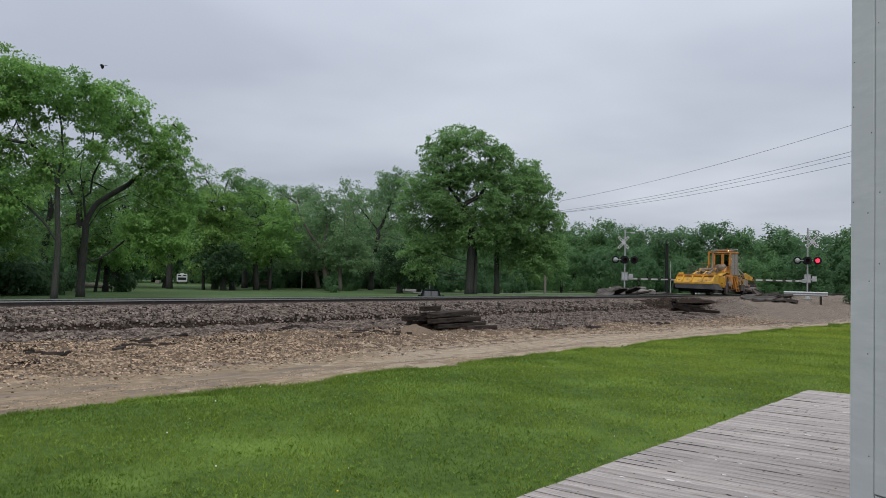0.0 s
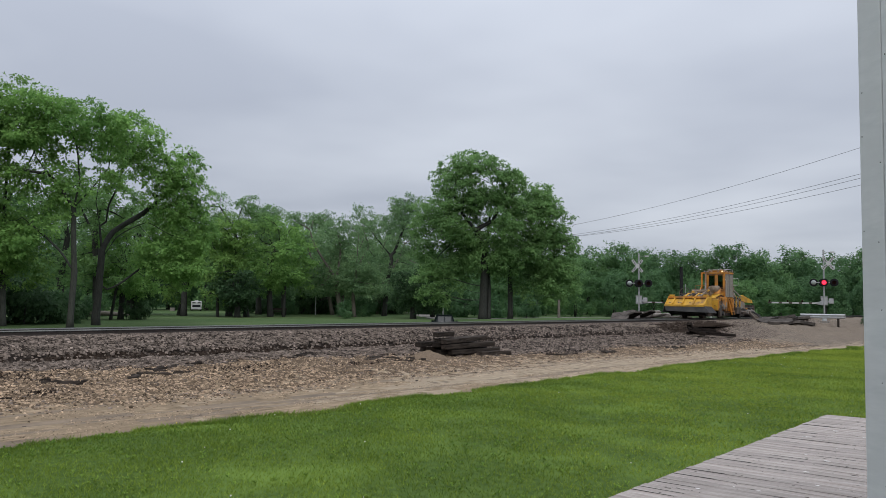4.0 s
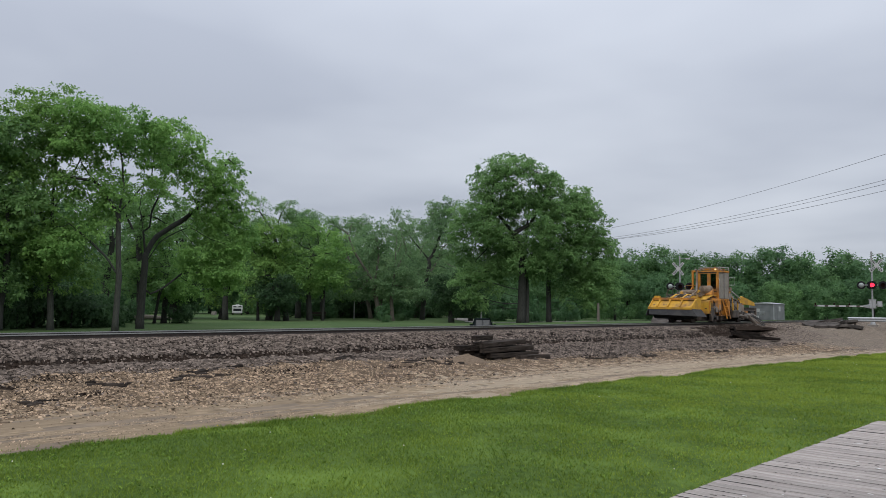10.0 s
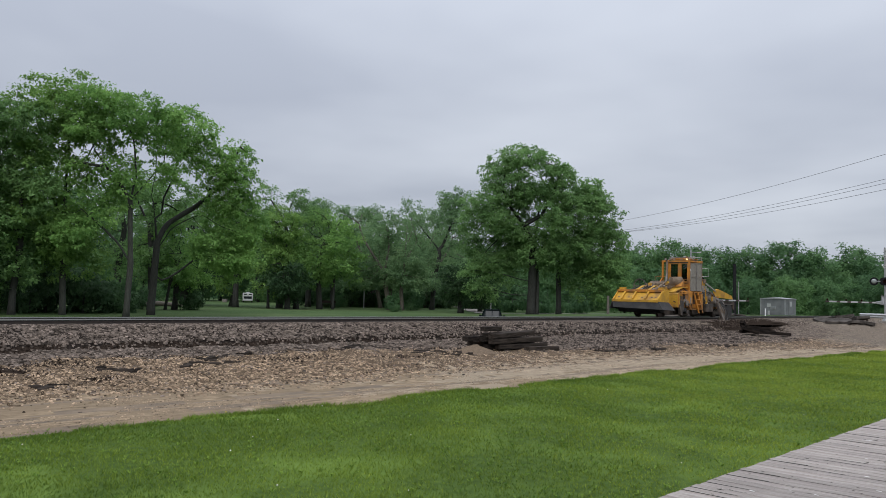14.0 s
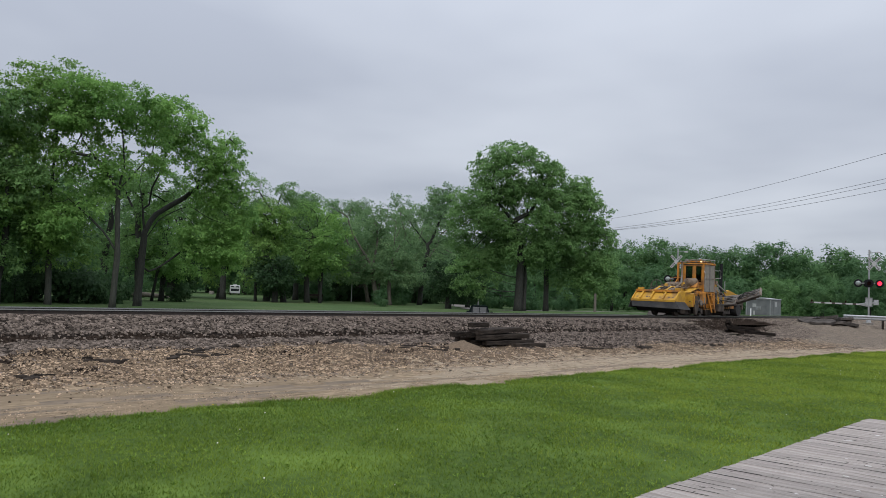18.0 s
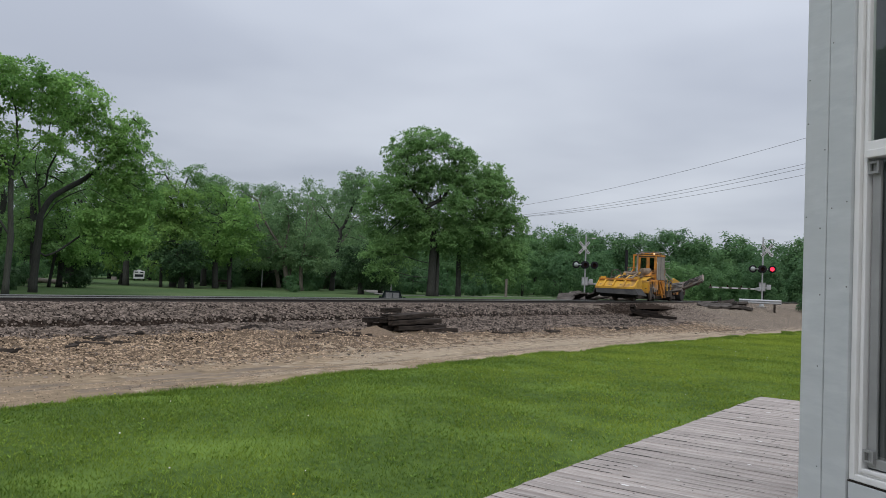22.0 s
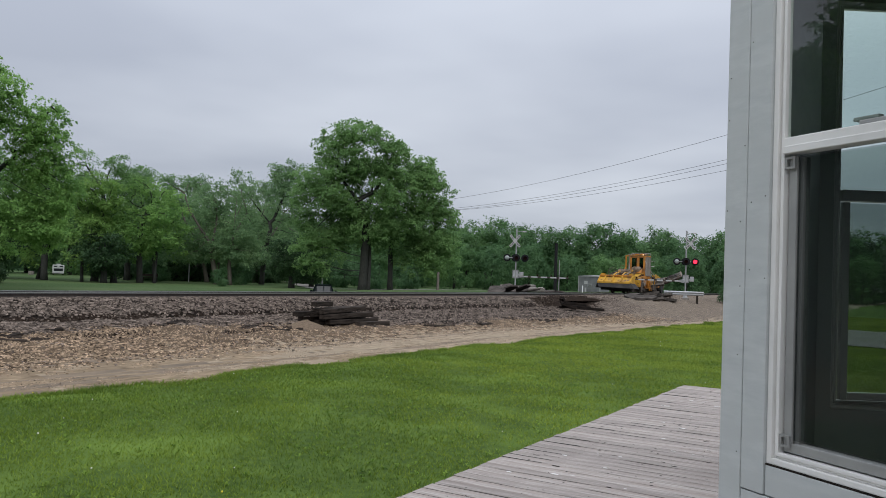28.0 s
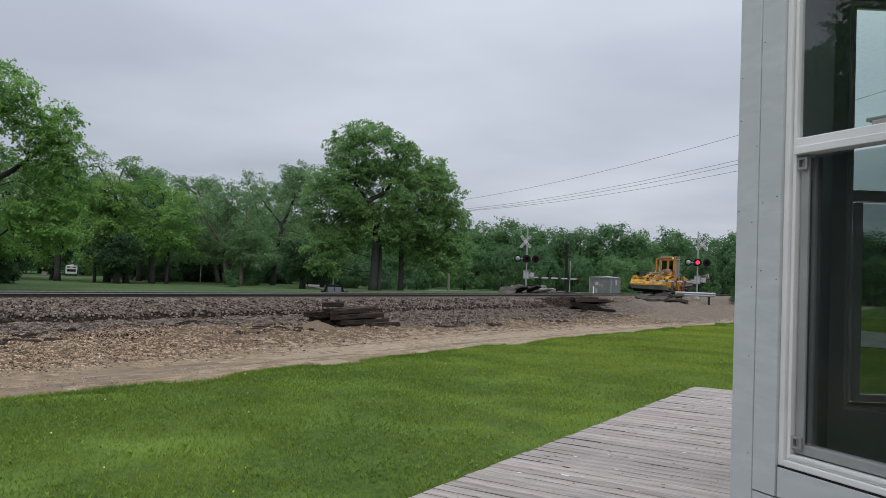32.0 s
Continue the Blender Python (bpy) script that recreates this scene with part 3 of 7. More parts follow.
        for da, dz, sa, sz in ((-0.013, 0, 0.006, 0.032), (0.013, 0, 0.006, 0.032), (0, -0.013, 0.020, 0.006), (0, 0.013, 0.020, 0.006)):
            c.box((a + da, 0.003, zz + dz), (sa, 0.006, sz), m)
        part("corner_clip", c, M_SCREENFRAME, win, "grey plastic screen corner clip")
    if mirror:
        ring("lower_sash", 0.036, 0.030, -0.010, 0.024, M_VINYL, 1.518, 2.302, top=False)
    part("insect_screen", sheet(w0 + edge - 0.004, w1 - edge + 0.004, -0.009, 1.516 + edge / 2, 2.300, m), M_SCREEN, win, "fine dark insect mesh")
    for o in win.children:
        if o.name.startswith(("upper_pane", "lower_pane", "insect_screen")):
            o.visible_shadow = False


build_bay_wall("wall_bay_south", False)
build_bay_wall("wall_bay_north", True)
FRONT_X, Y1, Y2 = -0.535, 2.405, 3.409
g = Geo().box((FRONT_X + 0.06, (Y1 + Y2) / 2, EAVE / 2 + 0.1), (0.10, Y2 - Y1 - 0.03, EAVE - 0.2))
tagged(part("wall_bay_front", g, M_PAINT), "pale grey painted wood bay front", "wall", kind="structure")
g = Geo().box((WALL_X + 0.075, -6.4, EAVE / 2 + 0.1), (0.15, 16.2, EAVE - 0.2))
tagged(part("wall_south", g, M_PAINT), "pale grey painted station wall", "wall", kind="structure")
g = Geo().box((WALL_X + 0.075, 7.3, EAVE / 2 + 0.1), (0.15, 6.4, EAVE - 0.2))
tagged(part("wall_north", g, M_PAINT), "pale grey painted station wall", "wall", kind="structure")
# room surfaces behind the glass, coloured near black for the indoor shade
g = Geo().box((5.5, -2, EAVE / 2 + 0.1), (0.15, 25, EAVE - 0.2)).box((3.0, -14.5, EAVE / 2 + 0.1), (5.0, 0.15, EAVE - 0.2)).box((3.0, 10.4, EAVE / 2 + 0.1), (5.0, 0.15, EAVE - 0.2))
tagged(part("wall_back", g, M_ROOMSHADE), "back walls of the waiting room, indoor shade in their colour", "wall", kind="structure")
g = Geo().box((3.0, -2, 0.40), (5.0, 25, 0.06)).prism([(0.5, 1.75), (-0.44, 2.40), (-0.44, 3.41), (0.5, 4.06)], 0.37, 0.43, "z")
tagged(part("floor", g, M_ROOMSHADE), "floor of the waiting room, indoor shade in its colour", "floor", kind="structure")
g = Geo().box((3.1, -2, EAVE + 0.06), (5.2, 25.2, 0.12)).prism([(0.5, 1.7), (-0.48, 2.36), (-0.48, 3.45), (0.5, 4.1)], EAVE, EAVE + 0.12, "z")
tagged(part("ceiling", g, M_ROOMSHADE), "ceiling of the waiting room, indoor shade in its colour", "ceiling", kind="structure")


def build_deck():
    deck = tagged(new("deck", None), "weathered grey timber station platform", "deck", kind="structure")
    rnd = random.Random(8)
    w, gap, y = 0.132, 0.010, 12.5
    shapes = []
    for k in range(6):
        g = Geo()
        n = 10
        L = 3.78
        vs, fs = [], []
        for i in range(n + 1):
            x = -L / 2 + L * i / n
            dz = rnd.uniform(-0.0025, 0.0025)
            e = rnd.uniform(-0.002, 0.002)
            vs += [(x, -w / 2 + 0.003 + e, dz), (x, w / 2 - 0.003 + e, dz), (x, w / 2 + e, dz - 0.004), (x, w / 2 + e, -0.036), (x, -w / 2 + e, -0.036), (x, -w / 2 + e, dz - 0.004)]
        for i in range(n):
            for q in range(6):
                a, b = i * 6 + q, i * 6 + (q + 1) % 6
                fs.append((a, b, b + 6, a + 6))
        fs += [tuple(range(5, -1, -1)), tuple(n * 6 + q for q in range(6))]
        me = g.add(vs, fs).mesh("deck_board", M_DECK)
        # board sides coloured dark: joint grime plus the shade down in the gaps
        me.materials.append(M_GRIMESHADE)
        for f in me.polygons:
            if abs(f.normal.y) > 0.8:
                f.material_index = 1
        shapes.append(me)
    k = 0
    while y > -5.0:
        b = part("deck_board", shapes[rnd.randrange(6)], M_DECK, deck)
        b.matrix_basis = pose(-1.319 - 0.0258 * (y - 4.9) + rnd.uniform(-0.007, 0.007), y - w / 2, DECK_Z + rnd.uniform(-0.002, 0.002), 0, 0, 1.48 + rnd.choice((0, 180)))
        y -= w + gap * rnd.choice((0.7, 0.9, 1.1, 1.6)) + rnd.uniform(-0.001, 0.002)
        k += 1
    part("rim_joist", Geo().box((0, 3.7, DECK_Z - 0.15), (0.04, 17.4, 0.22), pose(-3.135, 3.7, 0, 0, 0, 1.48) @ pose(0, -3.7, 0)).box((-1.45, 12.40, DECK_Z - 0.15), (3.7, 0.04, 0.22)), M_DECK, deck)


build_deck()


def deck_marks():
    """Knots, nail heads and a few white droppings on the boards."""
    r = random.Random(21)
    for name, n, rr, mat, label in (("deck_knots", 110, (0.005, 0.013), M_TIE, "large dark knots in the boards"), ("deck_knots", 620, (0.0015, 0.006), M_TIE, "dark knots and nail holes in the boards"), ("deck_specks", 70, (0.003, 0.02), M_VINYL, "white dried specks on the boards")):
        g = Geo()
        for _ in range(n):
            x, y, q = r.uniform(-3.15, 0.3), r.uniform(0.5, 12.4), r.uniform(*rr)
            g.disc((x, y, DECK_Z + 0.0036), 1.0, 0.002, "z", 7, Matrix.Translation((x, y, DECK_Z + 0.0036)) @ Matrix.Rotation(r.uniform(-0.15, 0.15), 4, 'Z') @ Matrix.Diagonal((q * r.uniform(1.0, 3.6), q * r.uniform(0.4, 0.9), 1, 1)) @ Matrix.Translation((-x, -y, -DECK_Z - 0.0036)))
        tagged(part(name, g, mat), label, "marks", kind="stuff")


deck_marks()


# ---- railway track ----
TRACK_X, RAIL_Z = -25.05, 0.95


def build_track():
    t = thing("railway_track", "rusty steel rails on dark timber sleepers", "railway track", kind="structure")
    prof = [(-0.07, 0), (0.07, 0), (0.07, 0.012), (0.012, 0.03), (0.010, 0.105), (0.034, 0.12), (0.034, 0.148), (-0.034, 0.148), (-0.034, 0.12), (-0.010, 0.105), (-0.012, 0.03), (-0.07, 0.012)]
    for dx in (0.7525, -0.7525):
        r = part("rail", Geo().prism([(TRACK_X + dx + a, RAIL_Z - 0.15 + b) for a, b in prof], -600, 900, "y"), M_RAIL, t)
        part("rail_head", Geo().box((TRACK_X + dx, 150, RAIL_Z - 0.0135), (0.0695, 1500, 0.032)), M_RAILTOP, r, "polished running surface")
    me = Geo().box((0, 0, -0.09), (2.6, 0.22, 0.18)).mesh("sleeper", M_TIE, bevel=0.01)
    rnd = random.Random(3)
    for k in range(296):
        s = part("sleeper", me, M_TIE, t)
        s.matrix_basis = pose(TRACK_X + rnd.uniform(-0.04, 0.04), -12 + k * 0.5, 0.807, 0, 0, rnd.uniform(-1, 1))


build_track()


# ---- scattered stones: crushed ballast and tan pebbles ----
def stones(name, x, y, smin, smax, mat, seed, blocky=False):
    """Half-buried broken stones: three upper facets each, or three sides and a tilted top."""
    r = np.random.RandomState(seed)
    n = len(x)
    z = ground_z(x, y)
    s = smin + (smax - smin) * r.rand(n) ** 1.5
    ring_ = [(1, 0), (-0.5, 0.87), (-0.5, -0.87)]
    if blocky:
        base = np.array([(*p, -0.5) for p in ring_] + [(0.72 * p[0], 0.72 * p[1], 0.45) for p in ring_])
        tri = np.array([(0, 1, 3), (1, 4, 3), (1, 2, 4), (2, 5, 4), (2, 0, 5), (0, 3, 5), (3, 4, 5)])
    else:
        base = np.array([(*p, -0.35) for p in ring_] + [(0.0, 0.0, 0.55)])
        tri = np.array([(0, 1, 3), (1, 2, 3), (2, 0, 3)])
    k = len(base)
    v = base[None] * (0.7 + 0.6 * r.rand(n, k, 1)) * (0.75 + 0.5 * r.rand(n, 1, 3))
    v[:, 3:, :2] += (0.15 if blocky else 0.45) * r.randn(n, k - 3, 2)
    a = r.rand(n) * 2 * math.pi
    c, sn = np.cos(a), np.sin(a)
    vx, vy = v[..., 0] * c[:, None] - v[..., 1] * sn[:, None], v[..., 0] * sn[:, None] + v[..., 1] * c[:, None]
    P = np.stack([vx * s[:, None] + x[:, None], vy * s[:, None] + y[:, None], v[..., 2] * s[:, None] + z[:, None]], -1)
    F = (tri[None] + k * np.arange(n)[:, None, None]).reshape(-1, 3)
    return new(name, quick_mesh(name, P.reshape(-1, 3), F, 3, mat))


def scatter(n, xa, xb, ya, yb, keep, seed, near=1.6):
    """Spots, denser towards the station."""
    r = np.random.RandomState(seed)
    x, y = xa + (xb - xa) * r.rand(n), ya + (yb - ya) * r.rand(n) ** near
    ok = keep(x, y)
    return x[ok], y[ok]


def in_ballast(x, y):
    return x < cover_edges(x, y)[2] + 0.4 * ripple(x, y, 4.0)


def in_gravel(x, y):
    g, p, b = cover_edges(x, y)
    return (x < p + 0.3 * ripple(x, y, 5.0) + 0.7 * np.abs(np.random.RandomState(41).randn(len(x)))) & (x > b - 0.5)


def in_road(x, y):
    g, p, b = cover_edges(x, y)
    return (x < g - 0.1) & (x > p) & (ripple(x, y, 1.3, 6.0) + 0.8 * np.exp(-((x + 12.3) / 0.4) ** 2) > 0.25)


def clear_of_line(x, y):
    return in_ballast(x, y) & ~(spoiled(x, y, 0.9) & (np.random.RandomState(8).rand(len(x)) < 0.9)) & ~((np.abs(x + 0.35 * ripple(x, y, 0.35, 2.0) + 21.04) < 0.27 * (1 - 0.5 * smooth_step(13, 26, y))) & (y < 44) & (np.random.RandomState(3).rand(len(x)) < 0.6))


bx, by = scatter(215000, -23.9, -15.0, -3, 75, clear_of_line, 1)
for close in (True, False):
    pick = (by < 24) == close
    tagged(stones("ballast_stones", bx[pick], by[pick], 0.030, 0.066, M_STONE, 1 + close, close), "crushed grey-brown railway ballast", "ballast stones", kind="stuff")
tagged(stones("crossing_stones", *scatter(60000, -23.0, -10.0, 40, 80, lambda x, y: (in_gravel(x, y) | in_ballast(x, y)) & (y + 2 * ripple(x, y, 1.3, 5.0) > 43) & ~spoiled(x, y), 12, 1.0), 0.016, 0.05, M_GREYSTONE, 12), "loose grey-brown gravel of the crossing apron", "gravel stones", kind="stuff")
bx, by = scatter(190000, -20.2, -13.2, -2, 62, lambda x, y: in_gravel(x, y) & (y < 46) & ~spoiled(x, y), 2)
for close in (True, False):
    pick = (by < 14) == close
    tagged(stones("gravel_stones", bx[pick], by[pick], 0.014, 0.04, M_PEBBLE, 2 + close, close), "loose tan and brown gravel stones", "gravel stones", kind="stuff")
tagged(stones("road_pebbles", *scatter(60000, -15.3, -11.0, -2, 46, in_road, 3), 0.008, 0.024, M_PEBBLE, 3), "small loose stones on the dirt track", "pebbles", kind="stuff")
tagged(stones("strayed_ballast", *scatter(20000, -20.5, -11.0, -2, 80, lambda x, y: in_gravel(x, y) & (y < 44), 6, 1.2), 0.014, 0.05, M_STONE, 6, True), "grey ballast stones strewn over the gravel", "ballast stones", kind="stuff")
CLODS = ((-17.2, 4.9, 0.6, 1.1), (-18.0, 6.6, 0.45, 1.2), (-15.8, 6.6, 0.25, 0.45), (-18.6, 3.4, 1.1, 2.4), (-20.4, 45.5, 1.5, 4.2), (-21.4, 51.5, 1.4, 4.5), (-17.3, 12.0, 0.35, 1.6), (-16.4, 26.0, 0.3, 1.8), (-18.9, 9.0, 0.3, 1.3), (-16.9, 16.2, 0.2, 1.2), (-18.6, 14.0, 0.2, 1.0))
cr = np.random.RandomState(31)
cx_, cy_ = [], []
for px, py, ax, ay in CLODS:
    k = int((1100 if py > 40 else 420) * ax * ay) + 100
    cx_.append(px + ax * 0.55 * cr.randn(k)); cy_.append(py + ay * 0.55 * cr.randn(k))
ly = -3 + 47 * cr.rand(5200)      # dark stones that thicken the painted shadow line at the ballast foot
cy_.append(ly); cx_.append(-21.04 - 0.35 * ripple(-21.04 + ly * 0, ly, 0.35, 2.0) + 0.13 * cr.randn(len(ly)))
tagged(stones("spoil_clods", np.concatenate(cx_), np.concatenate(cy_), 0.02, 0.075, M_CLOD, 4), "dark clods of torn-out earth and fouled ballast, and stones of the painted shadow line", "clods", kind="stuff")


# ---- grass ----
def blades(name, n, xa, xb, ya, yb, seed, h0, h1, keep, mat, near=1.0):
    r = np.random.RandomState(seed)
    y = ya + (yb - ya) * r.rand(n) ** near
    x = xa + (xb - xa) * r.rand(n)
    ok = keep(x, y)
    x, y = x[ok], y[ok]
    n = len(x)
    z = ground_z(x, y)
    clump = 0.75 + 0.35 * ripple(x, y, 2.3, 1.0) + 0.2 * ripple(x, y, 7.0, 2.0)
    h = (h0 + (h1 - h0) * r.rand(n)) * clump
    far = 1 + np.clip((np.hypot(x, y) - 8) / 14, 0, 3)
    w = (0.0035 + 0.004 * r.rand(n)) * far
    a = r.rand(n) * 2 * math.pi
    lean = r.randn(n, 2) * 0.7 * h[:, None]
    dx, dy = np.cos(a) * w, np.sin(a) * w
    P = np.stack([np.stack([x - dx, y - dy, z - 0.004], -1), np.stack([x + dx, y + dy, z - 0.004], -1),
                  np.stack([x + lean[:, 0], y + lean[:, 1], z + h], -1)], 1)
    return new(name, quick_mesh(name, P.reshape(-1, 3), np.arange(3 * n), 3, mat))


def on_lawn(x, y):
    g = cover_edges(x, y)[0]
    r = np.random.RandomState(77).rand(len(x))
    return (x > g - 0.5 * r ** 3) & ~((x > -3.43) & (y < 12.6))


def fresh(x, y):
    return on_lawn(x, y) & (np.random.RandomState(78).rand(len(x)) > smooth_step(4, 15, y + 1.6 * (x + 6.3) + 2.5 * ripple(x, y, 0.5, 3.0)) * 0.85)


def dry(x, y):
    return on_lawn(x, y) & (np.random.RandomState(79).rand(len(x)) < 0.12 + smooth_step(4, 15, y + 1.6 * (x + 6.3) + 2.5 * ripple(x, y, 0.5, 3.0)) * 0.88)


tagged(blades("lawn_grass", 260000, -11.9, -2.6, 1.0, 26, 5, 0.022, 0.055, fresh, M_BLADE, 1.25), "short mown green grass", "grass", kind="stuff")
tagged(blades("lawn_grass", 290000, -12.3, -0.5, 1.0, 40, 7, 0.022, 0.052, dry, M_BLADEDRY, 1.1), "short mown yellowish grass", "grass", kind="stuff")
tagged(blades("lawn_grass", 90000, -12.3, 2.0, 34, 66, 6, 0.035, 0.08, on_lawn, M_BLADEDRY, 1.2), "short mown yellowish grass", "grass", kind="stuff")


def at_edge(x, y):
    g = cover_edges(x, y)[0]
    return (np.abs(x - g + 0.05) < 0.12 + 0.3 * np.clip(ripple(x, y, 2.3, 3.0), 0, 1)) & (ripple(x, y, 1.1, 7.0) > -0.25)


tagged(blades("edge_grass", 260000, -12.6, -9.0, 1.0, 45, 9, 0.05, 0.12, at_edge, M_BLADE, 1.1), "longer ragged grass along the dirt track", "grass", kind="stuff")


def tufts(name, n, seed):
    """Broad-leaved weeds and taller clumps in the lawn."""
    r = np.random.RandomState(seed)
    x = -12.0 + 9.4 * r.rand(n)
    y = 1.0 + 30 * r.rand(n) ** 1.4
    ok = on_lawn(x, y) & (ripple(x, y, 1.7, 8.0) + 0.5 * r.randn(n) > 0.1)
    x, y = x[ok], y[ok]
    n = len(x)
    z = ground_z(x, y)
    P = []
    for k in range(6):
        a = r.rand(n) * 2 * math.pi
        L = 0.02 + 0.025 * r.rand(n)
        w = L * 0.28
        ex, ey = np.cos(a), np.sin(a)
        h = 0.02 + 0.035 * r.rand(n)
        P.append(np.stack([np.stack([x, y, z + 0.01], -1), np.stack([x + ex * L * 0.6 - ey * w, y + ey * L * 0.6 + ex * w, z + h * 0.8 + 0.01], -1),
                           np.stack([x + ex * L, y + ey * L, z + h], -1), np.stack([x + ex * L * 0.6 + ey * w, y + ey * L * 0.6 - ex * w, z + h * 0.8 + 0.01], -1)], 1))
    P = np.stack(P, 1).reshape(-1, 3)
    return new(name, quick_mesh(name, P, np.arange(len(P)), 4, M_WEED))


M_WEED = leaf_material("weed_leaf", (0.10, 0.185, 0.032), (0.24, 0.35, 0.06), 0.45)
tagged(tufts("lawn_weeds", 6000, 12), "dark green clover and weed leaves in the lawn", "weeds", kind="stuff")


def dandelions():
    g, h = Geo(), Geo()
    r = random.Random(5)
    for i in range(44):
        x, y = r.uniform(-11.2, -3.8), 2.5 + 30 * r.random() ** 1.3
        z = float(ground_z(x, y)) + r.uniform(0.06, 0.11)
        (g if i % 4 else h).ball((x, y, z), r.uniform(0.006, 0.010), 0.9, 4, 7)
    tagged(part("dandelion_clocks", g, M_VINYL), "white dandelion seed heads in the grass", "dandelions", kind="stuff")
    tagged(part("dandelion_flowers", h, material("dandelion_yellow", (0.6, 0.45, 0.03), (0.75, 0.6, 0.05), 30, 0.8)), "yellow dandelion flowers in the grass", "dandelions", kind="stuff")


dandelions()

# ---- trees ----
def leaf_mesh(name, tip, d, up, size, slim, r, mat, simple=False):
    """Single leaves that start at tip and reach along d, a little folded and drooping."""
    n = len(tip)
    d = d / (np.linalg.norm(d, axis=1, keepdims=True) + 1e-6)
    s = np.cross(d, up)
    s /= np.linalg.norm(s, axis=1, keepdims=True) + 1e-6
    L = (size * (0.6 + 0.8 * r.rand(n)))[:, None]
    w = L * slim * (0.8 + 0.4 * r.rand(n))[:, None]
    rise = np.array([0.0, 0.0, 1.0])
    a = tip + d * L * 0.08
    mid = tip + d * L * 0.55
    b = tip + d * L - rise * L * 0.22
    if simple:
        P = np.stack([a - s * w * 0.6, b, mid + s * w * 1.3], 1)
        return quick_mesh(name, P.reshape(-1, 3), np.arange(3 * n), 3, mat)
    P = np.stack([a, mid - s * w + rise * L * 0.05, b, mid + s * w - rise * L * 0.04], 1)
    return quick_mesh(name, P.reshape(-1, 3), np.arange(4 * n), 4, mat)


def boughs(lobes, count, size, r, low=0.5, flat=0.62):
    """Bough centres on and in the crown's lobes, each lobe (across, height, half width, half height[, depth, half depth])."""
    full = [tuple(b) if len(b) == 6 else (*b, 0.0, 0.85 * b[2]) for b in lobes]
    wt = np.array([b[2] * b[5] + b[2] * b[3] for b in full]); wt = wt / wt.sum()
    c, s = [], []
    for k in range(count):
        u, z, ru, rz, dx, rd = full[r.choice(len(full), p=wt)]
        d = r.randn(3); d /= np.linalg.norm(d)
        q = low + (1.0 - low) * r.rand() ** 0.5
        b = size * (0.7 + 0.6 * r.rand())
        c.append((dx + d[0] * max(rd - 0.35 * b, 0.3) * q, u + d[1] * max(ru - 0.35 * b, 0.3) * q, z + d[2] * max(rz - 0.2 * b, 0.3) * q))
        s.append(b)
    return np.array(c), np.array(s)


def sprays(c, s, total, r, flat=0.62, shell=0.55):
    """Twig ends spread over the outer and upper side of each bough."""
    share = s ** 2 / (s ** 2).sum()
    idx = r.choice(len(c), size=total, p=share)
    d = r.randn(total, 3); d[:, 2] += 0.45
    d /= np.linalg.norm(d, axis=1, keepdims=True)
    q = (shell + (1.05 - shell) * r.rand(total) ** 0.6)[:, None]
    return c[idx] + d * q * s[idx][:, None] * np.array([1.0, 1.0, flat]), d, idx


def reach(start, parent, ends, step, r):
    """Branches that grow from the given nodes towards all twig ends, step by step."""
    P, par = [np.array(p, float) for p in start], list(parent)
    near = np.full(len(ends), 1e9); who = np.zeros(len(ends), int)
    fresh_from, alive = 0, np.ones(len(ends), bool)
    for _ in range(90):
        A = np.array(P[fresh_from:])
        if len(A) == 0 or not alive.any():
            break
        live = np.where(alive)[0]
        dist = np.linalg.norm(ends[live, None, :] - A[None], axis=2)
        k = dist.argmin(1); m = dist[np.arange(len(live)), k]
        better = m < near[live]
        near[live[better]] = m[better]; who[live[better]] = fresh_from + k[better]
        alive &= near > step * 1.15
        fresh_from = len(P)
        live = np.where(alive)[0]
        if len(live) == 0:
            break
        pull = {}
        for i in live:
            v = ends[i] - P[who[i]]
            pull.setdefault(who[i], []).append(v / np.linalg.norm(v))
        for j, vs in pull.items():
            v = np.sum(vs, 0)
            v = v / (np.linalg.norm(v) + 1e-6) + 0.12 * r.randn(3) + np.array([0, 0, 0.06])
            P.append(P[j] + v / np.linalg.norm(v) * step); par.append(j)
    return np.array(P), par


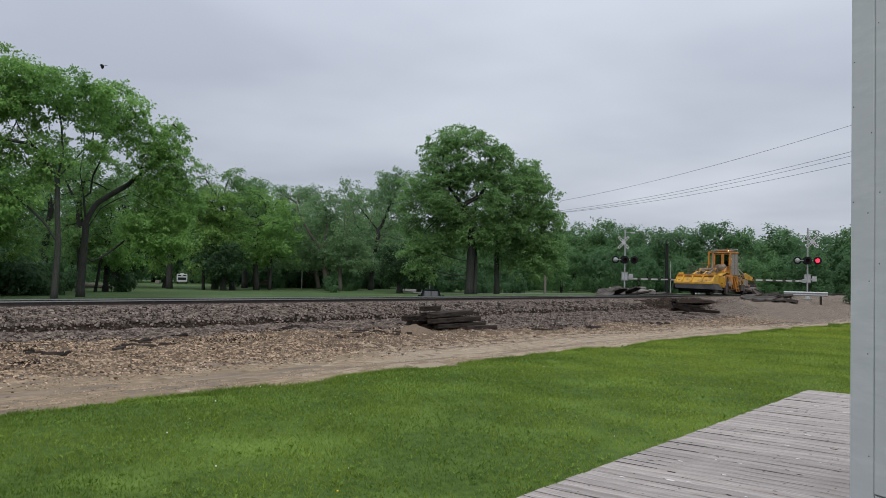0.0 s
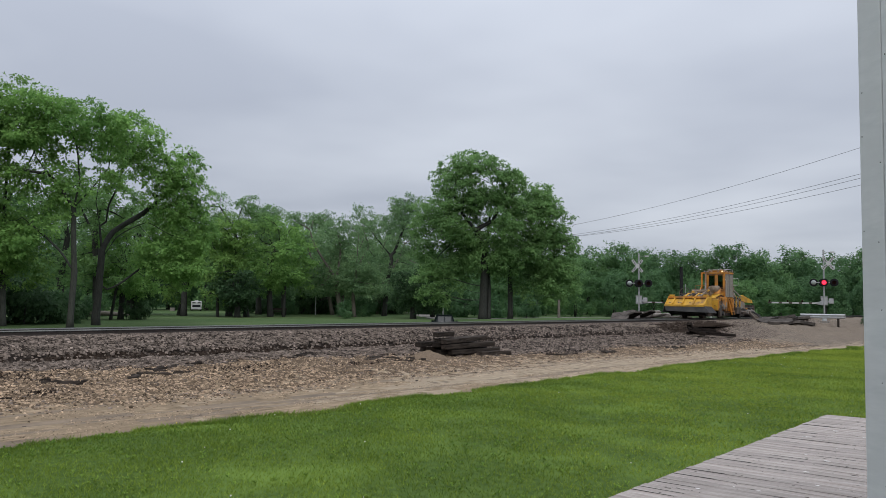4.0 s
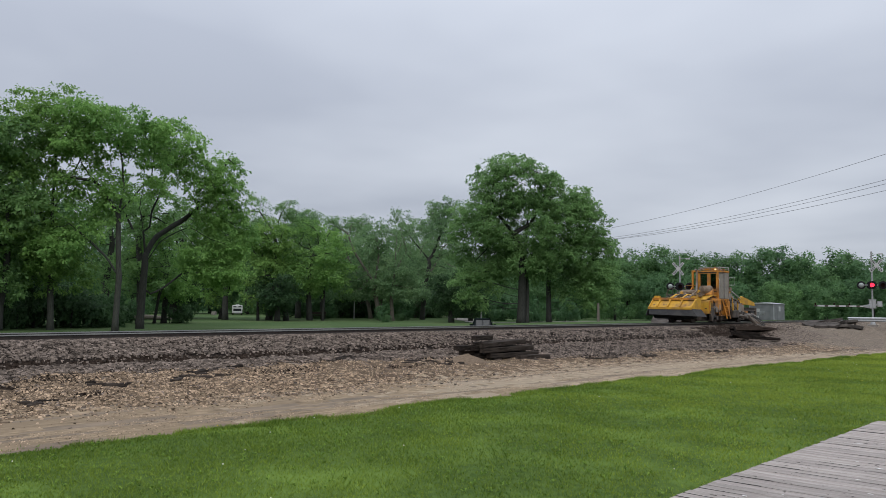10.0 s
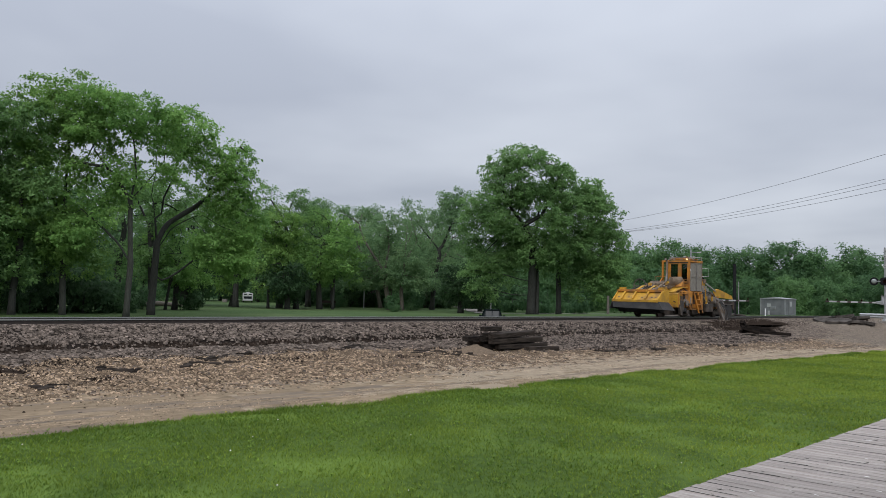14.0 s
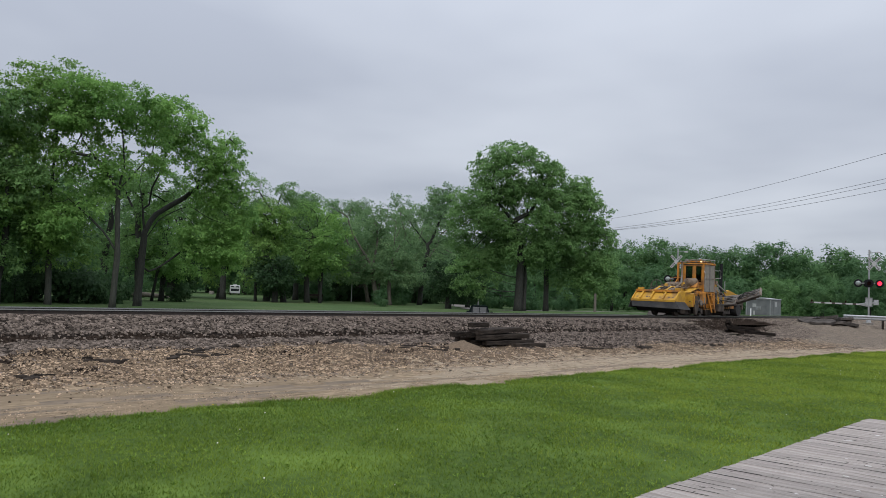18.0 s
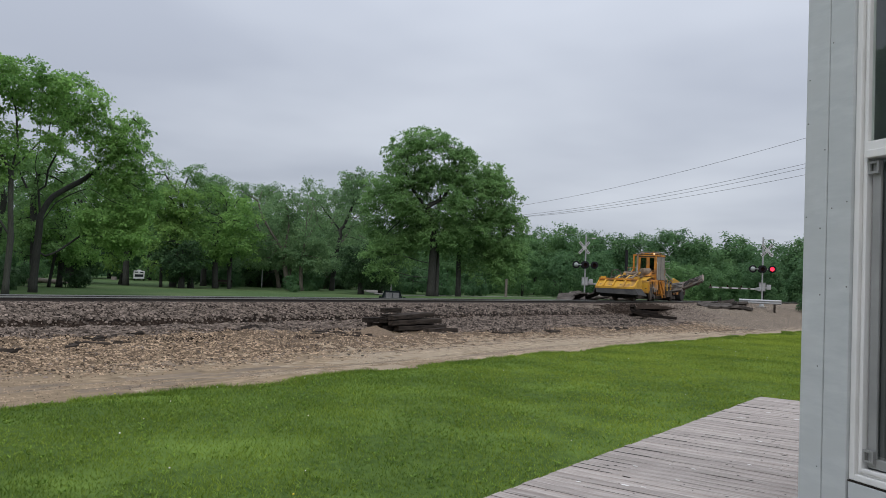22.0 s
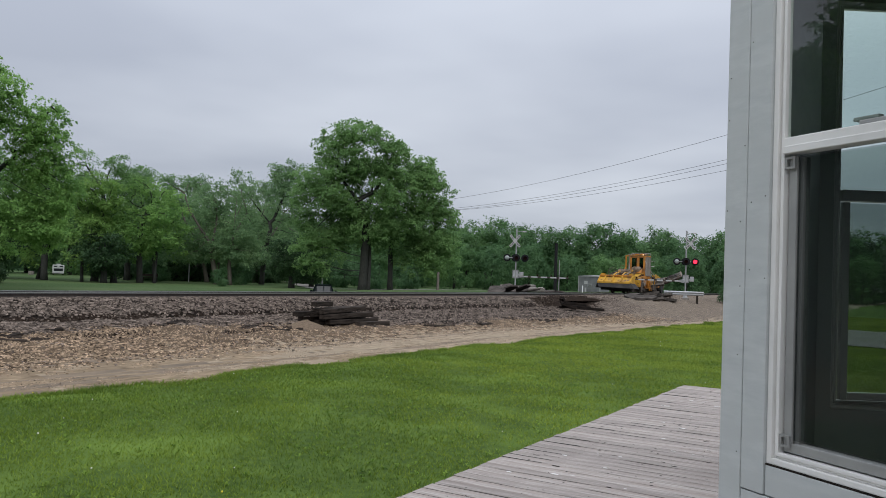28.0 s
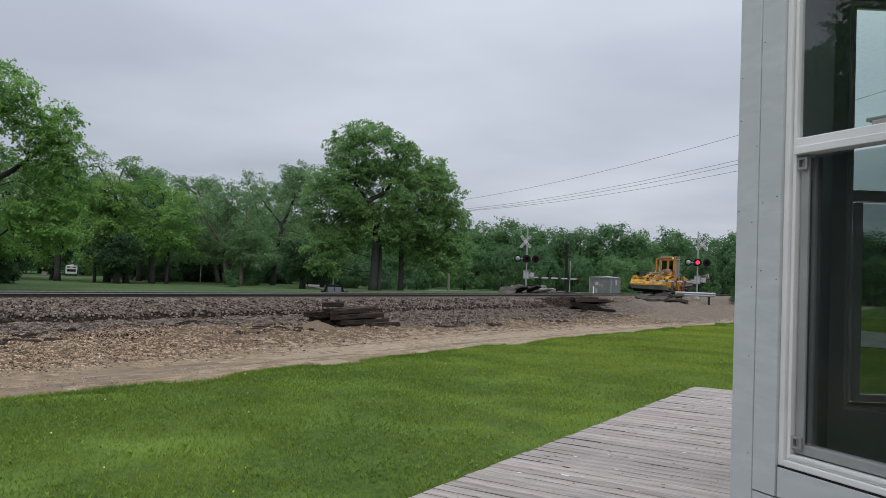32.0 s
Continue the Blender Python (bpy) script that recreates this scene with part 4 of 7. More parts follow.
def grow(name, label, lobes, lines, seed, trunk_r=0.3, tips=900, leaves=22, leaf=0.22, slim=0.3, bough=1.25, count=70, mat=None, bark=None,
         step=0.55, twig=0.016, low=0.45, droop=0.25, group="", limbs=16, simple=False):
    """A broadleaf tree at the origin, local y across and x towards the station: trunk and main limbs along the given lines (across, height),
    finer branches that grow into the crown's boughs, and a spray of leaves at each twig's end."""
    r = np.random.RandomState(seed)
    mat, bark = mat or M_LEAF_MID, bark or M_BARK
    tree = thing(name, label, "tree", group)
    c, s = boughs(lobes, count, bough, r, low)
    ends, d, _ = sprays(c, s, tips, r)
    ends[:, 2] = np.maximum(ends[:, 2], 0.35)
    # leaves round each twig end
    idx = np.repeat(np.arange(tips), leaves)
    n = len(idx)
    ld = r.randn(n, 3) * np.array([1, 1, 0.55]) + d[idx] * 0.55 - np.array([0, 0, droop])
    at_ = ends[idx] + r.randn(n, 3) * leaf * np.array([0.75, 0.75, 0.5])
    up = r.randn(n, 3) * 0.8 + np.array([0.35, 0, 0.9]) + d[idx] * 0.3
    part("crown", leaf_mesh("crown", at_, ld, up, leaf, slim, r, mat, simple), mat, tree)
    # skeleton: given lines, then growth
    nodes, par = [], []
    for k, line in enumerate(lines):
        pts = np.array([(0.0, u, z) for u, z in line])
        side = (-1) ** k * (0.25 + 0.35 * r.rand()) if k else 0.0
        run = np.concatenate([[0], np.cumsum(np.linalg.norm(np.diff(pts, axis=0), axis=1))])
        pts[:, 0] = side * run ** 1.3 * 0.35
        ts = np.linspace(0, run[-1], max(2, int(run[-1] / step) + 1))
        fine = np.stack([np.interp(ts, run, pts[:, i]) for i in range(3)], 1)
        if k == 0:
            fine[0, 2] -= 0.2
            prev = -1
        elif line[0][1] < 0.6:
            fine[0, 2] -= 0.2
            prev = 0
        else:
            dist = np.linalg.norm(np.array(nodes) - fine[0], axis=1)
            prev = int(dist.argmin())
            fine = fine[1:]
        for j, p in enumerate(fine):
            nodes.append(p); par.append(prev)
            prev = len(nodes) - 1
    ground_roots = {i for i, p in enumerate(nodes) if p[2] < 0.3 and i > 0 and par[i] == 0 and nodes[i][2] < 0.3}
    P, par = reach(nodes, par, ends, step, r)
    load = np.zeros(len(P)); kids = [[] for _ in P]
    for i in range(len(P) - 1, 0, -1):
        load[i] = max(load[i], 1.0)
        if i not in ground_roots:
            load[par[i]] += load[i]
        kids[par[i]].append(i)
    load[0] = max(load[0], 1.0)
    big = load.max()
    rad = np.maximum(trunk_r * (load / big) ** 0.62, twig * 0.7)
    rad *= 1.0 + 0.35 * np.exp(-np.clip(P[:, 2], 0, None) / 0.35) * (rad > 0.12)
    stack = [(0, None)] + [(i, None) for i in sorted(ground_roots)]
    trunk, limb_geo = Geo(), []
    while stack:
        i, owner = stack.pop()
        chain = [i] if owner is None else [par[i], i]
        side = []
        while True:
            nxt = [k for k in kids[chain[-1]] if k not in ground_roots]
            if not nxt:
                break
            nxt.sort(key=lambda k: -load[k])
            side += nxt[1:]
            chain.append(nxt[0])
        if len(chain) < 2:
            continue
        r0 = rad[chain[1]]
        if r0 < twig:
            continue
        g = trunk if owner is None else owner
        if owner is trunk and r0 > 0.12 * trunk_r and len(limb_geo) < limbs:
            g = Geo(); limb_geo.append(g)
        stack += [(k, g) for k in side]
        sides = 10 if r0 > 0.2 else 7 if r0 > 0.08 else 5 if r0 > 0.035 else 3
        g.tube([tuple(P[k]) for k in chain], [rad[k] if owner is None else min(rad[k], r0) for k in chain], sides)
    part("trunk", trunk, bark, tree, smooth=True)
    for g in limb_geo:
        part("limb", g, bark, tree, smooth=True)
    return tree


def thicket(name, label, lobes, seed, mat, tips=520, leaves=14, leaf=0.2, bough=1.1, count=40, trunk_r=0.2, height=5.0, group="", slim=0.42, category="tree", shell=0.75, simple=False, spread=0.0):
    """A dense woodland tree or bush, leafy to the ground: a short trunk and closed, outward-facing foliage."""
    r = np.random.RandomState(seed)
    tree = thing(name, label, category, group)
    c, s = boughs(lobes, count, bough, r, 0.85)
    ends, d, _ = sprays(c, s, tips, r, 0.8, shell)
    heart = np.array([np.mean([b[4] if len(b) == 6 else 0 for b in lobes]), np.mean([b[0] for b in lobes]), np.mean([b[1] for b in lobes])])
    out = ends - heart; out /= np.linalg.norm(out, axis=1, keepdims=True) + 1e-6
    idx = np.repeat(np.arange(tips), leaves)
    n = len(idx)
    up = out[idx] * 0.6 + d[idx] * 0.5 + np.array([0, 0, 0.35]) + r.randn(n, 3) * 0.35
    ld = np.cross(up, r.randn(n, 3))
    at_ = ends[idx] + np.clip(r.randn(n, 3), -1.3, 1.3) * (spread or leaf * 0.7)
    at_[:, 2] = np.maximum(at_[:, 2], 0.05)
    part("crown", leaf_mesh("crown", at_, ld, up, leaf, slim, r, mat, simple), mat, tree)
    part("trunk", Geo().tube([(0, 0, -0.2), (0.05, 0, height * 0.3), (0, 0.1, height * 0.62)], [trunk_r * 1.2, trunk_r, trunk_r * 0.4], 7), M_BARK, tree, smooth=True)
    return tree


def put(tree, x, y, turn=0.0, z=None):
    tree.matrix_basis = pose(x, y, float(ground_z(x, y)) if z is None else z, 0, 0, turn)
    return tree


def again(tree, x, y, turn, z=None, size=1.0):
    m = pose(x, y, float(ground_z(x, y)) if z is None else z, 0, 0, turn) @ Matrix.Diagonal((size, size, size, 1))
    c = copy_thing(tree, m)
    c.matrix_basis = m
    return c


# park trees beyond the railway, from south to north
T_A = put(grow("tree", "tall spreading walnut tree with slim pale trunk and airy crown",
               [(-2.5, 12.7, 2.3, 2.3), (-0.2, 12.9, 2.7, 1.7), (2.1, 12.6, 1.8, 1.3), (-2.0, 8.6, 2.6, 2.0), (2.6, 9.9, 1.5, 1.0), (-3.0, 5.6, 2.2, 1.6)],
               [[(0.01, 0.0), (0.07, 1.78), (0.14, 3.44), (0.02, 5.48), (-0.07, 7.63)], [(-0.07, 7.63), (-0.81, 8.77), (-1.42, 9.55)], [(-0.07, 7.63), (0.21, 9.22), (0.06, 10.9)],
                [(-0.07, 7.63), (1.02, 9.09), (1.93, 10.5)], [(0.14, 3.44), (-0.63, 4.71), (-1.69, 5.76), (-2.91, 6.79)], [(0.2, 3.3), (0.78, 3.84), (2.35, 4.16)]],
               11, trunk_r=0.19, tips=1150, leaves=20, leaf=0.21, count=76, bough=1.1, mat=M_LEAF_BRIGHT, bark=M_BARKGREY), -51.2, 22.8, -24)
T_A2 = put(grow("tree", "dark-trunked spreading walnut tree with long bare limbs",
                [(1.8, 13.7, 2.1, 1.9), (0.6, 12.3, 2.0, 1.4), (2.8, 11.6, 1.6, 1.2), (5.2, 11.2, 1.8, 1.7), (3.9, 9.9, 1.6, 1.2), (6.3, 9.2, 1.7, 1.8), (5.7, 7.2, 2.2, 1.8), (4.2, 8.0, 1.4, 1.0), (4.4, 5.2, 2.5, 2.0), (5.2, 4.0, 2.2, 1.7)],
                [[(0.01, 0.0), (0.06, 1.40), (0.12, 2.76), (0.22, 5.01), (-0.02, 7.05), (-0.31, 8.61), (-0.07, 10.25)], [(0.14, 5.01), (0.76, 6.45), (1.88, 7.32), (3.02, 8.12), (4.37, 8.91)],
                 [(0.23, 4.61), (1.15, 6.2), (2.28, 6.9), (3.05, 7.2)], [(0.12, 2.76), (0.74, 2.42), (1.67, 3.05), (3.0, 4.2)], [(0.38, 6.63), (0.50, 8.26), (1.02, 9.51), (1.5, 11.6)], [(3.02, 8.12), (4.6, 9.6), (5.3, 10.6)]],
                12, trunk_r=0.25, tips=1700, leaves=20, leaf=0.2, count=120, bough=1.0, mat=M_LEAF_BRIGHT), -54.2, 25.9, -26)
T_A3 = put(grow("tree", "tall dense tree with bright yellow-green top",
                [(-0.4, 13.7, 3.0, 2.2), (-2.1, 12.1, 3.0, 2.8), (0.7, 12.6, 2.6, 2.3), (-1.3, 8.8, 3.4, 3.2), (-1.8, 5.3, 3.7, 2.9), (0.9, 4.3, 2.5, 2.1)],
                [[(0.02, 0.0), (-0.07, 2.43), (-0.12, 5.03), (-0.21, 7.79), (-0.11, 10.67), (-0.14, 12.94)], [(-0.17, 6.15), (-1.11, 8.33), (-1.72, 10.88)], [(-0.24, 7.64), (0.69, 9.60), (1.47, 11.58)]],
                13, trunk_r=0.2, tips=1700, leaves=20, leaf=0.21, count=120, bough=1.2, mat=M_LEAF_LIGHT, bark=M_BARKGREY), -54.5, 20.0, -20)
T_A4 = put(grow("tree", "broad green tree with drooping outer foliage",
                [(-0.8, 12.3, 3.0, 2.4), (-2.8, 10.6, 3.2, 3.2), (-0.3, 8.4, 3.2, 3.2), (-2.6, 5.8, 3.6, 3.2), (-0.4, 4.1, 2.4, 2.4)],
                [[(0.02, 0.0), (0.06, 1.63), (0.31, 4.14), (0.29, 6.65), (-0.16, 9.50)], [(0.3, 5.0), (-1.2, 7.0), (-2.4, 9.0)]],
                14, trunk_r=0.21, tips=1600, leaves=20, leaf=0.22, count=100, bough=1.25), -54.5, 16.9, -17)
again(T_A4, -57, 9.5, 130)
again(T_A3, -56, 2.5, 70)
again(T_A4, -54, -4.5, 200)
# undergrowth below the southern trees, its leaf colour darkened for the deep shade there
T_U = thicket("shrub", "leafy undergrowth bush, deep tree shade in its dark leaves", [(0, 1.5, 2.4, 1.5), (1.2, 1.1, 1.6, 1.1)], 43, M_LEAF_DARK, tips=260, leaves=12, leaf=0.2, bough=0.7, count=26, trunk_r=0.07, height=2.5, category="shrub")
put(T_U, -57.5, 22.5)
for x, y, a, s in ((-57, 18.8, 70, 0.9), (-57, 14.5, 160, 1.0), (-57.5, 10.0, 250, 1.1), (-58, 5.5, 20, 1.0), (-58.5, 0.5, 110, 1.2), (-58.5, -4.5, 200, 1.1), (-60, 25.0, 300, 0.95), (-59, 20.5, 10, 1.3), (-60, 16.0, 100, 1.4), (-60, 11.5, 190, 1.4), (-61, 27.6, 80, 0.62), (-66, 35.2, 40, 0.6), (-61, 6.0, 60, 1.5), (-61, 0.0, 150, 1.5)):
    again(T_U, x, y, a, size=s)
# the pair of large trees that stand alone
T_B = put(grow("tree", "large full-crowned shade tree with twin dark trunks",
               [(-1.0, 14.2, 4.4, 3.1), (-3.8, 14.2, 2.2, 2.3), (2.4, 13.2, 2.1, 2.2), (-0.6, 10.1, 5.6, 3.8), (-4.2, 7.1, 3.6, 3.2), (-0.1, 6.0, 3.6, 2.0), (-5.0, 10.2, 2.4, 2.2), (2.0, 6.6, 2.6, 2.0), (-4.8, 3.4, 2.6, 2.1), (-2.8, 4.6, 1.8, 1.6), (-2.4, 11.6, 2.0, 1.6)],
               [[(-0.22, 0.0), (-0.15, 2.56), (-0.09, 6.33), (-0.40, 7.78), (-1.29, 9.52), (-2.77, 11.26)], [(0.40, 0.0), (0.42, 3.15), (0.20, 6.62), (0.17, 8.37), (0.53, 11.87), (0.84, 14.22), (0.35, 15.98)],
                [(-0.10, 7.20), (-1.86, 8.63), (-3.61, 9.20)], [(0.33, 9.53), (1.85, 12.47), (2.40, 14.23)]],
               21, trunk_r=0.42, tips=3200, leaves=20, leaf=0.25, count=170, bough=1.35, step=0.65), -50.4, 64.7, -52)
T_B2 = put(grow("tree", "large shade tree with rounded dense crown and yellowish outer leaves",
                [(2.9, 12.4, 2.1, 2.3), (1.5, 9.9, 4.2, 3.3), (4.8, 9.8, 1.9, 2.1), (3.7, 6.9, 3.3, 3.3), (5.4, 5.7, 2.2, 2.9), (0.2, 5.6, 3.0, 2.3), (4.5, 3.0, 2.6, 2.3), (2.0, 3.8, 1.7, 1.4)],
                [[(0.00, 0.0), (-0.03, 2.64), (-0.06, 5.03), (0.16, 6.83)], [(-0.05, 4.43), (0.75, 6.54), (1.45, 7.74), (2.49, 9.55)], [(0.04, 6.83), (-0.17, 9.23), (0.69, 11.65)], [(1.04, 7.44), (3.09, 8.36), (4.26, 8.67)]],
                22, trunk_r=0.27, tips=2100, leaves=20, leaf=0.25, count=125, bough=1.35, step=0.65), -50.1, 68.7, -54)
# southern trees across the line, mirrored in the bay window
again(T_B2, -50, -9.5, 20, size=1.3)
again(T_B, -49, -16.5, 140, size=1.25)
again(T_B2, -52, -25, 200, size=1.1)
# mid park
T_C = put(grow("tree", "upright poplar with pale airy foliage", [(0.7, 13.9, 2.3, 2.5), (1.5, 11.3, 3.1, 3.7), (0.1, 7.6, 3.3, 3.3), (-3.6, 11.4, 1.8, 1.6), (-0.8, 4.0, 3.0, 1.8)],
               [[(-1.90, 0.0), (-1.63, 3.91), (-0.98, 7.59), (-3.2, 10.2), (-3.9, 11.2)], [(-0.98, 7.59), (0.41, 11.30), (0.60, 13.40)]],
               31, trunk_r=0.3, tips=900, leaves=16, leaf=0.26, count=70, bough=1.1, step=0.7, mat=M_LEAF_GREY, twig=0.022, simple=True), -71.7, 74.0, -46)
T_D = put(grow("tree", "rounded tree with fresh bright green leaves", [(0.6, 7.9, 3.9, 3.0), (-0.6, 5.2, 4.0, 2.8), (2.3, 4.3, 2.8, 2.4), (-1.8, 3.6, 2.4, 1.6)],
               [[(-0.02, 0.0), (-0.24, 3.39), (-0.01, 5.95), (0.25, 7.88)], [(1.42, 0.0), (1.53, 3.43), (0.94, 5.97)]],
               32, trunk_r=0.3, tips=1000, leaves=18, leaf=0.27, count=60, bough=1.2, step=0.7, mat=M_LEAF_BRIGHT, twig=0.022, simple=True), -72.8, 54.6, -37)
T_D2 = put(grow("tree", "roundish tree with yellow-green leaves", [(-1.8, 8.1, 2.7, 2.8), (-1.4, 5.6, 2.8, 2.5), (-3.1, 3.6, 2.5, 2.3)],
                [[(-0.01, 0.0), (-0.28, 2.66), (-0.78, 5.10), (-1.46, 7.54)], [(-3.01, 0.0), (-3.07, 1.99), (-2.70, 5.05)]],
                36, trunk_r=0.28, tips=800, leaves=18, leaf=0.27, count=50, bough=1.15, step=0.7, mat=M_LEAF_LIGHT, twig=0.022, simple=True), -71.9, 50.8, -35)
T_E = put(grow("tree", "ragged tall tree with sparse open top", [(-2.5, 12.7, 1.9, 2.0), (1.5, 12.4, 2.5, 1.8), (0.0, 10.2, 3.9, 2.4), (-3.8, 9.4, 3.3, 3.0), (-1.0, 6.8, 3.4, 2.4), (-2.0, 4.2, 3.0, 1.8), (1.5, 4.4, 2.6, 1.8)],
               [[(-0.95, 0.0), (-0.80, 4.58), (-0.27, 7.81), (-0.65, 9.73), (-2.31, 12.24)], [(-0.27, 7.81), (1.22, 10.45), (2.10, 13.09)], [(-0.50, 9.09), (-0.08, 11.69), (0.81, 13.35)]],
               33, trunk_r=0.34, tips=800, leaves=16, leaf=0.25, count=66, bough=0.95, step=0.7, mat=M_LEAF_MID, twig=0.022, simple=True), -75.7, 52.3, -35)
T_F = put(grow("tree", "leaning tree with pale trunk and dull grey-green crown", [(-5.9, 10.9, 2.1, 2.2), (-1.7, 10.7, 2.8, 2.3), (1.9, 11.4, 2.6, 2.4), (-2.8, 7.6, 4.6, 3.0), (1.4, 7.7, 3.7, 3.2), (2.2, 4.3, 3.4, 2.4), (-2.8, 4.2, 2.6, 1.8), (0.2, 3.4, 2.4, 1.4)],
               [[(-0.01, 0.0), (-0.47, 2.29), (-1.08, 4.97), (-2.26, 6.62), (-3.31, 8.28), (-4.04, 10.29)], [(-0.79, 4.30), (-0.27, 7.69), (-0.68, 10.0), (-1.2, 10.9)],
                [(1.48, 0.0), (1.27, 2.33), (1.60, 5.71), (1.72, 9.09)], [(1.60, 5.71), (3.08, 8.45), (2.36, 10.47)]],
               34, trunk_r=0.28, tips=1300, leaves=18, leaf=0.26, count=90, bough=1.15, step=0.7, mat=M_LEAF_GREY, bark=M_BARKPALE, twig=0.022, simple=True), -70.8, 63.4, -42)
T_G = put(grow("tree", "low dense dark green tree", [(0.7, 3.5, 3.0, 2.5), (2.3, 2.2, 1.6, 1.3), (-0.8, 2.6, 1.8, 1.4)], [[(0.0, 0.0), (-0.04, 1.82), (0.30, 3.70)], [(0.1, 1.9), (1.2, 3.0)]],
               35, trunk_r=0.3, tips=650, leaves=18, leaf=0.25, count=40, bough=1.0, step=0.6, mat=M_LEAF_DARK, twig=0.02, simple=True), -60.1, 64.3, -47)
for src, x, y, a, s in ((T_E, -84, 61, 60, 1.0), (T_D, -86, 70, 120, 1.0), (T_F, -82, 80, 150, 1.0), (T_C, -88, 88, -40, 1.0), (T_G, -84, 44, 40, 1.3), (T_C, -90, 76, 30, 0.95), (T_E, -88, 46.5, 200, 0.95),
                        (T_E, -76, 33.5, 20, 0.95), (T_G, -65, 73, 140, 0.9), (T_C, -80, 60, 140, 0.85), (T_G, -71, 49.0, 60, 0.95), (T_D, -67, 34.2, 200, 0.8), (T_F, -80, 70, -30, 0.95),
                        (T_D2, -78, 47, 250, 1.1), (T_E, -66, 31, 100, 0.9)):
    again(src, x, y, a, size=s)
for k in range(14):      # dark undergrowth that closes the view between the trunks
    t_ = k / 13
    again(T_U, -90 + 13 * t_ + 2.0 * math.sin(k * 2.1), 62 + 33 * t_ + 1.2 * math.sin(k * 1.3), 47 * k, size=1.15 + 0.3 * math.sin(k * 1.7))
# bushes at the foot of the lone trees
T_S = thicket("shrub", "leafy dull green roadside shrub", [(0, 1.6, 1.9, 1.5), (-1.0, 1.0, 1.3, 1.0)], 41, M_LEAF_WOOD, tips=240, leaves=12, leaf=0.19, bough=0.6, count=24, trunk_r=0.06, height=2.4, category="shrub")
put(T_S, -58, 76)
for x, y, a, s in ((-60, 79.5, 60, 0.9), (-58, 83, 150, 0.85), (-66, 85, 20, 1.1), (-74, 33, 80, 0.8), (-78, 37.5, 10, 0.7), (-64, 78, 250, 1.2), (-68, 80, 90, 1.2), (-62, 87, 300, 1.1), (-70, 66, 30, 0.7), (-74, 70, 190, 0.8)):
    again(T_S, x, y, a, size=s)
# woods that close the park, and the long wood beyond the crossing
W = []
for k, (h, mat) in enumerate(((12.0, M_LEAF_WOOD), (11.4, M_LEAF_WOODLIGHT), (11.0, M_LEAF_WOOD), (11.8, M_LEAF_WOODMID))):
    r_ = np.random.RandomState(60 + k)
    lob = [(0, h * 0.70, 5.2, h * 0.30), (r_.uniform(2.2, 3.2), h * 0.66, 3.4, h * 0.28), (-r_.uniform(2.2, 3.4), h * 0.62, 3.6, h * 0.30), (0, 3.6, 6.0, 3.6)]
    W.append(thicket("wood_tree", "woodland edge tree, leafy to the ground", lob, 51 + k, mat, tips=800, leaves=10, leaf=0.41, bough=0.75, count=220, spread=0.34, trunk_r=0.3, height=h, group="woodland edge", simple=True))
rnd = random.Random(9)
spots = []
for k in range(24):      # behind the park
    y = -48 + k * 7.2
    spots.append((-112 - 7 * math.sin(k * 1.1) - rnd.uniform(0, 5), y + rnd.uniform(-2, 2), rnd.uniform(1.05, 1.3)))
for k in range(22):
    spots.append((-99 + rnd.uniform(-3, 3), -42 + k * 6.4, rnd.uniform(0.42, 0.62)))
spots = [q for q in spots if abs(q[1] - 0.621 * -q[0]) > 7.5 or q[0] < -110.5]     # a clear view to the camper van
spots = [q for q in spots if q[1] > 4]
spots += [(-121, 70, 1.1), (-118, 62, 1.0), (-122, 79, 1.15), (-117, 55, 1.05), (-119, 87, 1.0)]
for k in range(8):       # thicket behind the southern trees
    spots.append((-66 + rnd.uniform(-1.5, 1.5), -12 + k * 4.9, rnd.uniform(0.85, 1.05)))
for k in range(7):       # southwest, past the view
    spots.append((-53 + rnd.uniform(-2, 2), -9 - 8 * k, 1.15 + 0.05 * (k % 3)))
for k in range(30):      # beyond the crossing
    a = radians(45 - k * 2.7)
    d = 124 + rnd.uniform(-5, 5)
    spots.append((-d * math.sin(a), d * math.cos(a), rnd.uniform(0.52, 0.68)))
for k in range(60):
    a = radians(46 - k * 1.4)
    d = 142 + rnd.uniform(-5, 5)
    spots.append((-d * math.sin(a), d * math.cos(a), rnd.uniform(0.94, 1.06)))
for k, (x, y, s) in enumerate(spots):
    turn, pick = rnd.uniform(0, 360), rnd.choice((0, 1, 1, 2, 3, 3))
    if k < 4:
        W[k].matrix_basis = pose(x, y, 0, 0, 0, turn) @ Matrix.Diagonal((s, s, s, 1))
    else:
        again(W[pick], x, y, turn, size=s)


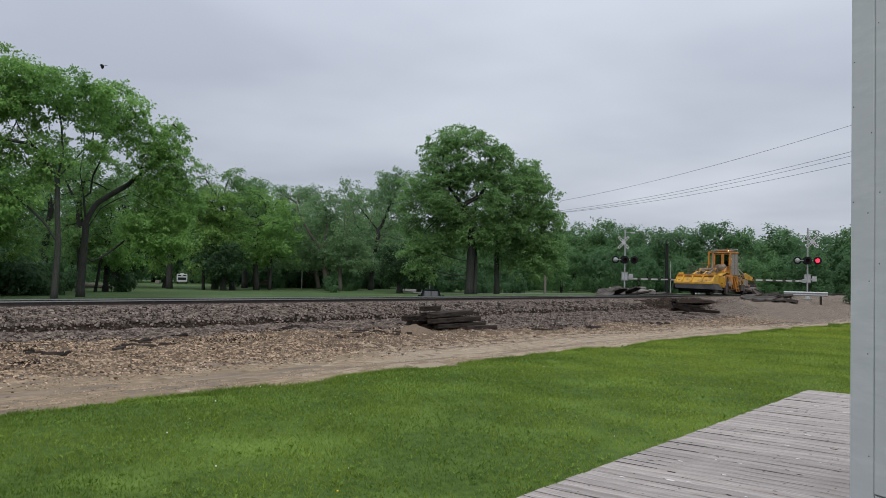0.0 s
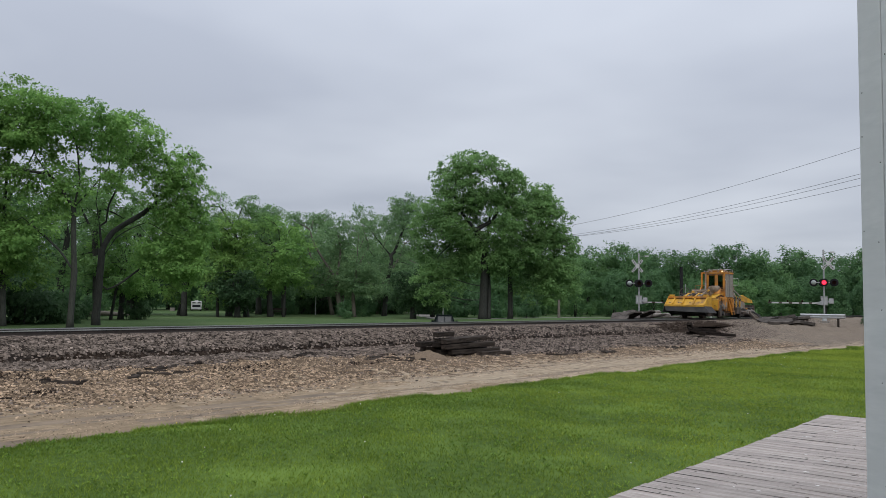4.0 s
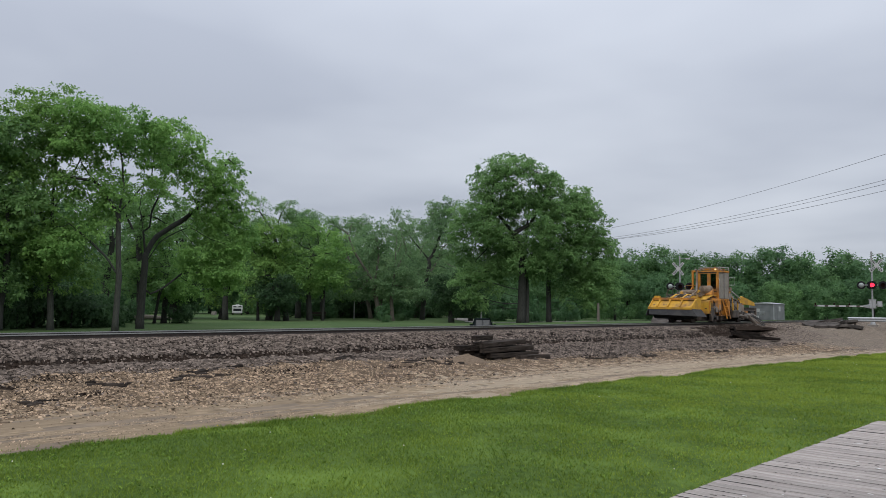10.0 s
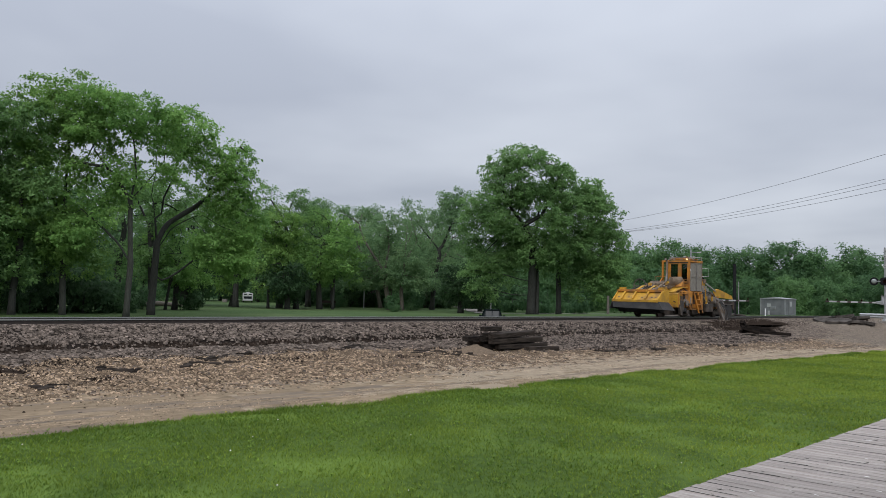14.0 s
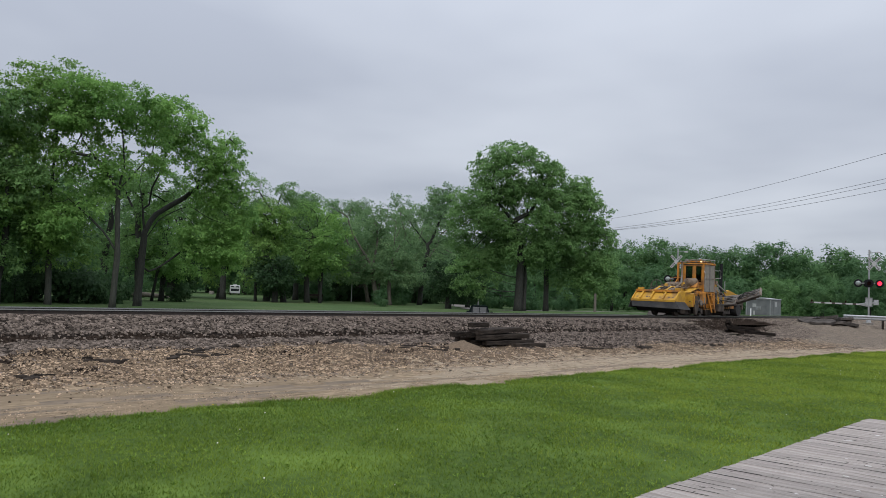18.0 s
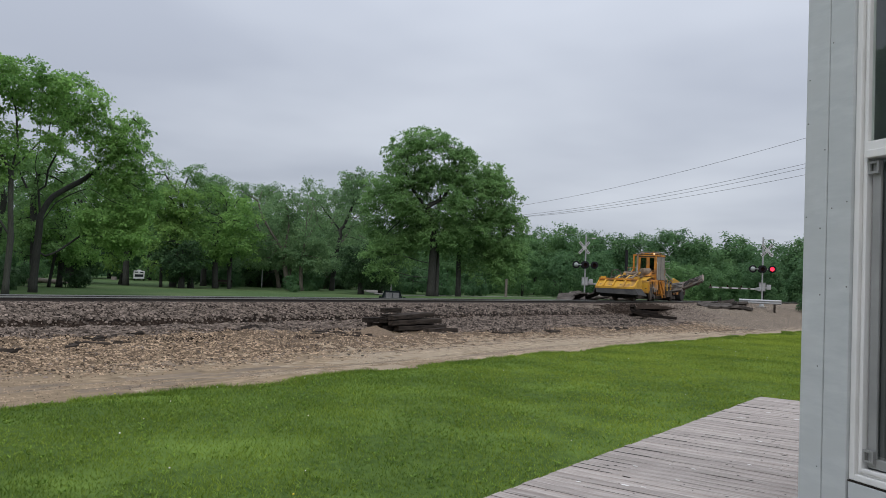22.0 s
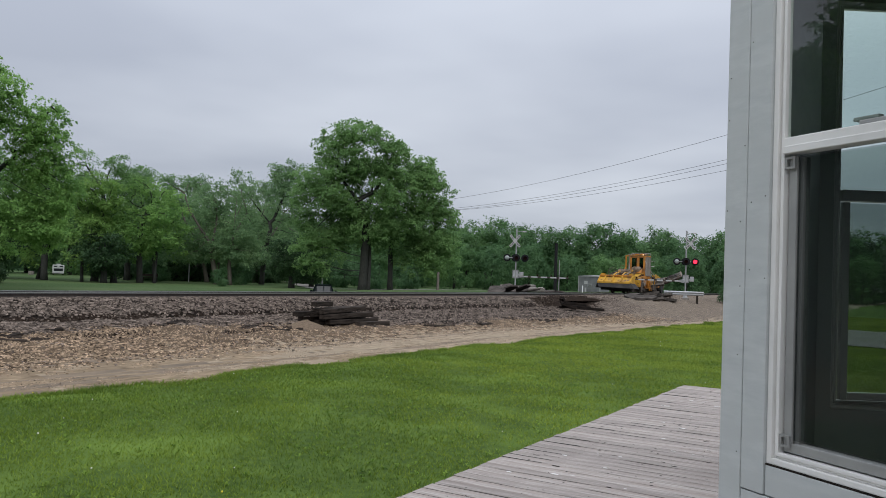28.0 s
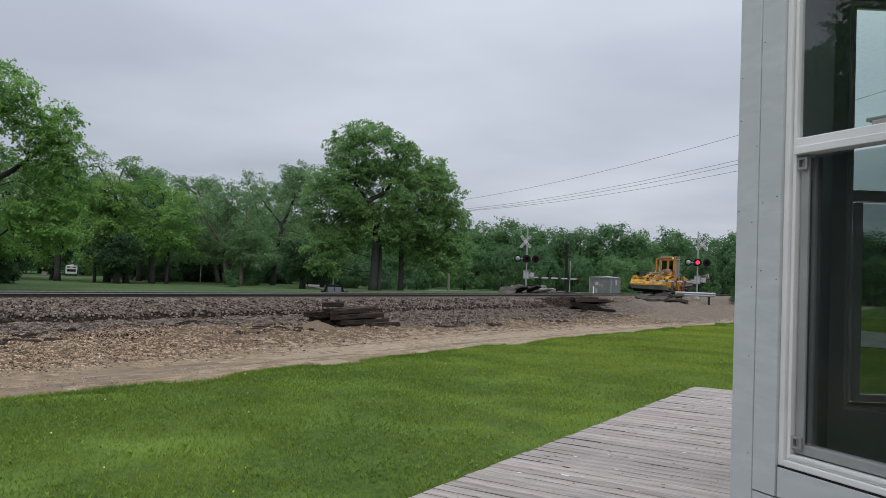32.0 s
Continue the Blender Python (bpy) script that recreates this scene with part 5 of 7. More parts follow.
def far_woods():
    """The distant wood behind the woodland edge: a low uneven dark green mass on the horizon."""
    n = 220
    ang = np.radians(np.linspace(74, -44, n))
    rows, vs, fs = 7, [], []
    for i, a in enumerate(ang):
        top = 9.6 + 0.9 * math.sin(i * 0.9) + 0.7 * math.sin(i * 2.3 + 1) + 0.5 * math.sin(i * 0.31)
        for k in range(rows + 1):
            t = k / rows
            d = 168 + 5 * t * t + 0.7 * math.sin(i * 1.7 + k * 2.1)
            vs.append((-d * math.sin(a), d * math.cos(a), -0.3 + (top + 0.3) * math.sin(t * math.pi / 2)))
    for i in range(n - 1):
        for k in range(rows):
            p = i * (rows + 1) + k
            fs.append((p, p + 1, p + rows + 2, p + rows + 1))
    m = material("distant_foliage", (0.035, 0.075, 0.033), (0.085, 0.16, 0.06), 1.6, 0.95, bump=1.0, bump_scale=3.0, c3=(0.03, 0.06, 0.03), scale3=0.2, spec=0.05)
    tagged(part("backdrop", Geo().add(vs, fs), m), "distant dark green wood on the horizon", "woods", kind="structure")


far_woods()

# ---- the level crossing ----
M_TARRED = material("fresh_tarred_timber", (0.006, 0.005, 0.0045), (0.022, 0.017, 0.014), 6.0, 0.85, bump=0.8, bump_scale=18, c3=(0.03, 0.023, 0.019), scale3=1.5, stretch=(0.6, 5, 5), spec=0.06)
M_BUCK = material("weathered_sign_sheet", (0.31, 0.32, 0.32), (0.42, 0.42, 0.41), 5.0, 0.5)
M_GALV = material("galvanised_steel", (0.27, 0.28, 0.29), (0.40, 0.41, 0.42), 7.0, 0.5, metal=0.35, c3=(0.30, 0.29, 0.28), scale3=2.0)
M_SILVER = material("aluminium_paint", (0.20, 0.21, 0.22), (0.31, 0.32, 0.32), 6.0, 0.5, metal=0.1, c3=(0.25, 0.25, 0.245), scale3=2.0)
M_BLACK = material("black_paint", (0.010, 0.010, 0.011), (0.022, 0.022, 0.024), 6.0, 0.7, spec=0.12)
M_SIGN = material("white_reflective_sheet", (0.70, 0.71, 0.71), (0.80, 0.80, 0.80), 5.0, 0.45)
M_LENS_OFF = material("dark_red_lens", (0.014, 0.004, 0.004), (0.026, 0.007, 0.006), 12.0, 0.6, spec=0.08)
M_LENS_PALE = material("pale_lamp_housing", (0.20, 0.225, 0.22), (0.29, 0.315, 0.305), 12.0, 0.5)
M_LENS_ON = glowing("lit_red_lamp", (1.0, 0.02, 0.05), 3.0)
M_RED = material("red_band", (0.03, 0.02, 0.019), (0.05, 0.028, 0.026), 4.0, 0.4)
M_CONCRETE = material("worn_concrete", (0.12, 0.107, 0.093), (0.24, 0.217, 0.19), 9.0, 0.9, bump=0.5, bump_scale=30)
M_SLAB = material("broken_asphalt", (0.024, 0.021, 0.019), (0.10, 0.089, 0.08), 9.0, 0.95, bump=0.8, bump_scale=25, c3=(0.105, 0.092, 0.082), scale3=1.2, spec=0.02)


def flasher(mast, x, y_side, z, pale=False):
    """One hooded lamp facing local y_side."""
    lamp = part("lamp", Geo().tube([(x, 0.02 * y_side, z), (x, 0.06 * y_side, z), (x, 0.25 * y_side, z)], [0.08, 0.15, 0.16], 18), M_SILVER if pale else M_BLACK, mast, "round signal lamp")
    part("backboard", Geo().disc((x, 0.10 * y_side, z), 0.305, 0.012, "y", 24), M_BLACK, lamp)
    if pale:
        part("lamp_back", Geo().tube([(x, 0.09 * y_side, z), (x, 0.02 * y_side, z), (x, -0.08 * y_side, z), (x, -0.11 * y_side, z)], [0.185, 0.18, 0.12, 0.02], 20), M_LENS_PALE, lamp, "pale domed back of the lamp")
    n = 12
    vs, fs = [], []
    for i in range(n + 1):
        a = radians(-10 + 200 * i / n)
        for rr, yy in ((0.165, 0.24), (0.178, 0.24), (0.165, 0.50), (0.178, 0.50)):
            vs.append((x + rr * math.cos(a), yy * y_side, z + rr * math.sin(a)))
    for i in range(n):
        k = 4 * i
        fs += [(k, k + 4, k + 6, k + 2), (k + 1, k + 3, k + 7, k + 5), (k + 2, k + 6, k + 7, k + 3)]
    part("hood", Geo().add(vs, fs), M_BLACK, lamp)
    part("lens", Geo().disc((x, 0.256 * y_side, z), 0.15, 0.012, "y", 20), M_LENS_OFF, lamp)


def crossing_mast(label, height, at, arm_yaw, arm_len, turn, side, shift):
    """A gate mast: local -y faces the oncoming road."""
    m = thing("crossing_signal", label, "crossing signal", "gate signals of the level crossing", at=at @ pose(0, 0, 0, 0, 0, turn))
    s = height / 5.0
    part("pole", Geo().tube([(0, 0, -0.3), (0, 0, height)], 0.06, 12), M_SILVER, m)
    part("pole_base", Geo().tube([(0, 0, 0), (0, 0, 0.12), (0, 0, 0.3)], [0.2, 0.17, 0.08], 12), M_SILVER, m)
    part("foundation", Geo().box((0, 0, -0.14), (0.7, 0.7, 0.30)), M_CONCRETE, m, bevel=0.02)
    part("cap", Geo().ball((0, 0, height), 0.07), M_SILVER, m)
    zc = 4.08 * s
    for k in (1, -1):
        b = part("crossbuck_blade", Geo().box((0, 0, 0), (1.22, 0.006, 0.20)), M_BUCK, m, "white crossbuck blade with black lettering bars")
        b.matrix_basis = pose(shift, -0.075 - 0.006 * k, zc, 0, 50 * k, 0)
        for side in (-1, 1):
            for w, x in ((0.05, 0.20), (0.05, 0.28), (0.05, 0.36), (0.05, 0.44), (0.05, 0.52)):
                part("lettering_bar", Geo().box((x * side, -0.005, 0), (0.035, 0.003, 0.13)), M_BLACK, b)
    part("bell_bracket", Geo().tube([(0, 0, height - 0.15), (0.75 * side, 0, height - 0.15)], 0.018, 8).tube([(-0.05, 0, height - 0.15), (0.05, 0, height - 0.15)], 0.075, 10), M_SILVER, m)
    part("track_sign", Geo().box((0.62 * side, -0.02, height - 0.15), (0.3, 0.01, 0.10)), M_BUCK, m)
    zl = 2.72 * s
    part("crossarm", Geo().tube([(-0.80, 0, zl), (0.80, 0, zl)], 0.035, 8), M_SILVER, m)
    for x in (0.02, 0.72):
        flasher(m, x, -1, zl)
    for x in (-0.72, -0.08):
        flasher(m, x, 1, zl, True)
    box = part("gate_mechanism", Geo().box((0, 0.22, 1.40 * s), (0.48, 0.44, 0.62)).box((0, 0.22, 1.40 * s + 0.34), (0.54, 0.50, 0.05)), M_SILVER, m, "silver gate mechanism housing", bevel=0.03)
    part("mechanism_door", Geo().box((0, -0.02, 1.40 * s), (0.38, 0.02, 0.5)), M_GALV, box, bevel=0.006)
    part("counterweight", Geo().box((0.48, 0.2, 1.42 * s), (0.34, 0.10, 0.40)).box((0.3, 0.2, 1.38 * s), (0.4, 0.05, 0.14)), M_GALV, box, bevel=0.02)
    arm = thing("gate_arm", "", "")
    for key in ("label", "category"):
        if key in arm:
            del arm[key]
    arm.parent = m
    arm.matrix_basis = pose(0, 0.2, 1.28 * s, 0, 0, arm_yaw - turn)
    part("arm_bracket", Geo().prism([(0.1, -0.2), (0.1, 0.15), (0.9, 0.03), (0.9, -0.09)], -0.05, 0.05, "y"), M_SILVER, arm, bevel=0.01)
    n = 10
    for k in range(n):
        u = (arm_len - 0.6) / n
        a, b = 0.6 + u * (k if k % 2 == 0 else k + 0.35), 0.6 + u * (k + 1.35 if k % 2 == 0 else k + 1)
        part("arm_section", Geo().box(((a + b) / 2, 0, -0.03), (b - a - 0.004, 0.03, 0.11)), M_BUCK if k % 2 == 0 else M_RED, arm)
    for x in (arm_len - 0.15, arm_len * 0.66, arm_len * 0.4):
        part("arm_lamp", Geo().tube([(x, 0, 0.03), (x, 0, 0.08), (x, 0, 0.16), (x, 0, 0.19)], [0.03, 0.055, 0.055, 0.02], 8), M_LENS_OFF, arm)
    return m


R_AT, L_AT = (-18.0, 65.5), (-29.5, 57.6)
MAST_R = crossing_mast("silver crossing signal with crossbuck, flashing red lamps and lowered gate", 5.45, pose(R_AT[0], R_AT[1], 0.86), 243, 5.6, 14, -1, 0.32)
MAST_L = crossing_mast("silver crossing signal seen from behind, gate lowered", 5.05, pose(L_AT[0], L_AT[1], 0.86), 69, 6.1, 28, 1, -0.12)
# one lit lens alternates between the two front lamps
RED_LIGHT = part("lit_lens", Geo().disc((0, -0.264, 0), 0.152, 0.012, "y", 20), M_LENS_ON, MAST_R, "glowing red lamp lens")


def guard_rail():
    t = thing("guard_rail", "short galvanised steel guard rail on timber posts", "guard rail")
    a, b = Vector((-18.35, 61.2, 0)), Vector((-15.75, 62.0, 0))
    d = (b - a).normalized()
    m = Matrix.Translation((a.x, a.y, 1.28)) @ Matrix(((d.x, -d.y, 0, 0), (d.y, d.x, 0, 0), (0, 0, 1, 0), (0, 0, 0, 1)))
    L = (b - a).length
    prof = [(-0.02, -0.16), (-0.08, -0.10), (-0.08, -0.06), (-0.02, -0.01), (-0.02, 0.01), (-0.08, 0.06), (-0.08, 0.10), (-0.02, 0.16), (-0.012, 0.16), (-0.07, 0.10), (-0.07, 0.06), (-0.012, 0.01), (-0.012, -0.01), (-0.07, -0.06), (-0.07, -0.10), (-0.012, -0.16)]
    part("beam", Geo().prism(prof, -0.1, L + 0.1, "x", m), M_GALV, t)
    part("beam", Geo().prism([(p + 0.55, q) for p, q in prof], -0.1, L + 0.1, "x", m), M_GALV, t)
    for x in (0.35, L - 0.35):
        part("post", Geo().box((x, 0.12, -0.36), (0.15, 0.2, 1.06), m), M_TIE, t, bevel=0.01)
    part("end_cap", Geo().box((L + 0.1, 0.25, 0), (0.03, 0.6, 0.34), m), M_GALV, t, bevel=0.01)


guard_rail()


def slab_pile(label, spots, seed, thick=0.09):
    r = random.Random(seed)
    for x, y, z, sx, sy, tilt, turn in spots:
        g = Geo()
        n = 9
        pts = []
        for i in range(n):
            a = 2 * math.pi * i / n
            k = r.uniform(0.75, 1.05)
            pts.append((sx / 2 * k * math.copysign(abs(math.cos(a)) ** 0.6, math.cos(a)), sy / 2 * k * math.copysign(abs(math.sin(a)) ** 0.6, math.sin(a))))
        g.prism(pts, -thick, thick, "z")
        s = part("asphalt_slab", g, M_SLAB, bevel=0.015)
        s.matrix_basis = pose(x, y, z, tilt, r.uniform(-6, 6), turn)
        tagged(s, label, "asphalt slab", "torn-out crossing slabs")


def rubble_block(size, seed):
    """A worn block with knocked-off corners."""
    r = random.Random(seed)
    g, n = Geo(), 5
    vs, fs = [], []
    for i in range(n + 1):
        y = size[1] * (i / n - 0.5)
        k = 0.72 + 0.28 * math.sin(math.pi * (0.12 + 0.76 * i / n))
        ring_ = [(-0.5, -0.5), (0.5, -0.5), (0.5, 0.25), (0.22, 0.5), (-0.28, 0.5), (-0.5, 0.2)]
        vs += [(size[0] * a * k * r.uniform(0.88, 1.06), y + r.uniform(-0.03, 0.03), size[2] * b * (k if b > 0 else 1) * r.uniform(0.9, 1.05)) for a, b in ring_]
    for i in range(n):
        for q in range(6):
            a, b = i * 6 + q, i * 6 + (q + 1) % 6
            fs.append((a, b, b + 6, a + 6))
    fs += [tuple(range(5, -1, -1)), tuple(n * 6 + q for q in range(6))]
    return g.add(vs, fs)


slab_pile("broken dark asphalt slab lying on gravel", [(-19.9, 58.6, 0.90, 1.5, 2.4, 8, 35), (-19.4, 59.6, 1.10, 1.7, 2.0, -10, 70), (-18.6, 58.2, 0.88, 1.4, 1.8, 9, 15), (-18.0, 59.2, 1.04, 1.4, 1.6, -12, 50), (-17.2, 58.2, 0.86, 1.4, 1.3, 9, 95), (-19.0, 57.2, 0.86, 0.9, 1.0, 14, 20), (-17.7, 57.4, 0.85, 0.8, 0.7, -12, 60)], 1)
slab_pile("broken asphalt slab heaped beside the track", [(-28.9, 53.4, 1.02, 1.3, 2.3, 19, 20), (-28.6, 54.6, 1.08, 1.2, 2.4, -16, 62), (-29.0, 55.6, 1.12, 1.3, 2.2, 22, 35), (-28.6, 56.6, 1.14, 1.1, 2.0, -20, 80), (-29.0, 57.4, 1.06, 1.3, 2.2, 16, 10),
    (-28.7, 58.8, 1.0, 1.2, 1.8, -12, 120), (-28.8, 62.4, 0.95, 1.2, 1.5, 6, 0), (-28.5, 64.2, 0.9, 0.9, 1.3, -6, 40)], 2, 0.055)
for i, (x, y, z, s, turn) in enumerate([(-29.2, 58.0, 1.20, (0.5, 2.1, 0.28), 12), (-29.0, 59.4, 1.10, (0.7, 1.4, 0.40), -12), (-28.8, 61.0, 1.10, (0.7, 1.3, 0.38), 25), (-29.3, 60.2, 1.38, (0.5, 1.1, 0.22), 5), (-29.9, 57.0, 1.1, (0.4, 0.4, 0.75), 5), (-30.0, 56.2, 1.1, (0.3, 0.3, 0.7), 25)]):
    b = part("concrete_block", rubble_block(s, i), M_CONCRETE, bevel=0.04)
    b.matrix_basis = pose(x, y, z, 0, 0, turn)
    tagged(b, "pale worn concrete block among slabs", "concrete block", "blocks beside the track")


# equipment hut beyond the crossing
M_HUT = material("grey_steel_cladding", (0.13, 0.137, 0.14), (0.18, 0.187, 0.19), 3.0, 0.55, c3=(0.11, 0.115, 0.118), scale3=1.5)


def equipment_hut():
    a, d = Vector((-35.45, 85.0, 0)), Vector((math.cos(radians(-7)), math.sin(radians(-7)), 0))
    h = thing("equipment_hut", "small grey steel signal equipment hut", "equipment hut", at=Matrix(((d.x, -d.y, 0, a.x), (d.y, d.x, 0, a.y), (0, 0, 1, 0.5), (0, 0, 0, 1))))
    W_, D_, H_ = 2.75, 2.2, 2.0
    part("wall_box", Geo().box((W_ / 2, D_ / 2, H_ / 2), (W_, D_, H_)), M_HUT, h, bevel=0.02)
    part("roof", Geo().prism([(-0.06, H_), (W_ / 2, H_ + 0.13), (W_ + 0.06, H_), (W_ + 0.06, H_ - 0.06), (-0.06, H_ - 0.06)], -0.06, D_ + 0.06, "y"), M_GALV, h)
    for x in (0.02, W_ - 0.02):
        part("corner_trim", Geo().box((x, -0.012, H_ / 2), (0.09, 0.03, H_ - 0.1)), M_GALV, h)
    part("notice", Geo().box((0.95, -0.012, 1.28), (0.42, 0.012, 0.36)), M_BUCK, h, "white notice with illegible print")
    part("vent_panel", Geo().box((1.4, -0.014, 1.0), (0.6, 0.02, 0.34)), M_GALV, h)
    for k in range(5):
        part("louvre", Geo().box((1.4, -0.03, 0.88 + k * 0.06), (0.54, 0.02, 0.02)), M_HUT, h)
    d_ = part("door", Geo().box((W_ + 0.012, D_ / 2, 0.98), (0.024, 0.95, 1.75)), M_HUT, h, bevel=0.008)
    part("door_notice", Geo().box((W_ + 0.03, D_ / 2, 1.45), (0.012, 0.36, 0.5)), M_BUCK, d_, "white notice")
    part("meter_box", Geo().box((0.95, -0.06, 0.45), (0.16, 0.1, 0.5)), M_BUCK, h)


equipment_hut()


def slim_post(name, label, x, y, z0, z1, r, mat, cat):
    t = part(name, Geo().tube([(x, y, z0), (x, y, (z0 + z1) / 2), (x, y, z1)], [r, r * 0.95, r * 0.85], 10), mat)
    return tagged(t, label, cat)


slim_post("dark_pole", "black creosoted pole stub", -37.3, 82.7, 0.3, 6.1, 0.19, M_BLACK, "pole")
slim_post("conduit_pole", "thin pale metal conduit pole", -36.9, 82.8, 0.3, 4.2, 0.05, M_GALV, "pole")
slim_post("timber_post", "weathered timber fence post", -44.1, 68.8, -0.2, 2.3, 0.145, M_BARKPALE, "post")


# ---- old sleepers stacked beside the track, rubble, sand ----
def old_tie(x, y, z, turn, length=2.6, tilt=0.0, group="stacked old sleepers", roll=0.0, thick=0.155, wide=0.115, mat=None):
    r = random.Random(int(x * 100 + y * 37 + z * 11))
    g = Geo()
    n = 6
    vs, fs = [], []
    for i in range(n + 1):
        xx = -length / 2 + length * i / n
        e = [r.uniform(-0.012, 0.012) for _ in range(8)]
        hw, hh = wide, thick / 2
        vs += [(xx + e[0], -hw + e[1], -hh + e[2]), (xx + e[3], hw + e[4], -hh), (xx + e[5], hw + e[6], hh + e[7]), (xx, -hw + e[2], hh + e[4])]
    for i in range(n):
        for q in range(4):
            a, b = i * 4 + q, i * 4 + (q + 1) % 4
            fs.append((a, b, b + 4, a + 4))
    fs += [(3, 2, 1, 0), tuple(n * 4 + q for q in range(4))]
    t = part("old_sleeper", g.add(vs, fs), mat or M_TIE, bevel=0.012)
    t.matrix_basis = pose(x, y, z, roll, tilt, turn)
    return tagged(t, "split dark creosoted timber sleeper", "railway sleeper", group)


def sleeper_stack(cx, cy, turn, rows, group, mat=None):
    m = pose(cx, cy, 0, 0, 0, turn)
    for u, v, z, dt, L, tilt in rows:
        p = m @ Vector((u, v, 0))
        old_tie(p.x, p.y, float(ground_z(p.x, p.y)) * 0 + z, turn + dt, L, tilt, group, mat=mat)


sleeper_stack(-17.5, 21.3, 90, [
    (0.75, -0.75, 0.20, 2, 1.75, 1), (0.15, -0.35, 0.28, -2, 2.5, 0), (-0.1, 0.0, 0.30, 1, 2.6, -1), (-0.5, 0.32, 0.33, 0, 2.5, 2),
    (-0.1, -0.3, 0.48, -1, 2.6, -1), (-0.25, 0.05, 0.50, 3, 2.6, 1), (-0.05, 0.1, 0.68, -3, 2.4, -2), (-0.2, -0.2, 0.67, 4, 2.4, -2), (-1.55, 0.25, 0.55, 6, 1.2, 0), (-0.95, 0.1, 0.86, 4, 0.9, 0)], "sleepers stacked on the gravel")
sleeper_stack(-18.0, 42.6, 80, [
    (0.7, -0.7, 0.36, -5, 2.3, 3), (0.3, -0.2, 0.45, 3, 2.2, 2), (-0.2, 0.15, 0.47, -4, 1.8, -3),
    (-0.1, -0.1, 0.62, -6, 1.9, 4), (-1.0, 0.1, 0.66, 50, 0.6, -30), (-1.0, -0.3, 0.50, -30, 0.9, 16), (-0.9, 0.2, 0.84, 12, 0.4, 30)], "sleepers dumped below the crossing", M_TARRED)


def mound(name, label, cat, x, y, rx, ry, h, mat, seed, turn=0):
    r = np.random.RandomState(seed)
    vs, fs = [(0, 0, h)], []
    rings, sides = 5, 18
    for i in range(1, rings + 1):
        t = i / rings
        for k in range(sides):
            a = 2 * math.pi * k / sides
            j = 1 + 0.14 * r.randn() * t
            vs.append((rx * t * math.cos(a) * j, ry * t * math.sin(a) * j, h * (1 - t ** 1.3) + 0.03 * r.randn() * (1 - t) - 0.06 * t))
    for k in range(sides):
        fs.append((0, 1 + k, 1 + (k + 1) % sides))
        for i in range(rings - 1):
            a, b = 1 + i * sides + k, 1 + i * sides + (k + 1) % sides
            fs.append((a, a + sides, b + sides, b))
    o = part(name, Geo().add(vs, fs), mat, smooth=True)
    o.matrix_basis = pose(x, y, float(ground_z(x, y)), 0, 0, turn)
    return tagged(o, label, cat, kind="stuff")


mound("sand_pile", "small pile of tan sand", "sand pile", -17.0, 18.9, 0.6, 0.9, 0.22, material("brown_sand", (0.10, 0.074, 0.052), (0.20, 0.15, 0.107), 18.0, 0.95, bump=0.8, bump_scale=30, spec=0.05), 3, 0)
mound("spoil_heap", "low heap of dark dug-out spoil", "spoil heap", -20.6, 47.5, 1.3, 4.6, 0.14, M_SOILSHADOW, 5)
mound("spoil_heap", "low heap of dark dug-out spoil", "spoil heap", -21.6, 53.0, 1.1, 4.0, 0.12, M_SOILSHADOW, 6)
def scrap(x, y, turn, length, seed):
    """A torn strip of timber: ragged, bent and tapering to splinters."""
    r = random.Random(seed)
    n, w, h = 6, r.uniform(0.03, 0.07), r.uniform(0.02, 0.045)
    vs, fs, bend = [], [], 0.0
    for i in range(n + 1):
        t = i / n
        k = (0.35 + 0.65 * math.sin(math.pi * (0.15 + 0.7 * t))) * r.uniform(0.55, 1.2)
        bend += r.uniform(-0.04, 0.04)
        xx = length * (t - 0.5) + r.uniform(-0.03, 0.03)
        vs += [(xx, bend - w * k, -h), (xx + r.uniform(-0.04, 0.04), bend + w * k, -h), (xx, bend + w * k * 0.6, h * k * r.uniform(0.6, 1.6)), (xx, bend - w * k * 0.7, h * k * r.uniform(0.4, 1.5))]
    for i in range(n):
        for q in range(4):
            a, b = i * 4 + q, i * 4 + (q + 1) % 4
            fs.append((a, b, b + 4, a + 4))
    fs += [(3, 2, 1, 0), tuple(n * 4 + q for q in range(4))]
    o = part("timber_splinter", Geo().add(vs, fs), M_TIE)
    o.matrix_basis = pose(x, y, float(ground_z(x, y)) + 0.02, r.uniform(-15, 15), r.uniform(-4, 4), turn)
    tagged(o, "splintered dark sleeper scrap half buried in gravel", "timber scrap", "broken sleeper pieces on the gravel")


rnd = random.Random(17)
for k, (x, y, a, L) in enumerate(((-16.9, 7.4, 84, 0.8), (-17.2, 9.6, 70, 0.7), (-18.2, 10.5, 95, 0.9), (-17.4, 16.8, 80, 1.0), (-16.6, 17.4, 60, 0.6), (-15.6, 5.7, 85, 0.5), (-18.8, 15.4, 97, 0.7), (-16.0, 24.9, 75, 0.9), (-15.6, 28.0, 90, 1.2), (-15.2, 33.0, 88, 1.0))):
    scrap(x, y, a, L, k)
    for q in range(3):
        scrap(x + rnd.uniform(-0.35, 0.35), y + rnd.uniform(-0.8, 0.8), a + rnd.uniform(-40, 40), L * rnd.uniform(0.25, 0.6), 100 + 3 * k + q)

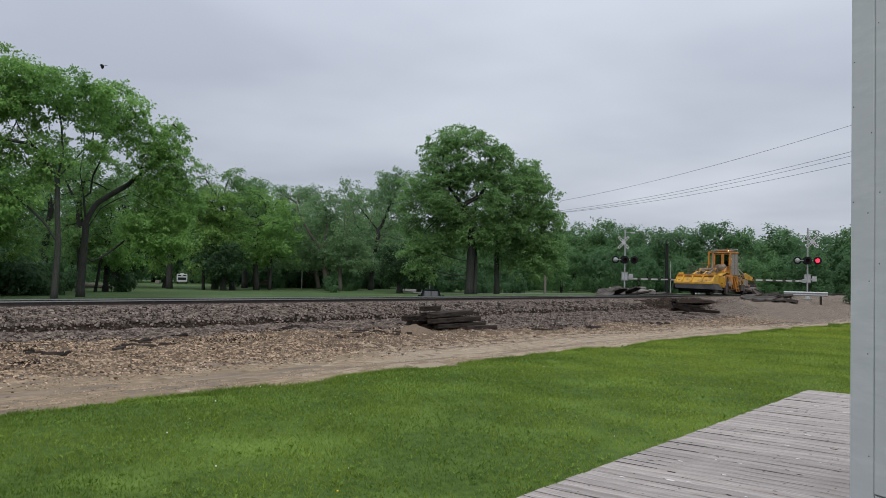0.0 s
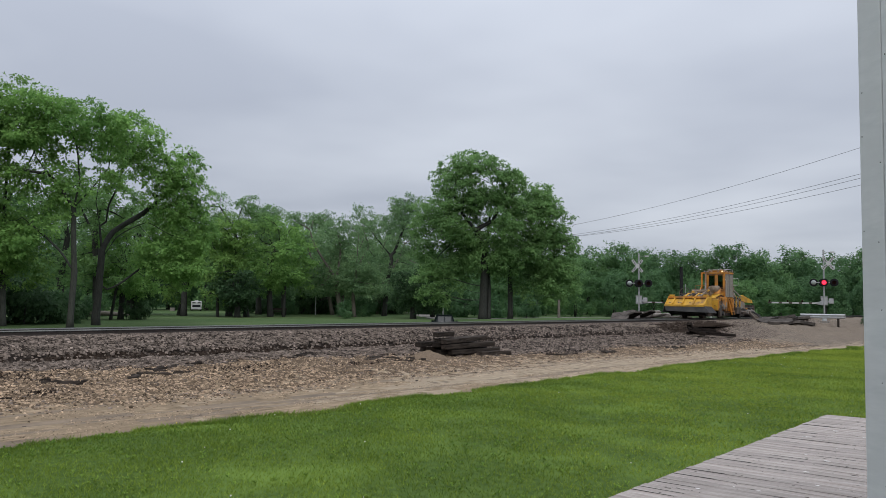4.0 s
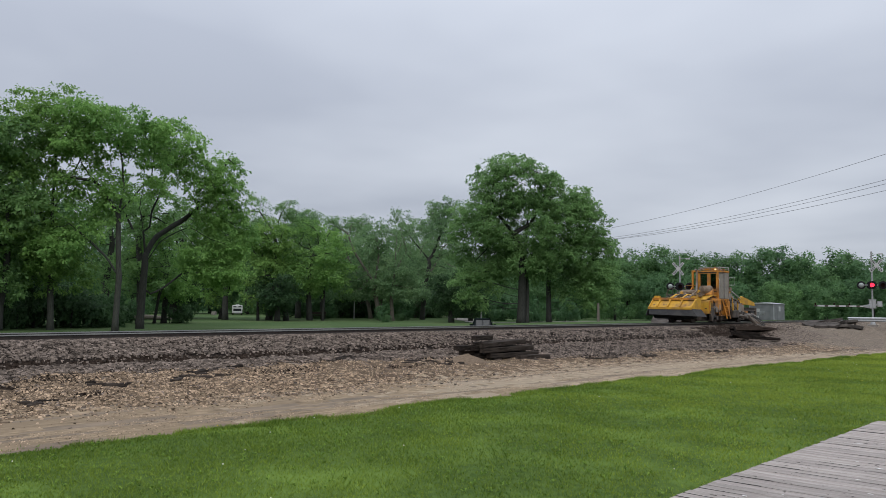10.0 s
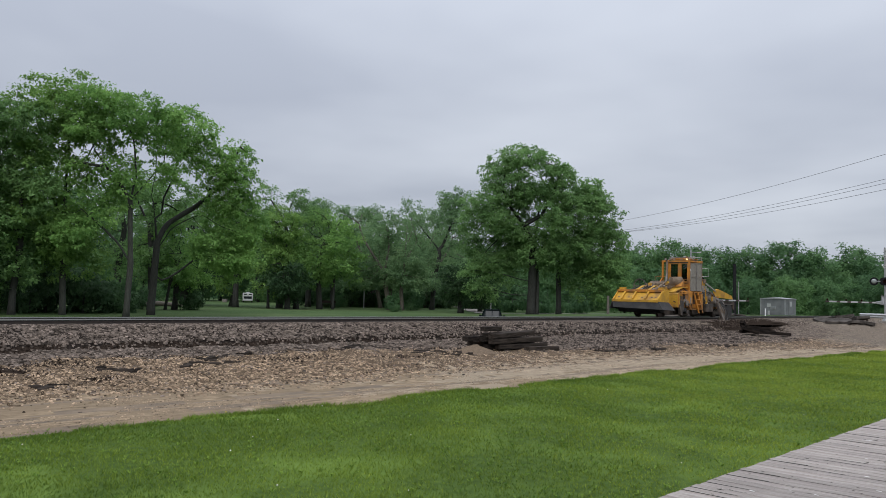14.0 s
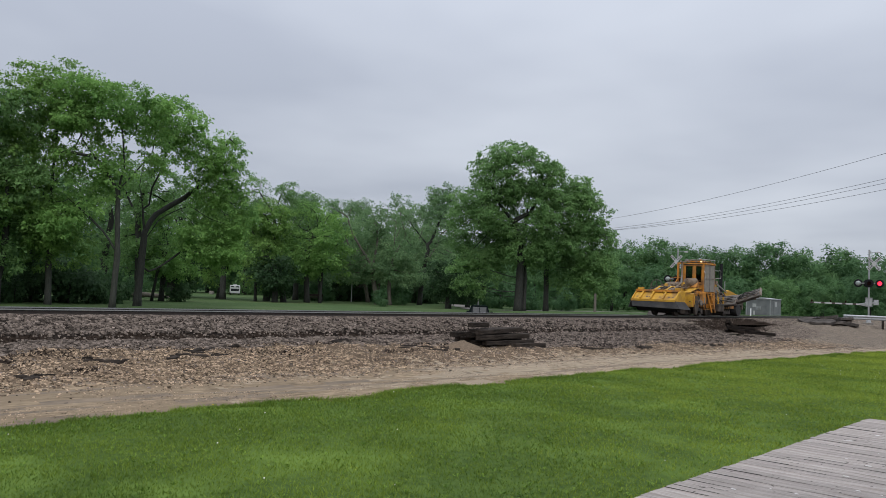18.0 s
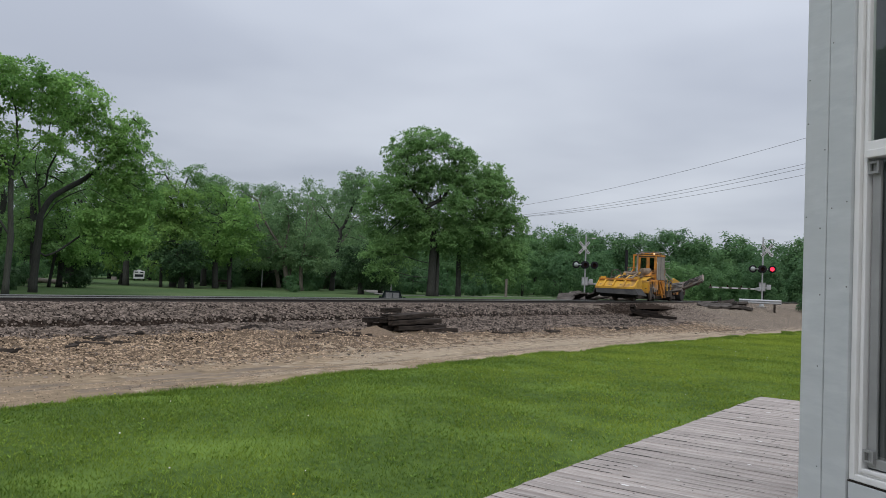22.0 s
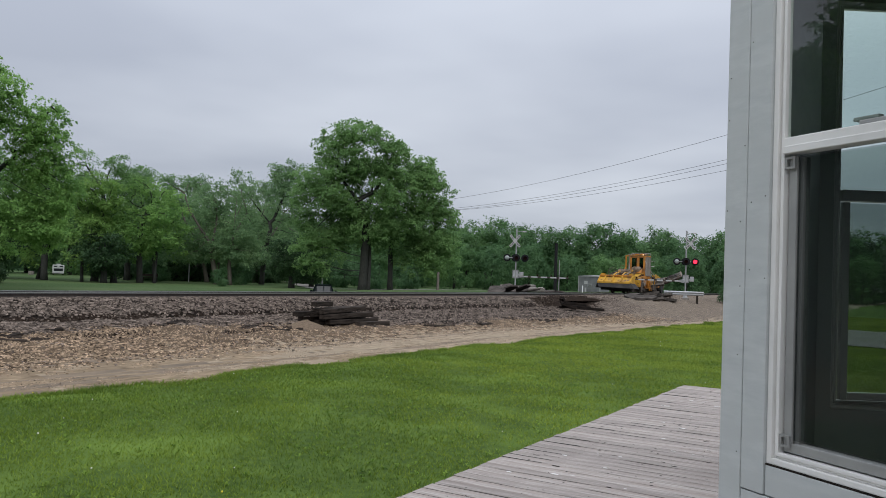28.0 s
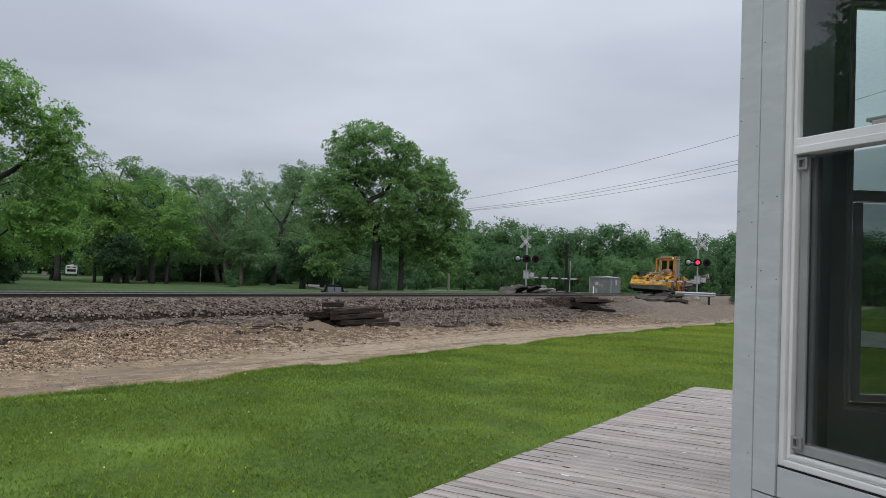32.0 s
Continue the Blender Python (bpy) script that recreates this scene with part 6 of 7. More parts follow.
# ---- overhead wires from the lone trees towards the station ----
def wire(name, a, b, sag, r=0.014):
    a, b = Vector(a), Vector(b)
    pts = []
    for i in range(25):
        t = i / 24
        p = a.lerp(b, t)
        pts.append((p.x, p.y, p.z - sag * 4 * t * (1 - t)))
    o = part(name, Geo().tube(pts, r, 5), M_BLACK)
    tagged(o, "thin black overhead wire", "wire", "overhead wires")


for za, zb in ((11.6, 17.2), (10.4, 14.7), (10.2, 14.3), (10.15, 13.5)):
    wire("overhead_wire", (-52, 84.2, za), (2.0, 60.0, zb), 1.0)


# ---- the ballast machine on the track ----
M_YEL = material("worn_yellow_paint", (0.40, 0.215, 0.022), (0.56, 0.32, 0.04), 3.5, 0.6, c3=(0.27, 0.15, 0.045), scale3=1.6, spec=0.25, bump=0.05, bump_scale=30)
M_ORANGE = material("worn_orange_paint", (0.38, 0.15, 0.022), (0.52, 0.225, 0.04), 3.5, 0.6, c3=(0.22, 0.115, 0.05), scale3=1.5, spec=0.25)
M_RUBBER = material("black_rubber", (0.012, 0.012, 0.012), (0.026, 0.025, 0.025), 5.0, 0.85, c3=(0.036, 0.033, 0.031), scale3=1.5)
M_GREASE = material("oily_dark_steel", (0.02, 0.018, 0.016), (0.075, 0.06, 0.05), 6.0, 0.6, metal=0.2, c3=(0.13, 0.10, 0.08), scale3=2)
M_STEELGREY = material("scuffed_grey_steel", (0.15, 0.138, 0.125), (0.30, 0.28, 0.26), 5.0, 0.55, metal=0.3, c3=(0.22, 0.15, 0.10), scale3=2)
M_DUSTY = material("dusty_brown_steel", (0.13, 0.098, 0.07), (0.26, 0.205, 0.155), 6.0, 0.8, c3=(0.09, 0.06, 0.04), scale3=3, spec=0.15)
M_WING = material("scraped_dark_steel", (0.11, 0.104, 0.096), (0.27, 0.255, 0.238), 4.0, 0.7, c3=(0.10, 0.085, 0.07), scale3=2, spec=0.2)
M_CABGLASS = clear_glass("dark_cab_glass", (0.38, 0.40, 0.39))
M_MESHPANE = material("dusty_mesh_pane", (0.16, 0.145, 0.12), (0.25, 0.225, 0.19), 9.0, 0.6)
M_CHROME = material("dull_chrome", (0.42, 0.40, 0.38), (0.55, 0.54, 0.52), 6.0, 0.3, metal=0.8)
M_BEACON = glowing("amber_work_light", (1.0, 0.75, 0.4), 0.7)

MACHINE = thing("ballast_regulator", "yellow and orange track maintenance machine with a broom box", "rail machine")


def mp(name, geo, mat, parent=None, label="", bevel=0.0, smooth=False):
    return part(name, geo, mat, parent or MACHINE, label, bevel, smooth)


def engine_clutter():
    """Frames, pipes, tanks and hoses that crowd the machine's side between the broom box and the cab."""
    r = random.Random(33)
    for y in (0.95, 1.42, 2.0):
        mp("frame_upright", Geo().box((1.42, y, 1.12), (0.12, 0.13, 1.0)), M_ORANGE, None, bevel=0.01)
    mp("frame_rail", Geo().box((1.42, 1.45, 1.60), (0.13, 1.3, 0.10)), M_ORANGE, None, bevel=0.01)
    mp("frame_rail", Geo().box((1.42, 1.45, 0.72), (0.13, 1.6, 0.12)), M_ORANGE, None, bevel=0.01)
    mp("frame_brace", Geo().tube([(1.44, 0.6, 1.5), (1.46, 1.4, 0.8)], 0.05, 8), M_YEL)
    mp("frame_brace", Geo().tube([(1.44, 1.45, 0.8), (1.46, 2.0, 1.55)], 0.045, 8), M_ORANGE)
    mp("hood_panel", Geo().prism([(0.3, 1.56), (1.3, 1.86), (2.0, 1.9), (2.0, 1.84), (1.3, 1.80), (0.3, 1.50)], 0.35, 1.3, "x"), M_YEL, None, "sloped yellow hood panel", 0.01)
    mp("hood_panel", Geo().prism([(1.2, 1.9), (1.6, 2.3), (1.66, 2.3), (1.66, 1.9)], 0.4, 1.25, "x"), M_ORANGE, None, bevel=0.01)
    for k in range(7):
        y, z = r.uniform(0.75, 1.95), r.uniform(0.75, 1.5)
        mp("engine_unit", Geo().tube([(1.02, y, z), (1.30, y + r.uniform(-0.05, 0.05), z)], r.uniform(0.07, 0.15), 10), r.choice((M_STEELGREY, M_GREASE, M_DUSTY, M_ORANGE)), None, bevel=0.01)
    for k in range(10):
        y, z = r.uniform(0.6, 2.0), r.uniform(1.5, 1.85)
        mp("hose", Geo().tube([(1.2, y, z), (1.42, y + 0.1, z - 0.15), (1.46, y + r.uniform(-0.2, 0.2), z - 0.5), (1.2, y + r.uniform(-0.2, 0.3), z - 0.8)], r.uniform(0.018, 0.032), 6), M_RUBBER)
    for k in range(8):
        x = r.uniform(-1.2, 0.9)
        mp("hydraulic_pipe", Geo().tube([(x, -0.85, 1.62), (x + r.uniform(-0.1, 0.1), -0.2, 1.78 + r.uniform(0, 0.12)), (x + r.uniform(-0.25, 0.25), 0.55, 1.80 + r.uniform(0, 0.1)), (x + r.uniform(-0.3, 0.3), 1.15, 1.95)], r.uniform(0.02, 0.035), 6), r.choice((M_DUSTY, M_RUBBER, M_STEELGREY, M_DUSTY)))
    for x, y in ((-0.9, 0.75), (-0.3, 0.9), (0.75, 0.6)):
        mp("valve_block", Geo().box((x, y, 1.86), (0.26, 0.3, 0.24)).box((x + 0.05, y - 0.04, 2.02), (0.12, 0.14, 0.12)), M_DUSTY, None, bevel=0.015)
    mp("lift_ram", Geo().tube([(0.75, -1.0, 1.62), (0.7, -0.2, 1.95)], 0.06, 10).tube([(0.7, -0.2, 1.95), (0.66, 0.5, 2.2)], 0.035, 8), M_DUSTY, None, "dusty lift ram")
    mp("lift_tower", Geo().prism([(0.35, 1.6), (0.85, 1.6), (0.7, 2.2), (0.55, 2.2)], 0.58, 0.74, "x"), M_YEL, None, bevel=0.015)
    mp("lift_tower", Geo().prism([(0.35, 1.6), (0.85, 1.6), (0.7, 2.1), (0.55, 2.1)], -0.62, -0.46, "x"), M_YEL, None, bevel=0.015)
    # free-standing guard frame before the cab
    mp("guard_post", Geo().box((-0.42, 2.02, 2.62), (0.12, 0.12, 1.9)).box((-0.25, 2.05, 3.52), (0.5, 0.14, 0.12)), M_ORANGE, None, "orange guard post", 0.012)
    mp("guard_brace", Geo().tube([(-0.42, 2.0, 2.5), (-0.42, 1.2, 1.8)], 0.04, 8), M_ORANGE)
    # roof rails, aerials and lamps
    mp("roof_rail", Geo().tube([(1.36, 2.1, 3.6), (1.38, 2.1, 3.78), (1.38, 3.7, 3.78), (1.36, 3.7, 3.6)], 0.02, 6), M_CHROME)
    mp("roof_rail", Geo().tube([(0.0, 2.06, 3.6), (0.0, 2.04, 3.75), (1.3, 2.04, 3.75), (1.3, 2.06, 3.6)], 0.018, 6), M_STEELGREY)
    for x, y, h in ((0.2, 3.3, 0.6), (1.1, 3.5, 0.45), (0.75, 2.3, 0.3)):
        mp("aerial", Geo().tube([(x, y, 3.55), (x, y, 3.6 + h)], [0.014, 0.006], 5), M_BLACK)
    mp("horn", Geo().tube([(0.2, 2.2, 3.72), (0.2, 1.95, 3.74)], [0.03, 0.08], 10), M_STEELGREY)
    # side strips, grab irons and steps along the near side
    for y in (3.9, 4.5, 5.3, 6.1):
        mp("frame_upright", Geo().box((1.3, y, 1.05), (0.09, 0.1, 0.6)), r.choice((M_ORANGE, M_YEL, M_GREASE)), None, bevel=0.01)
    mp("grab_iron", Geo().tube([(1.42, 3.8, 1.0), (1.55, 3.85, 1.1), (1.55, 3.9, 1.7), (1.42, 3.95, 1.8)], 0.02, 6), M_YEL)
    mp("hydraulic_tank", Geo().tube([(0.9, 4.35, 1.62), (0.9, 4.35, 2.05)], 0.3, 14), M_STEELGREY, None, "blue-grey round hydraulic tank")
    mp("boom_post", Geo().prism([(5.05, 1.3), (5.45, 1.3), (5.5, 2.3), (5.2, 2.35)], 0.5, 0.72, "x"), M_YEL, None, "yellow rear boom post", 0.015)
    mp("boom_head", Geo().box((0.6, 5.35, 2.35), (0.4, 0.3, 0.26)), M_DUSTY, None, bevel=0.02)
    mp("boom_ram", Geo().tube([(0.85, 5.35, 2.2), (0.95, 6.5, 1.7)], 0.05, 8), M_CHROME)


def build_machine():
    # broom box across the front: sloped lid, side cheeks, rubber skirts
    lid = Geo().prism([(-1.64, 0.93), (-1.64, 0.88), (-1.05, 1.41), (-0.35, 1.52), (-0.35, 1.58), (-1.08, 1.47)], -1.78, 1.30, "x")
    broom = mp("broom_box", lid, M_YEL, None, "bright yellow sloped broom box lid", 0.012)
    mp("box_lip", Geo().box((-0.24, -1.67, 0.96), (3.12, 0.09, 0.14)), M_YEL, broom, bevel=0.01)
    for x in (-1.75, 1.27):
        mp("lid_rim", Geo().prism([(-1.66, 0.92), (-1.08, 1.46), (-1.08, 1.58), (-1.70, 1.02)], x - 0.035, x + 0.035, "x"), M_YEL, broom, bevel=0.008)
    mp("box_tube", Geo().box((-0.25, -1.06, 1.58), (3.0, 0.2, 0.15)), M_ORANGE, broom, bevel=0.015)
    for x in (-1.2, -0.45, 0.4):
        mp("lid_brace", Geo().prism([(-1.58, 1.04), (-1.10, 1.50), (-1.10, 1.60), (-1.60, 1.12)], x - 0.05, x + 0.05, "x"), M_YEL, broom, bevel=0.008)
    for x in (-1.78, 1.30):
        mp("side_cheek", Geo().prism([(-1.66, 0.90), (-0.35, 0.86), (-0.35, 1.64), (-1.08, 1.54), (-1.66, 0.98)], x - 0.015, x + 0.015, "x"), M_YEL, broom, bevel=0.005)
        e = x + (0.46 if x > 0 else -0.06)
        mp("side_skirt", Geo().add([(x, -1.66, 0.95), (x, -0.38, 0.92), (e, -0.42, 0.42), (e, -1.86, 0.47), (x - 0.04, -1.66, 0.95), (x - 0.04, -0.38, 0.92), (e - 0.04, -0.42, 0.42), (e - 0.04, -1.86, 0.47)], [(0, 1, 2, 3), (7, 6, 5, 4), (0, 4, 5, 1), (1, 5, 6, 2), (2, 6, 7, 3), (3, 7, 4, 0)]), M_RUBBER, broom, "dusty black rubber skirt")
    mp("front_skirt", Geo().add([(-1.78, -1.67, 0.96), (1.30, -1.67, 0.96), (1.76, -1.88, 0.47), (-1.60, -1.88, 0.55), (-1.78, -1.63, 0.96), (1.30, -1.63, 0.96), (1.76, -1.84, 0.47), (-1.60, -1.84, 0.55)], [(0, 1, 2, 3), (7, 6, 5, 4), (0, 4, 5, 1), (1, 5, 6, 2), (2, 6, 7, 3), (3, 7, 4, 0)]), M_RUBBER, broom, "dusty black rubber skirt")
    for x in (-1.55, 1.1):
        mp("corner_bracket", Geo().box((x, -0.85, 1.68), (0.32, 0.32, 0.2)), M_YEL, broom, bevel=0.02)
    for x in (-1.5, -0.8, -0.62, 0.1, 0.75, 1.0):
        mp("lid_slot", Geo().box((0, 0, 0), (0.14, 0.12, 0.012), pose(x, -1.36, 1.192, 42, 0, 0)), M_GREASE, broom)
    # lift arms and hoses over the box
    for x in (-0.55, 0.25):
        mp("lift_arm", Geo().tube([(x, -1.2, 1.5), (x + 0.1, -0.4, 1.84), (x + 0.15, 0.8, 1.82)], [0.07, 0.08, 0.09], 8), M_YEL, None, bevel=0)
        mp("hydraulic_cylinder", Geo().tube([(x + 0.25, -0.95, 1.66), (x + 0.28, 0.7, 1.95)], 0.04, 10), M_STEELGREY)
    for k in range(5):
        mp("hose", Geo().tube([(-0.4 + 0.2 * k, -0.95, 1.62), (-0.3 + 0.18 * k, -0.4, 1.85 + 0.05 * (k % 2)), (-0.2 + 0.15 * k, 0.5, 1.72), (-0.1 + 0.1 * k, 1.0, 1.85)], 0.025, 6), M_RUBBER)
    mp("fan_guard", Geo().tube([(-1.05 + 0.42 * math.cos(k * math.pi / 10), 0.28, 1.9 + 0.42 * math.sin(k * math.pi / 10)) for k in range(21)], 0.03, 6).tube([(-1.47, 0.28, 1.9), (-0.63, 0.28, 1.9)], 0.02, 6).tube([(-1.05, 0.28, 1.48), (-1.05, 0.28, 2.32)], 0.02, 6), M_GREASE, None, "dark round fan guard")
    # chassis
    for x in (-1.05, 1.05):
        mp("side_beam", Geo().box((x, 3.6, 0.70), (0.16, 7.6, 0.28)), M_ORANGE, None, bevel=0.01)
    mp("belly", Geo().box((0, 3.4, 0.60), (1.7, 6.4, 0.34)), M_GREASE, None, bevel=0.02)
    for y, L in ((1.35, 0.7), (2.4, 0.9), (3.75, 1.1), (6.5, 1.2)):
        mp("underbody_unit", Geo().box((0.55, y, 0.36), (0.9, L, 0.36)), M_GREASE, None, bevel=0.03)
    mp("belly", Geo().box((0, 1.2, 0.34), (2.0, 3.0, 0.36)), M_GREASE, None, bevel=0.03)
    mp("broom_core", Geo().disc((-0.2, -1.0, 0.62), 0.36, 2.8, "x", 16), M_RUBBER, None, "black rotary broom")
    for k in range(5):
        mp("bonnet_louvre", Geo().box((1.555, 0.55 + 0.16 * k, 1.12), (0.012, 0.07, 0.42)), M_GREASE)
    mp("cheek_rib", Geo().box((1.57, 0.32, 1.05), (0.04, 0.08, 0.8)), M_ORANGE, None, bevel=0.01)
    mp("cheek_rail", Geo().box((1.57, 1.0, 1.48), (0.05, 1.3, 0.06)), M_ORANGE, None, bevel=0.01)
    mp("access_plate", Geo().box((1.56, 1.45, 0.9), (0.03, 0.35, 0.3)), M_STEELGREY, None, bevel=0.008)
    mp("filter_canister", Geo().tube([(1.45, 1.95, 0.8), (1.45, 1.95, 1.25)], 0.11, 10), M_STEELGREY)
    mp("step_plate", Geo().box((1.45, 2.2, 0.5), (0.3, 0.7, 0.04)), M_ORANGE, None, bevel=0.008)
    mp("bonnet", Geo().prism([(0.30, 0.85), (0.30, 1.55), (0.75, 1.72), (2.05, 1.78), (2.05, 0.85)], -1.35, 0.45, "x"), M_YEL, None, "yellow engine bonnet", 0.03)
    mp("bonnet_cheek", Geo().prism([(0.25, 0.62), (0.25, 1.45), (0.55, 1.52), (0.62, 0.62)], 0.95, 1.55, "x"), M_YEL, None, bevel=0.02)
    mp("engine_bay", Geo().box((0.75, 1.3, 1.05), (0.6, 1.3, 0.9)), M_GREASE, None, "dark oily engine bay", 0.02)
    engine_clutter()
    mp("fuel_tank", Geo().box((1.25, 1.75, 1.22), (0.55, 0.9, 0.75)), M_ORANGE, None, "orange side tank", 0.03)
    mp("plough_blade", Geo().prism([(0.55, 0.15), (0.75, 0.15), (0.95, 0.62), (0.9, 1.0), (0.65, 1.05), (0.45, 0.6)], 1.45, 1.62, "x"), M_GREASE, None, "worn dark side plough blade", 0.02)
    mp("plough_arm", Geo().tube([(1.5, 0.9, 0.9), (1.5, 1.3, 1.1), (1.45, 2.0, 0.8)], 0.07, 8), M_STEELGREY)
    # engine top: air cleaners, silencer, exhaust
    mp("silencer", Geo().tube([(-0.95, 1.35, 2.02), (-0.9, 1.35, 2.02), (0.05, 1.4, 2.02), (0.1, 1.4, 2.02)], [0.10, 0.19, 0.19, 0.10], 14), M_DUSTY, None, "heat-stained silencer")
    mp("air_cleaner", Geo().tube([(0.62, 1.05, 2.2), (0.64, 1.1, 2.2), (0.95, 1.75, 2.24), (0.98, 1.8, 2.24)], [0.14, 0.29, 0.29, 0.14], 14), M_DUSTY, None, "dusty brown air cleaner drum")
    mp("air_cleaner", Geo().tube([(0.3, 0.75, 1.75), (0.3, 0.75, 2.1), (0.3, 0.75, 2.2)], [0.17, 0.17, 0.08], 12), M_DUSTY)
    mp("exhaust_stack", Geo().tube([(0.0, 1.65, 2.0), (-0.02, 1.78, 2.7), (-0.02, 1.78, 3.45), (-0.02, 1.72, 3.58), (-0.02, 1.57, 3.63)], [0.07, 0.07, 0.065, 0.065, 0.06], 10), M_STEELGREY, None, "dull grey exhaust stack")
    mp("radiator", Geo().box((-0.6, 1.85, 2.0), (0.9, 0.25, 0.55)), M_GREASE, None, bevel=0.02)
    # cab
    x0, x1, y0, y1, z0, z1 = -0.08, 1.38, 2.05, 3.75, 1.55, 3.50
    cab = mp("cab", Geo().box(((x0 + x1) / 2, (y0 + y1) / 2, z0 + 0.03), (x1 - x0, y1 - y0, 0.10)), M_ORANGE, None, "orange operator cab", 0.02)
    for x in (x0 + 0.05, x1 - 0.05, (x0 + x1) / 2 + 0.05):
        for y in (y0 + 0.05, y1 - 0.05):
            mp("cab_post", Geo().box((x, y, (z0 + z1) / 2), (0.10, 0.10, z1 - z0 - 0.1)), M_ORANGE, cab, bevel=0.012)
    mp("cab_roof", Geo().prism([(y0 - 0.05, z1 - 0.05), (y0 - 0.04, z1 + 0.05), (y1 + 0.04, z1 + 0.08), (y1 + 0.04, z1 - 0.05)], x0 - 0.02, x1 + 0.02, "x"), M_ORANGE, cab, bevel=0.02)
    mp("front_panel", Geo().box(((x0 + x1) / 2, y0 + 0.05, z0 + 0.30), (x1 - x0 - 0.2, 0.05, 0.52)), M_ORANGE, cab, bevel=0.01)
    mp("rear_panel", Geo().box(((x0 + x1) / 2, y1 - 0.05, z0 + 0.6), (x1 - x0 - 0.2, 0.05, 1.1)), M_ORANGE, cab, bevel=0.01)
    mp("far_panel", Geo().box((x0 + 0.04, (y0 + y1) / 2, z0 + 0.5), (0.05, y1 - y0 - 0.2, 0.9)), M_ORANGE, cab, bevel=0.01)
    xm = (x0 + x1) / 2 + 0.05
    for xa, xb in ((x0 + 0.1, xm - 0.05), (xm + 0.05, x1 - 0.1)):
        w = mp("front_window", Geo().box(((xa + xb) / 2, y0 + 0.06, z0 + 1.22), (xb - xa - 0.06, 0.012, 1.18)), M_CABGLASS, cab, "dark tinted cab window")
        fr = Geo()
        for cx_, sx_ in ((xa + 0.02, 0.04), (xb - 0.02, 0.04)):
            fr.box((cx_ + math.copysign(0.015, (xa + xb) / 2 - cx_), y0 + 0.045, z0 + 1.22), (sx_ + 0.03, 0.06, 1.28))
        for cz_ in (z0 + 0.60, z0 + 1.84):
            fr.box(((xa + xb) / 2, y0 + 0.045, cz_ + (0.06 if cz_ < z0 + 1 else 0.0)), (xb - xa - 0.14, 0.06, 0.12))
        mp("window_frame", fr, M_ORANGE, w, bevel=0.008)
    for ya, yb in ((y0 + 0.1, y0 + 0.86), (y0 + 0.92, y1 - 0.1)):
        d = mp("side_door", Geo().box((x1 - 0.01, (ya + yb) / 2, z0 + 0.98), (0.03, yb - ya - 0.06, 1.66)), M_MESHPANE, cab, "dusty grey door pane")
        fr = Geo()
        for cy_ in (ya + 0.02, yb - 0.02):
            fr.box((x1 + 0.01, cy_, z0 + 0.98), (0.04, 0.045, 1.76))
        for cz_ in (z0 + 0.13, z0 + 0.98, z0 + 1.84):
            fr.box((x1 + 0.01, (ya + yb) / 2, cz_), (0.04, yb - ya - 0.08, 0.045))
        mp("door_frame", fr, M_STEELGREY, d)
    mp("seat", Geo().box((0.55, 3.0, 2.15), (0.5, 0.5, 0.14)).box((0.55, 3.25, 2.5), (0.5, 0.12, 0.7)), M_RUBBER, cab, "black operator seat", 0.03)
    for x in (0.0, 0.35, 0.85, 1.2):
        mp("work_light", Geo().box((x, y0 - 0.02, z1 + 0.12), (0.10, 0.08, 0.09)), M_BEACON if x > 1.0 else M_STEELGREY, cab, "lit work light" if x > 1.0 else "", 0.01)
    mp("roof_rack", Geo().box((0.55, 2.9, z1 + 0.16), (1.3, 1.2, 0.08)), M_ORANGE, cab, bevel=0.01)
    mp("beacon", Geo().tube([(0.9, 2.6, z1 + 0.1), (0.9, 2.6, z1 + 0.28), (0.9, 2.6, z1 + 0.33)], [0.06, 0.06, 0.02], 10), M_ORANGE, cab)
    mp("mirror_arm", Geo().tube([(x1, y1, 3.1), (x1 + 0.35, y1 + 0.12, 3.1), (x1 + 0.35, y1 + 0.12, 2.6), (x1, y1, 2.6)], 0.018, 6), M_CHROME, cab)
    mp("grab_rail", Geo().tube([(x1 + 0.05, y0 - 0.02, 1.7), (x1 + 0.12, y0 - 0.05, 1.8), (x1 + 0.12, y0 - 0.05, 2.9), (x1 + 0.04, y0, 3.0)], 0.018, 6), M_CHROME, cab)
    mp("front_handrail", Geo().tube([(-0.9, 1.9, 1.8), (-0.9, 1.9, 2.55), (0.1, 1.9, 2.55)], 0.02, 6), M_ORANGE)
    mp("front_handrail", Geo().tube([(1.0, 1.9, 1.7), (1.0, 1.9, 2.35), (1.4, 1.95, 2.35), (1.4, 1.95, 1.6)], 0.02, 6), M_ORANGE)
    # under the cab: frame, ladder
    mp("cab_pedestal", Geo().box((0.45, 2.9, 1.18), (1.2, 1.5, 0.7)), M_GREASE, None, bevel=0.03)
    for ya in (2.0, 3.45):
        mp("pedestal_frame", Geo().prism([(ya, 0.55), (ya + 0.25, 0.55), (ya + 0.25, 1.5), (ya, 1.5)], 1.0, 1.45, "x"), M_ORANGE, None, bevel=0.02)
    lad = mp("ladder", Geo().tube([(1.42, 2.55, 1.6), (1.62, 2.85, 0.30)], 0.05, 6).tube([(1.42, 3.05, 1.6), (1.62, 3.35, 0.30)], 0.05, 6), M_ORANGE, None, "orange access ladder")
    for k in range(4):
        t = (k + 0.6) / 4.4
        mp("step", Geo().box((1.42 + 0.2 * t, 2.8 + 0.3 * t, 1.6 - 1.3 * t), (0.16, 0.52, 0.04)), M_ORANGE, lad)
    mp("tool_box", Geo().box((1.35, 4.35, 0.62), (0.5, 0.9, 0.5)), M_GREASE, None, bevel=0.02)
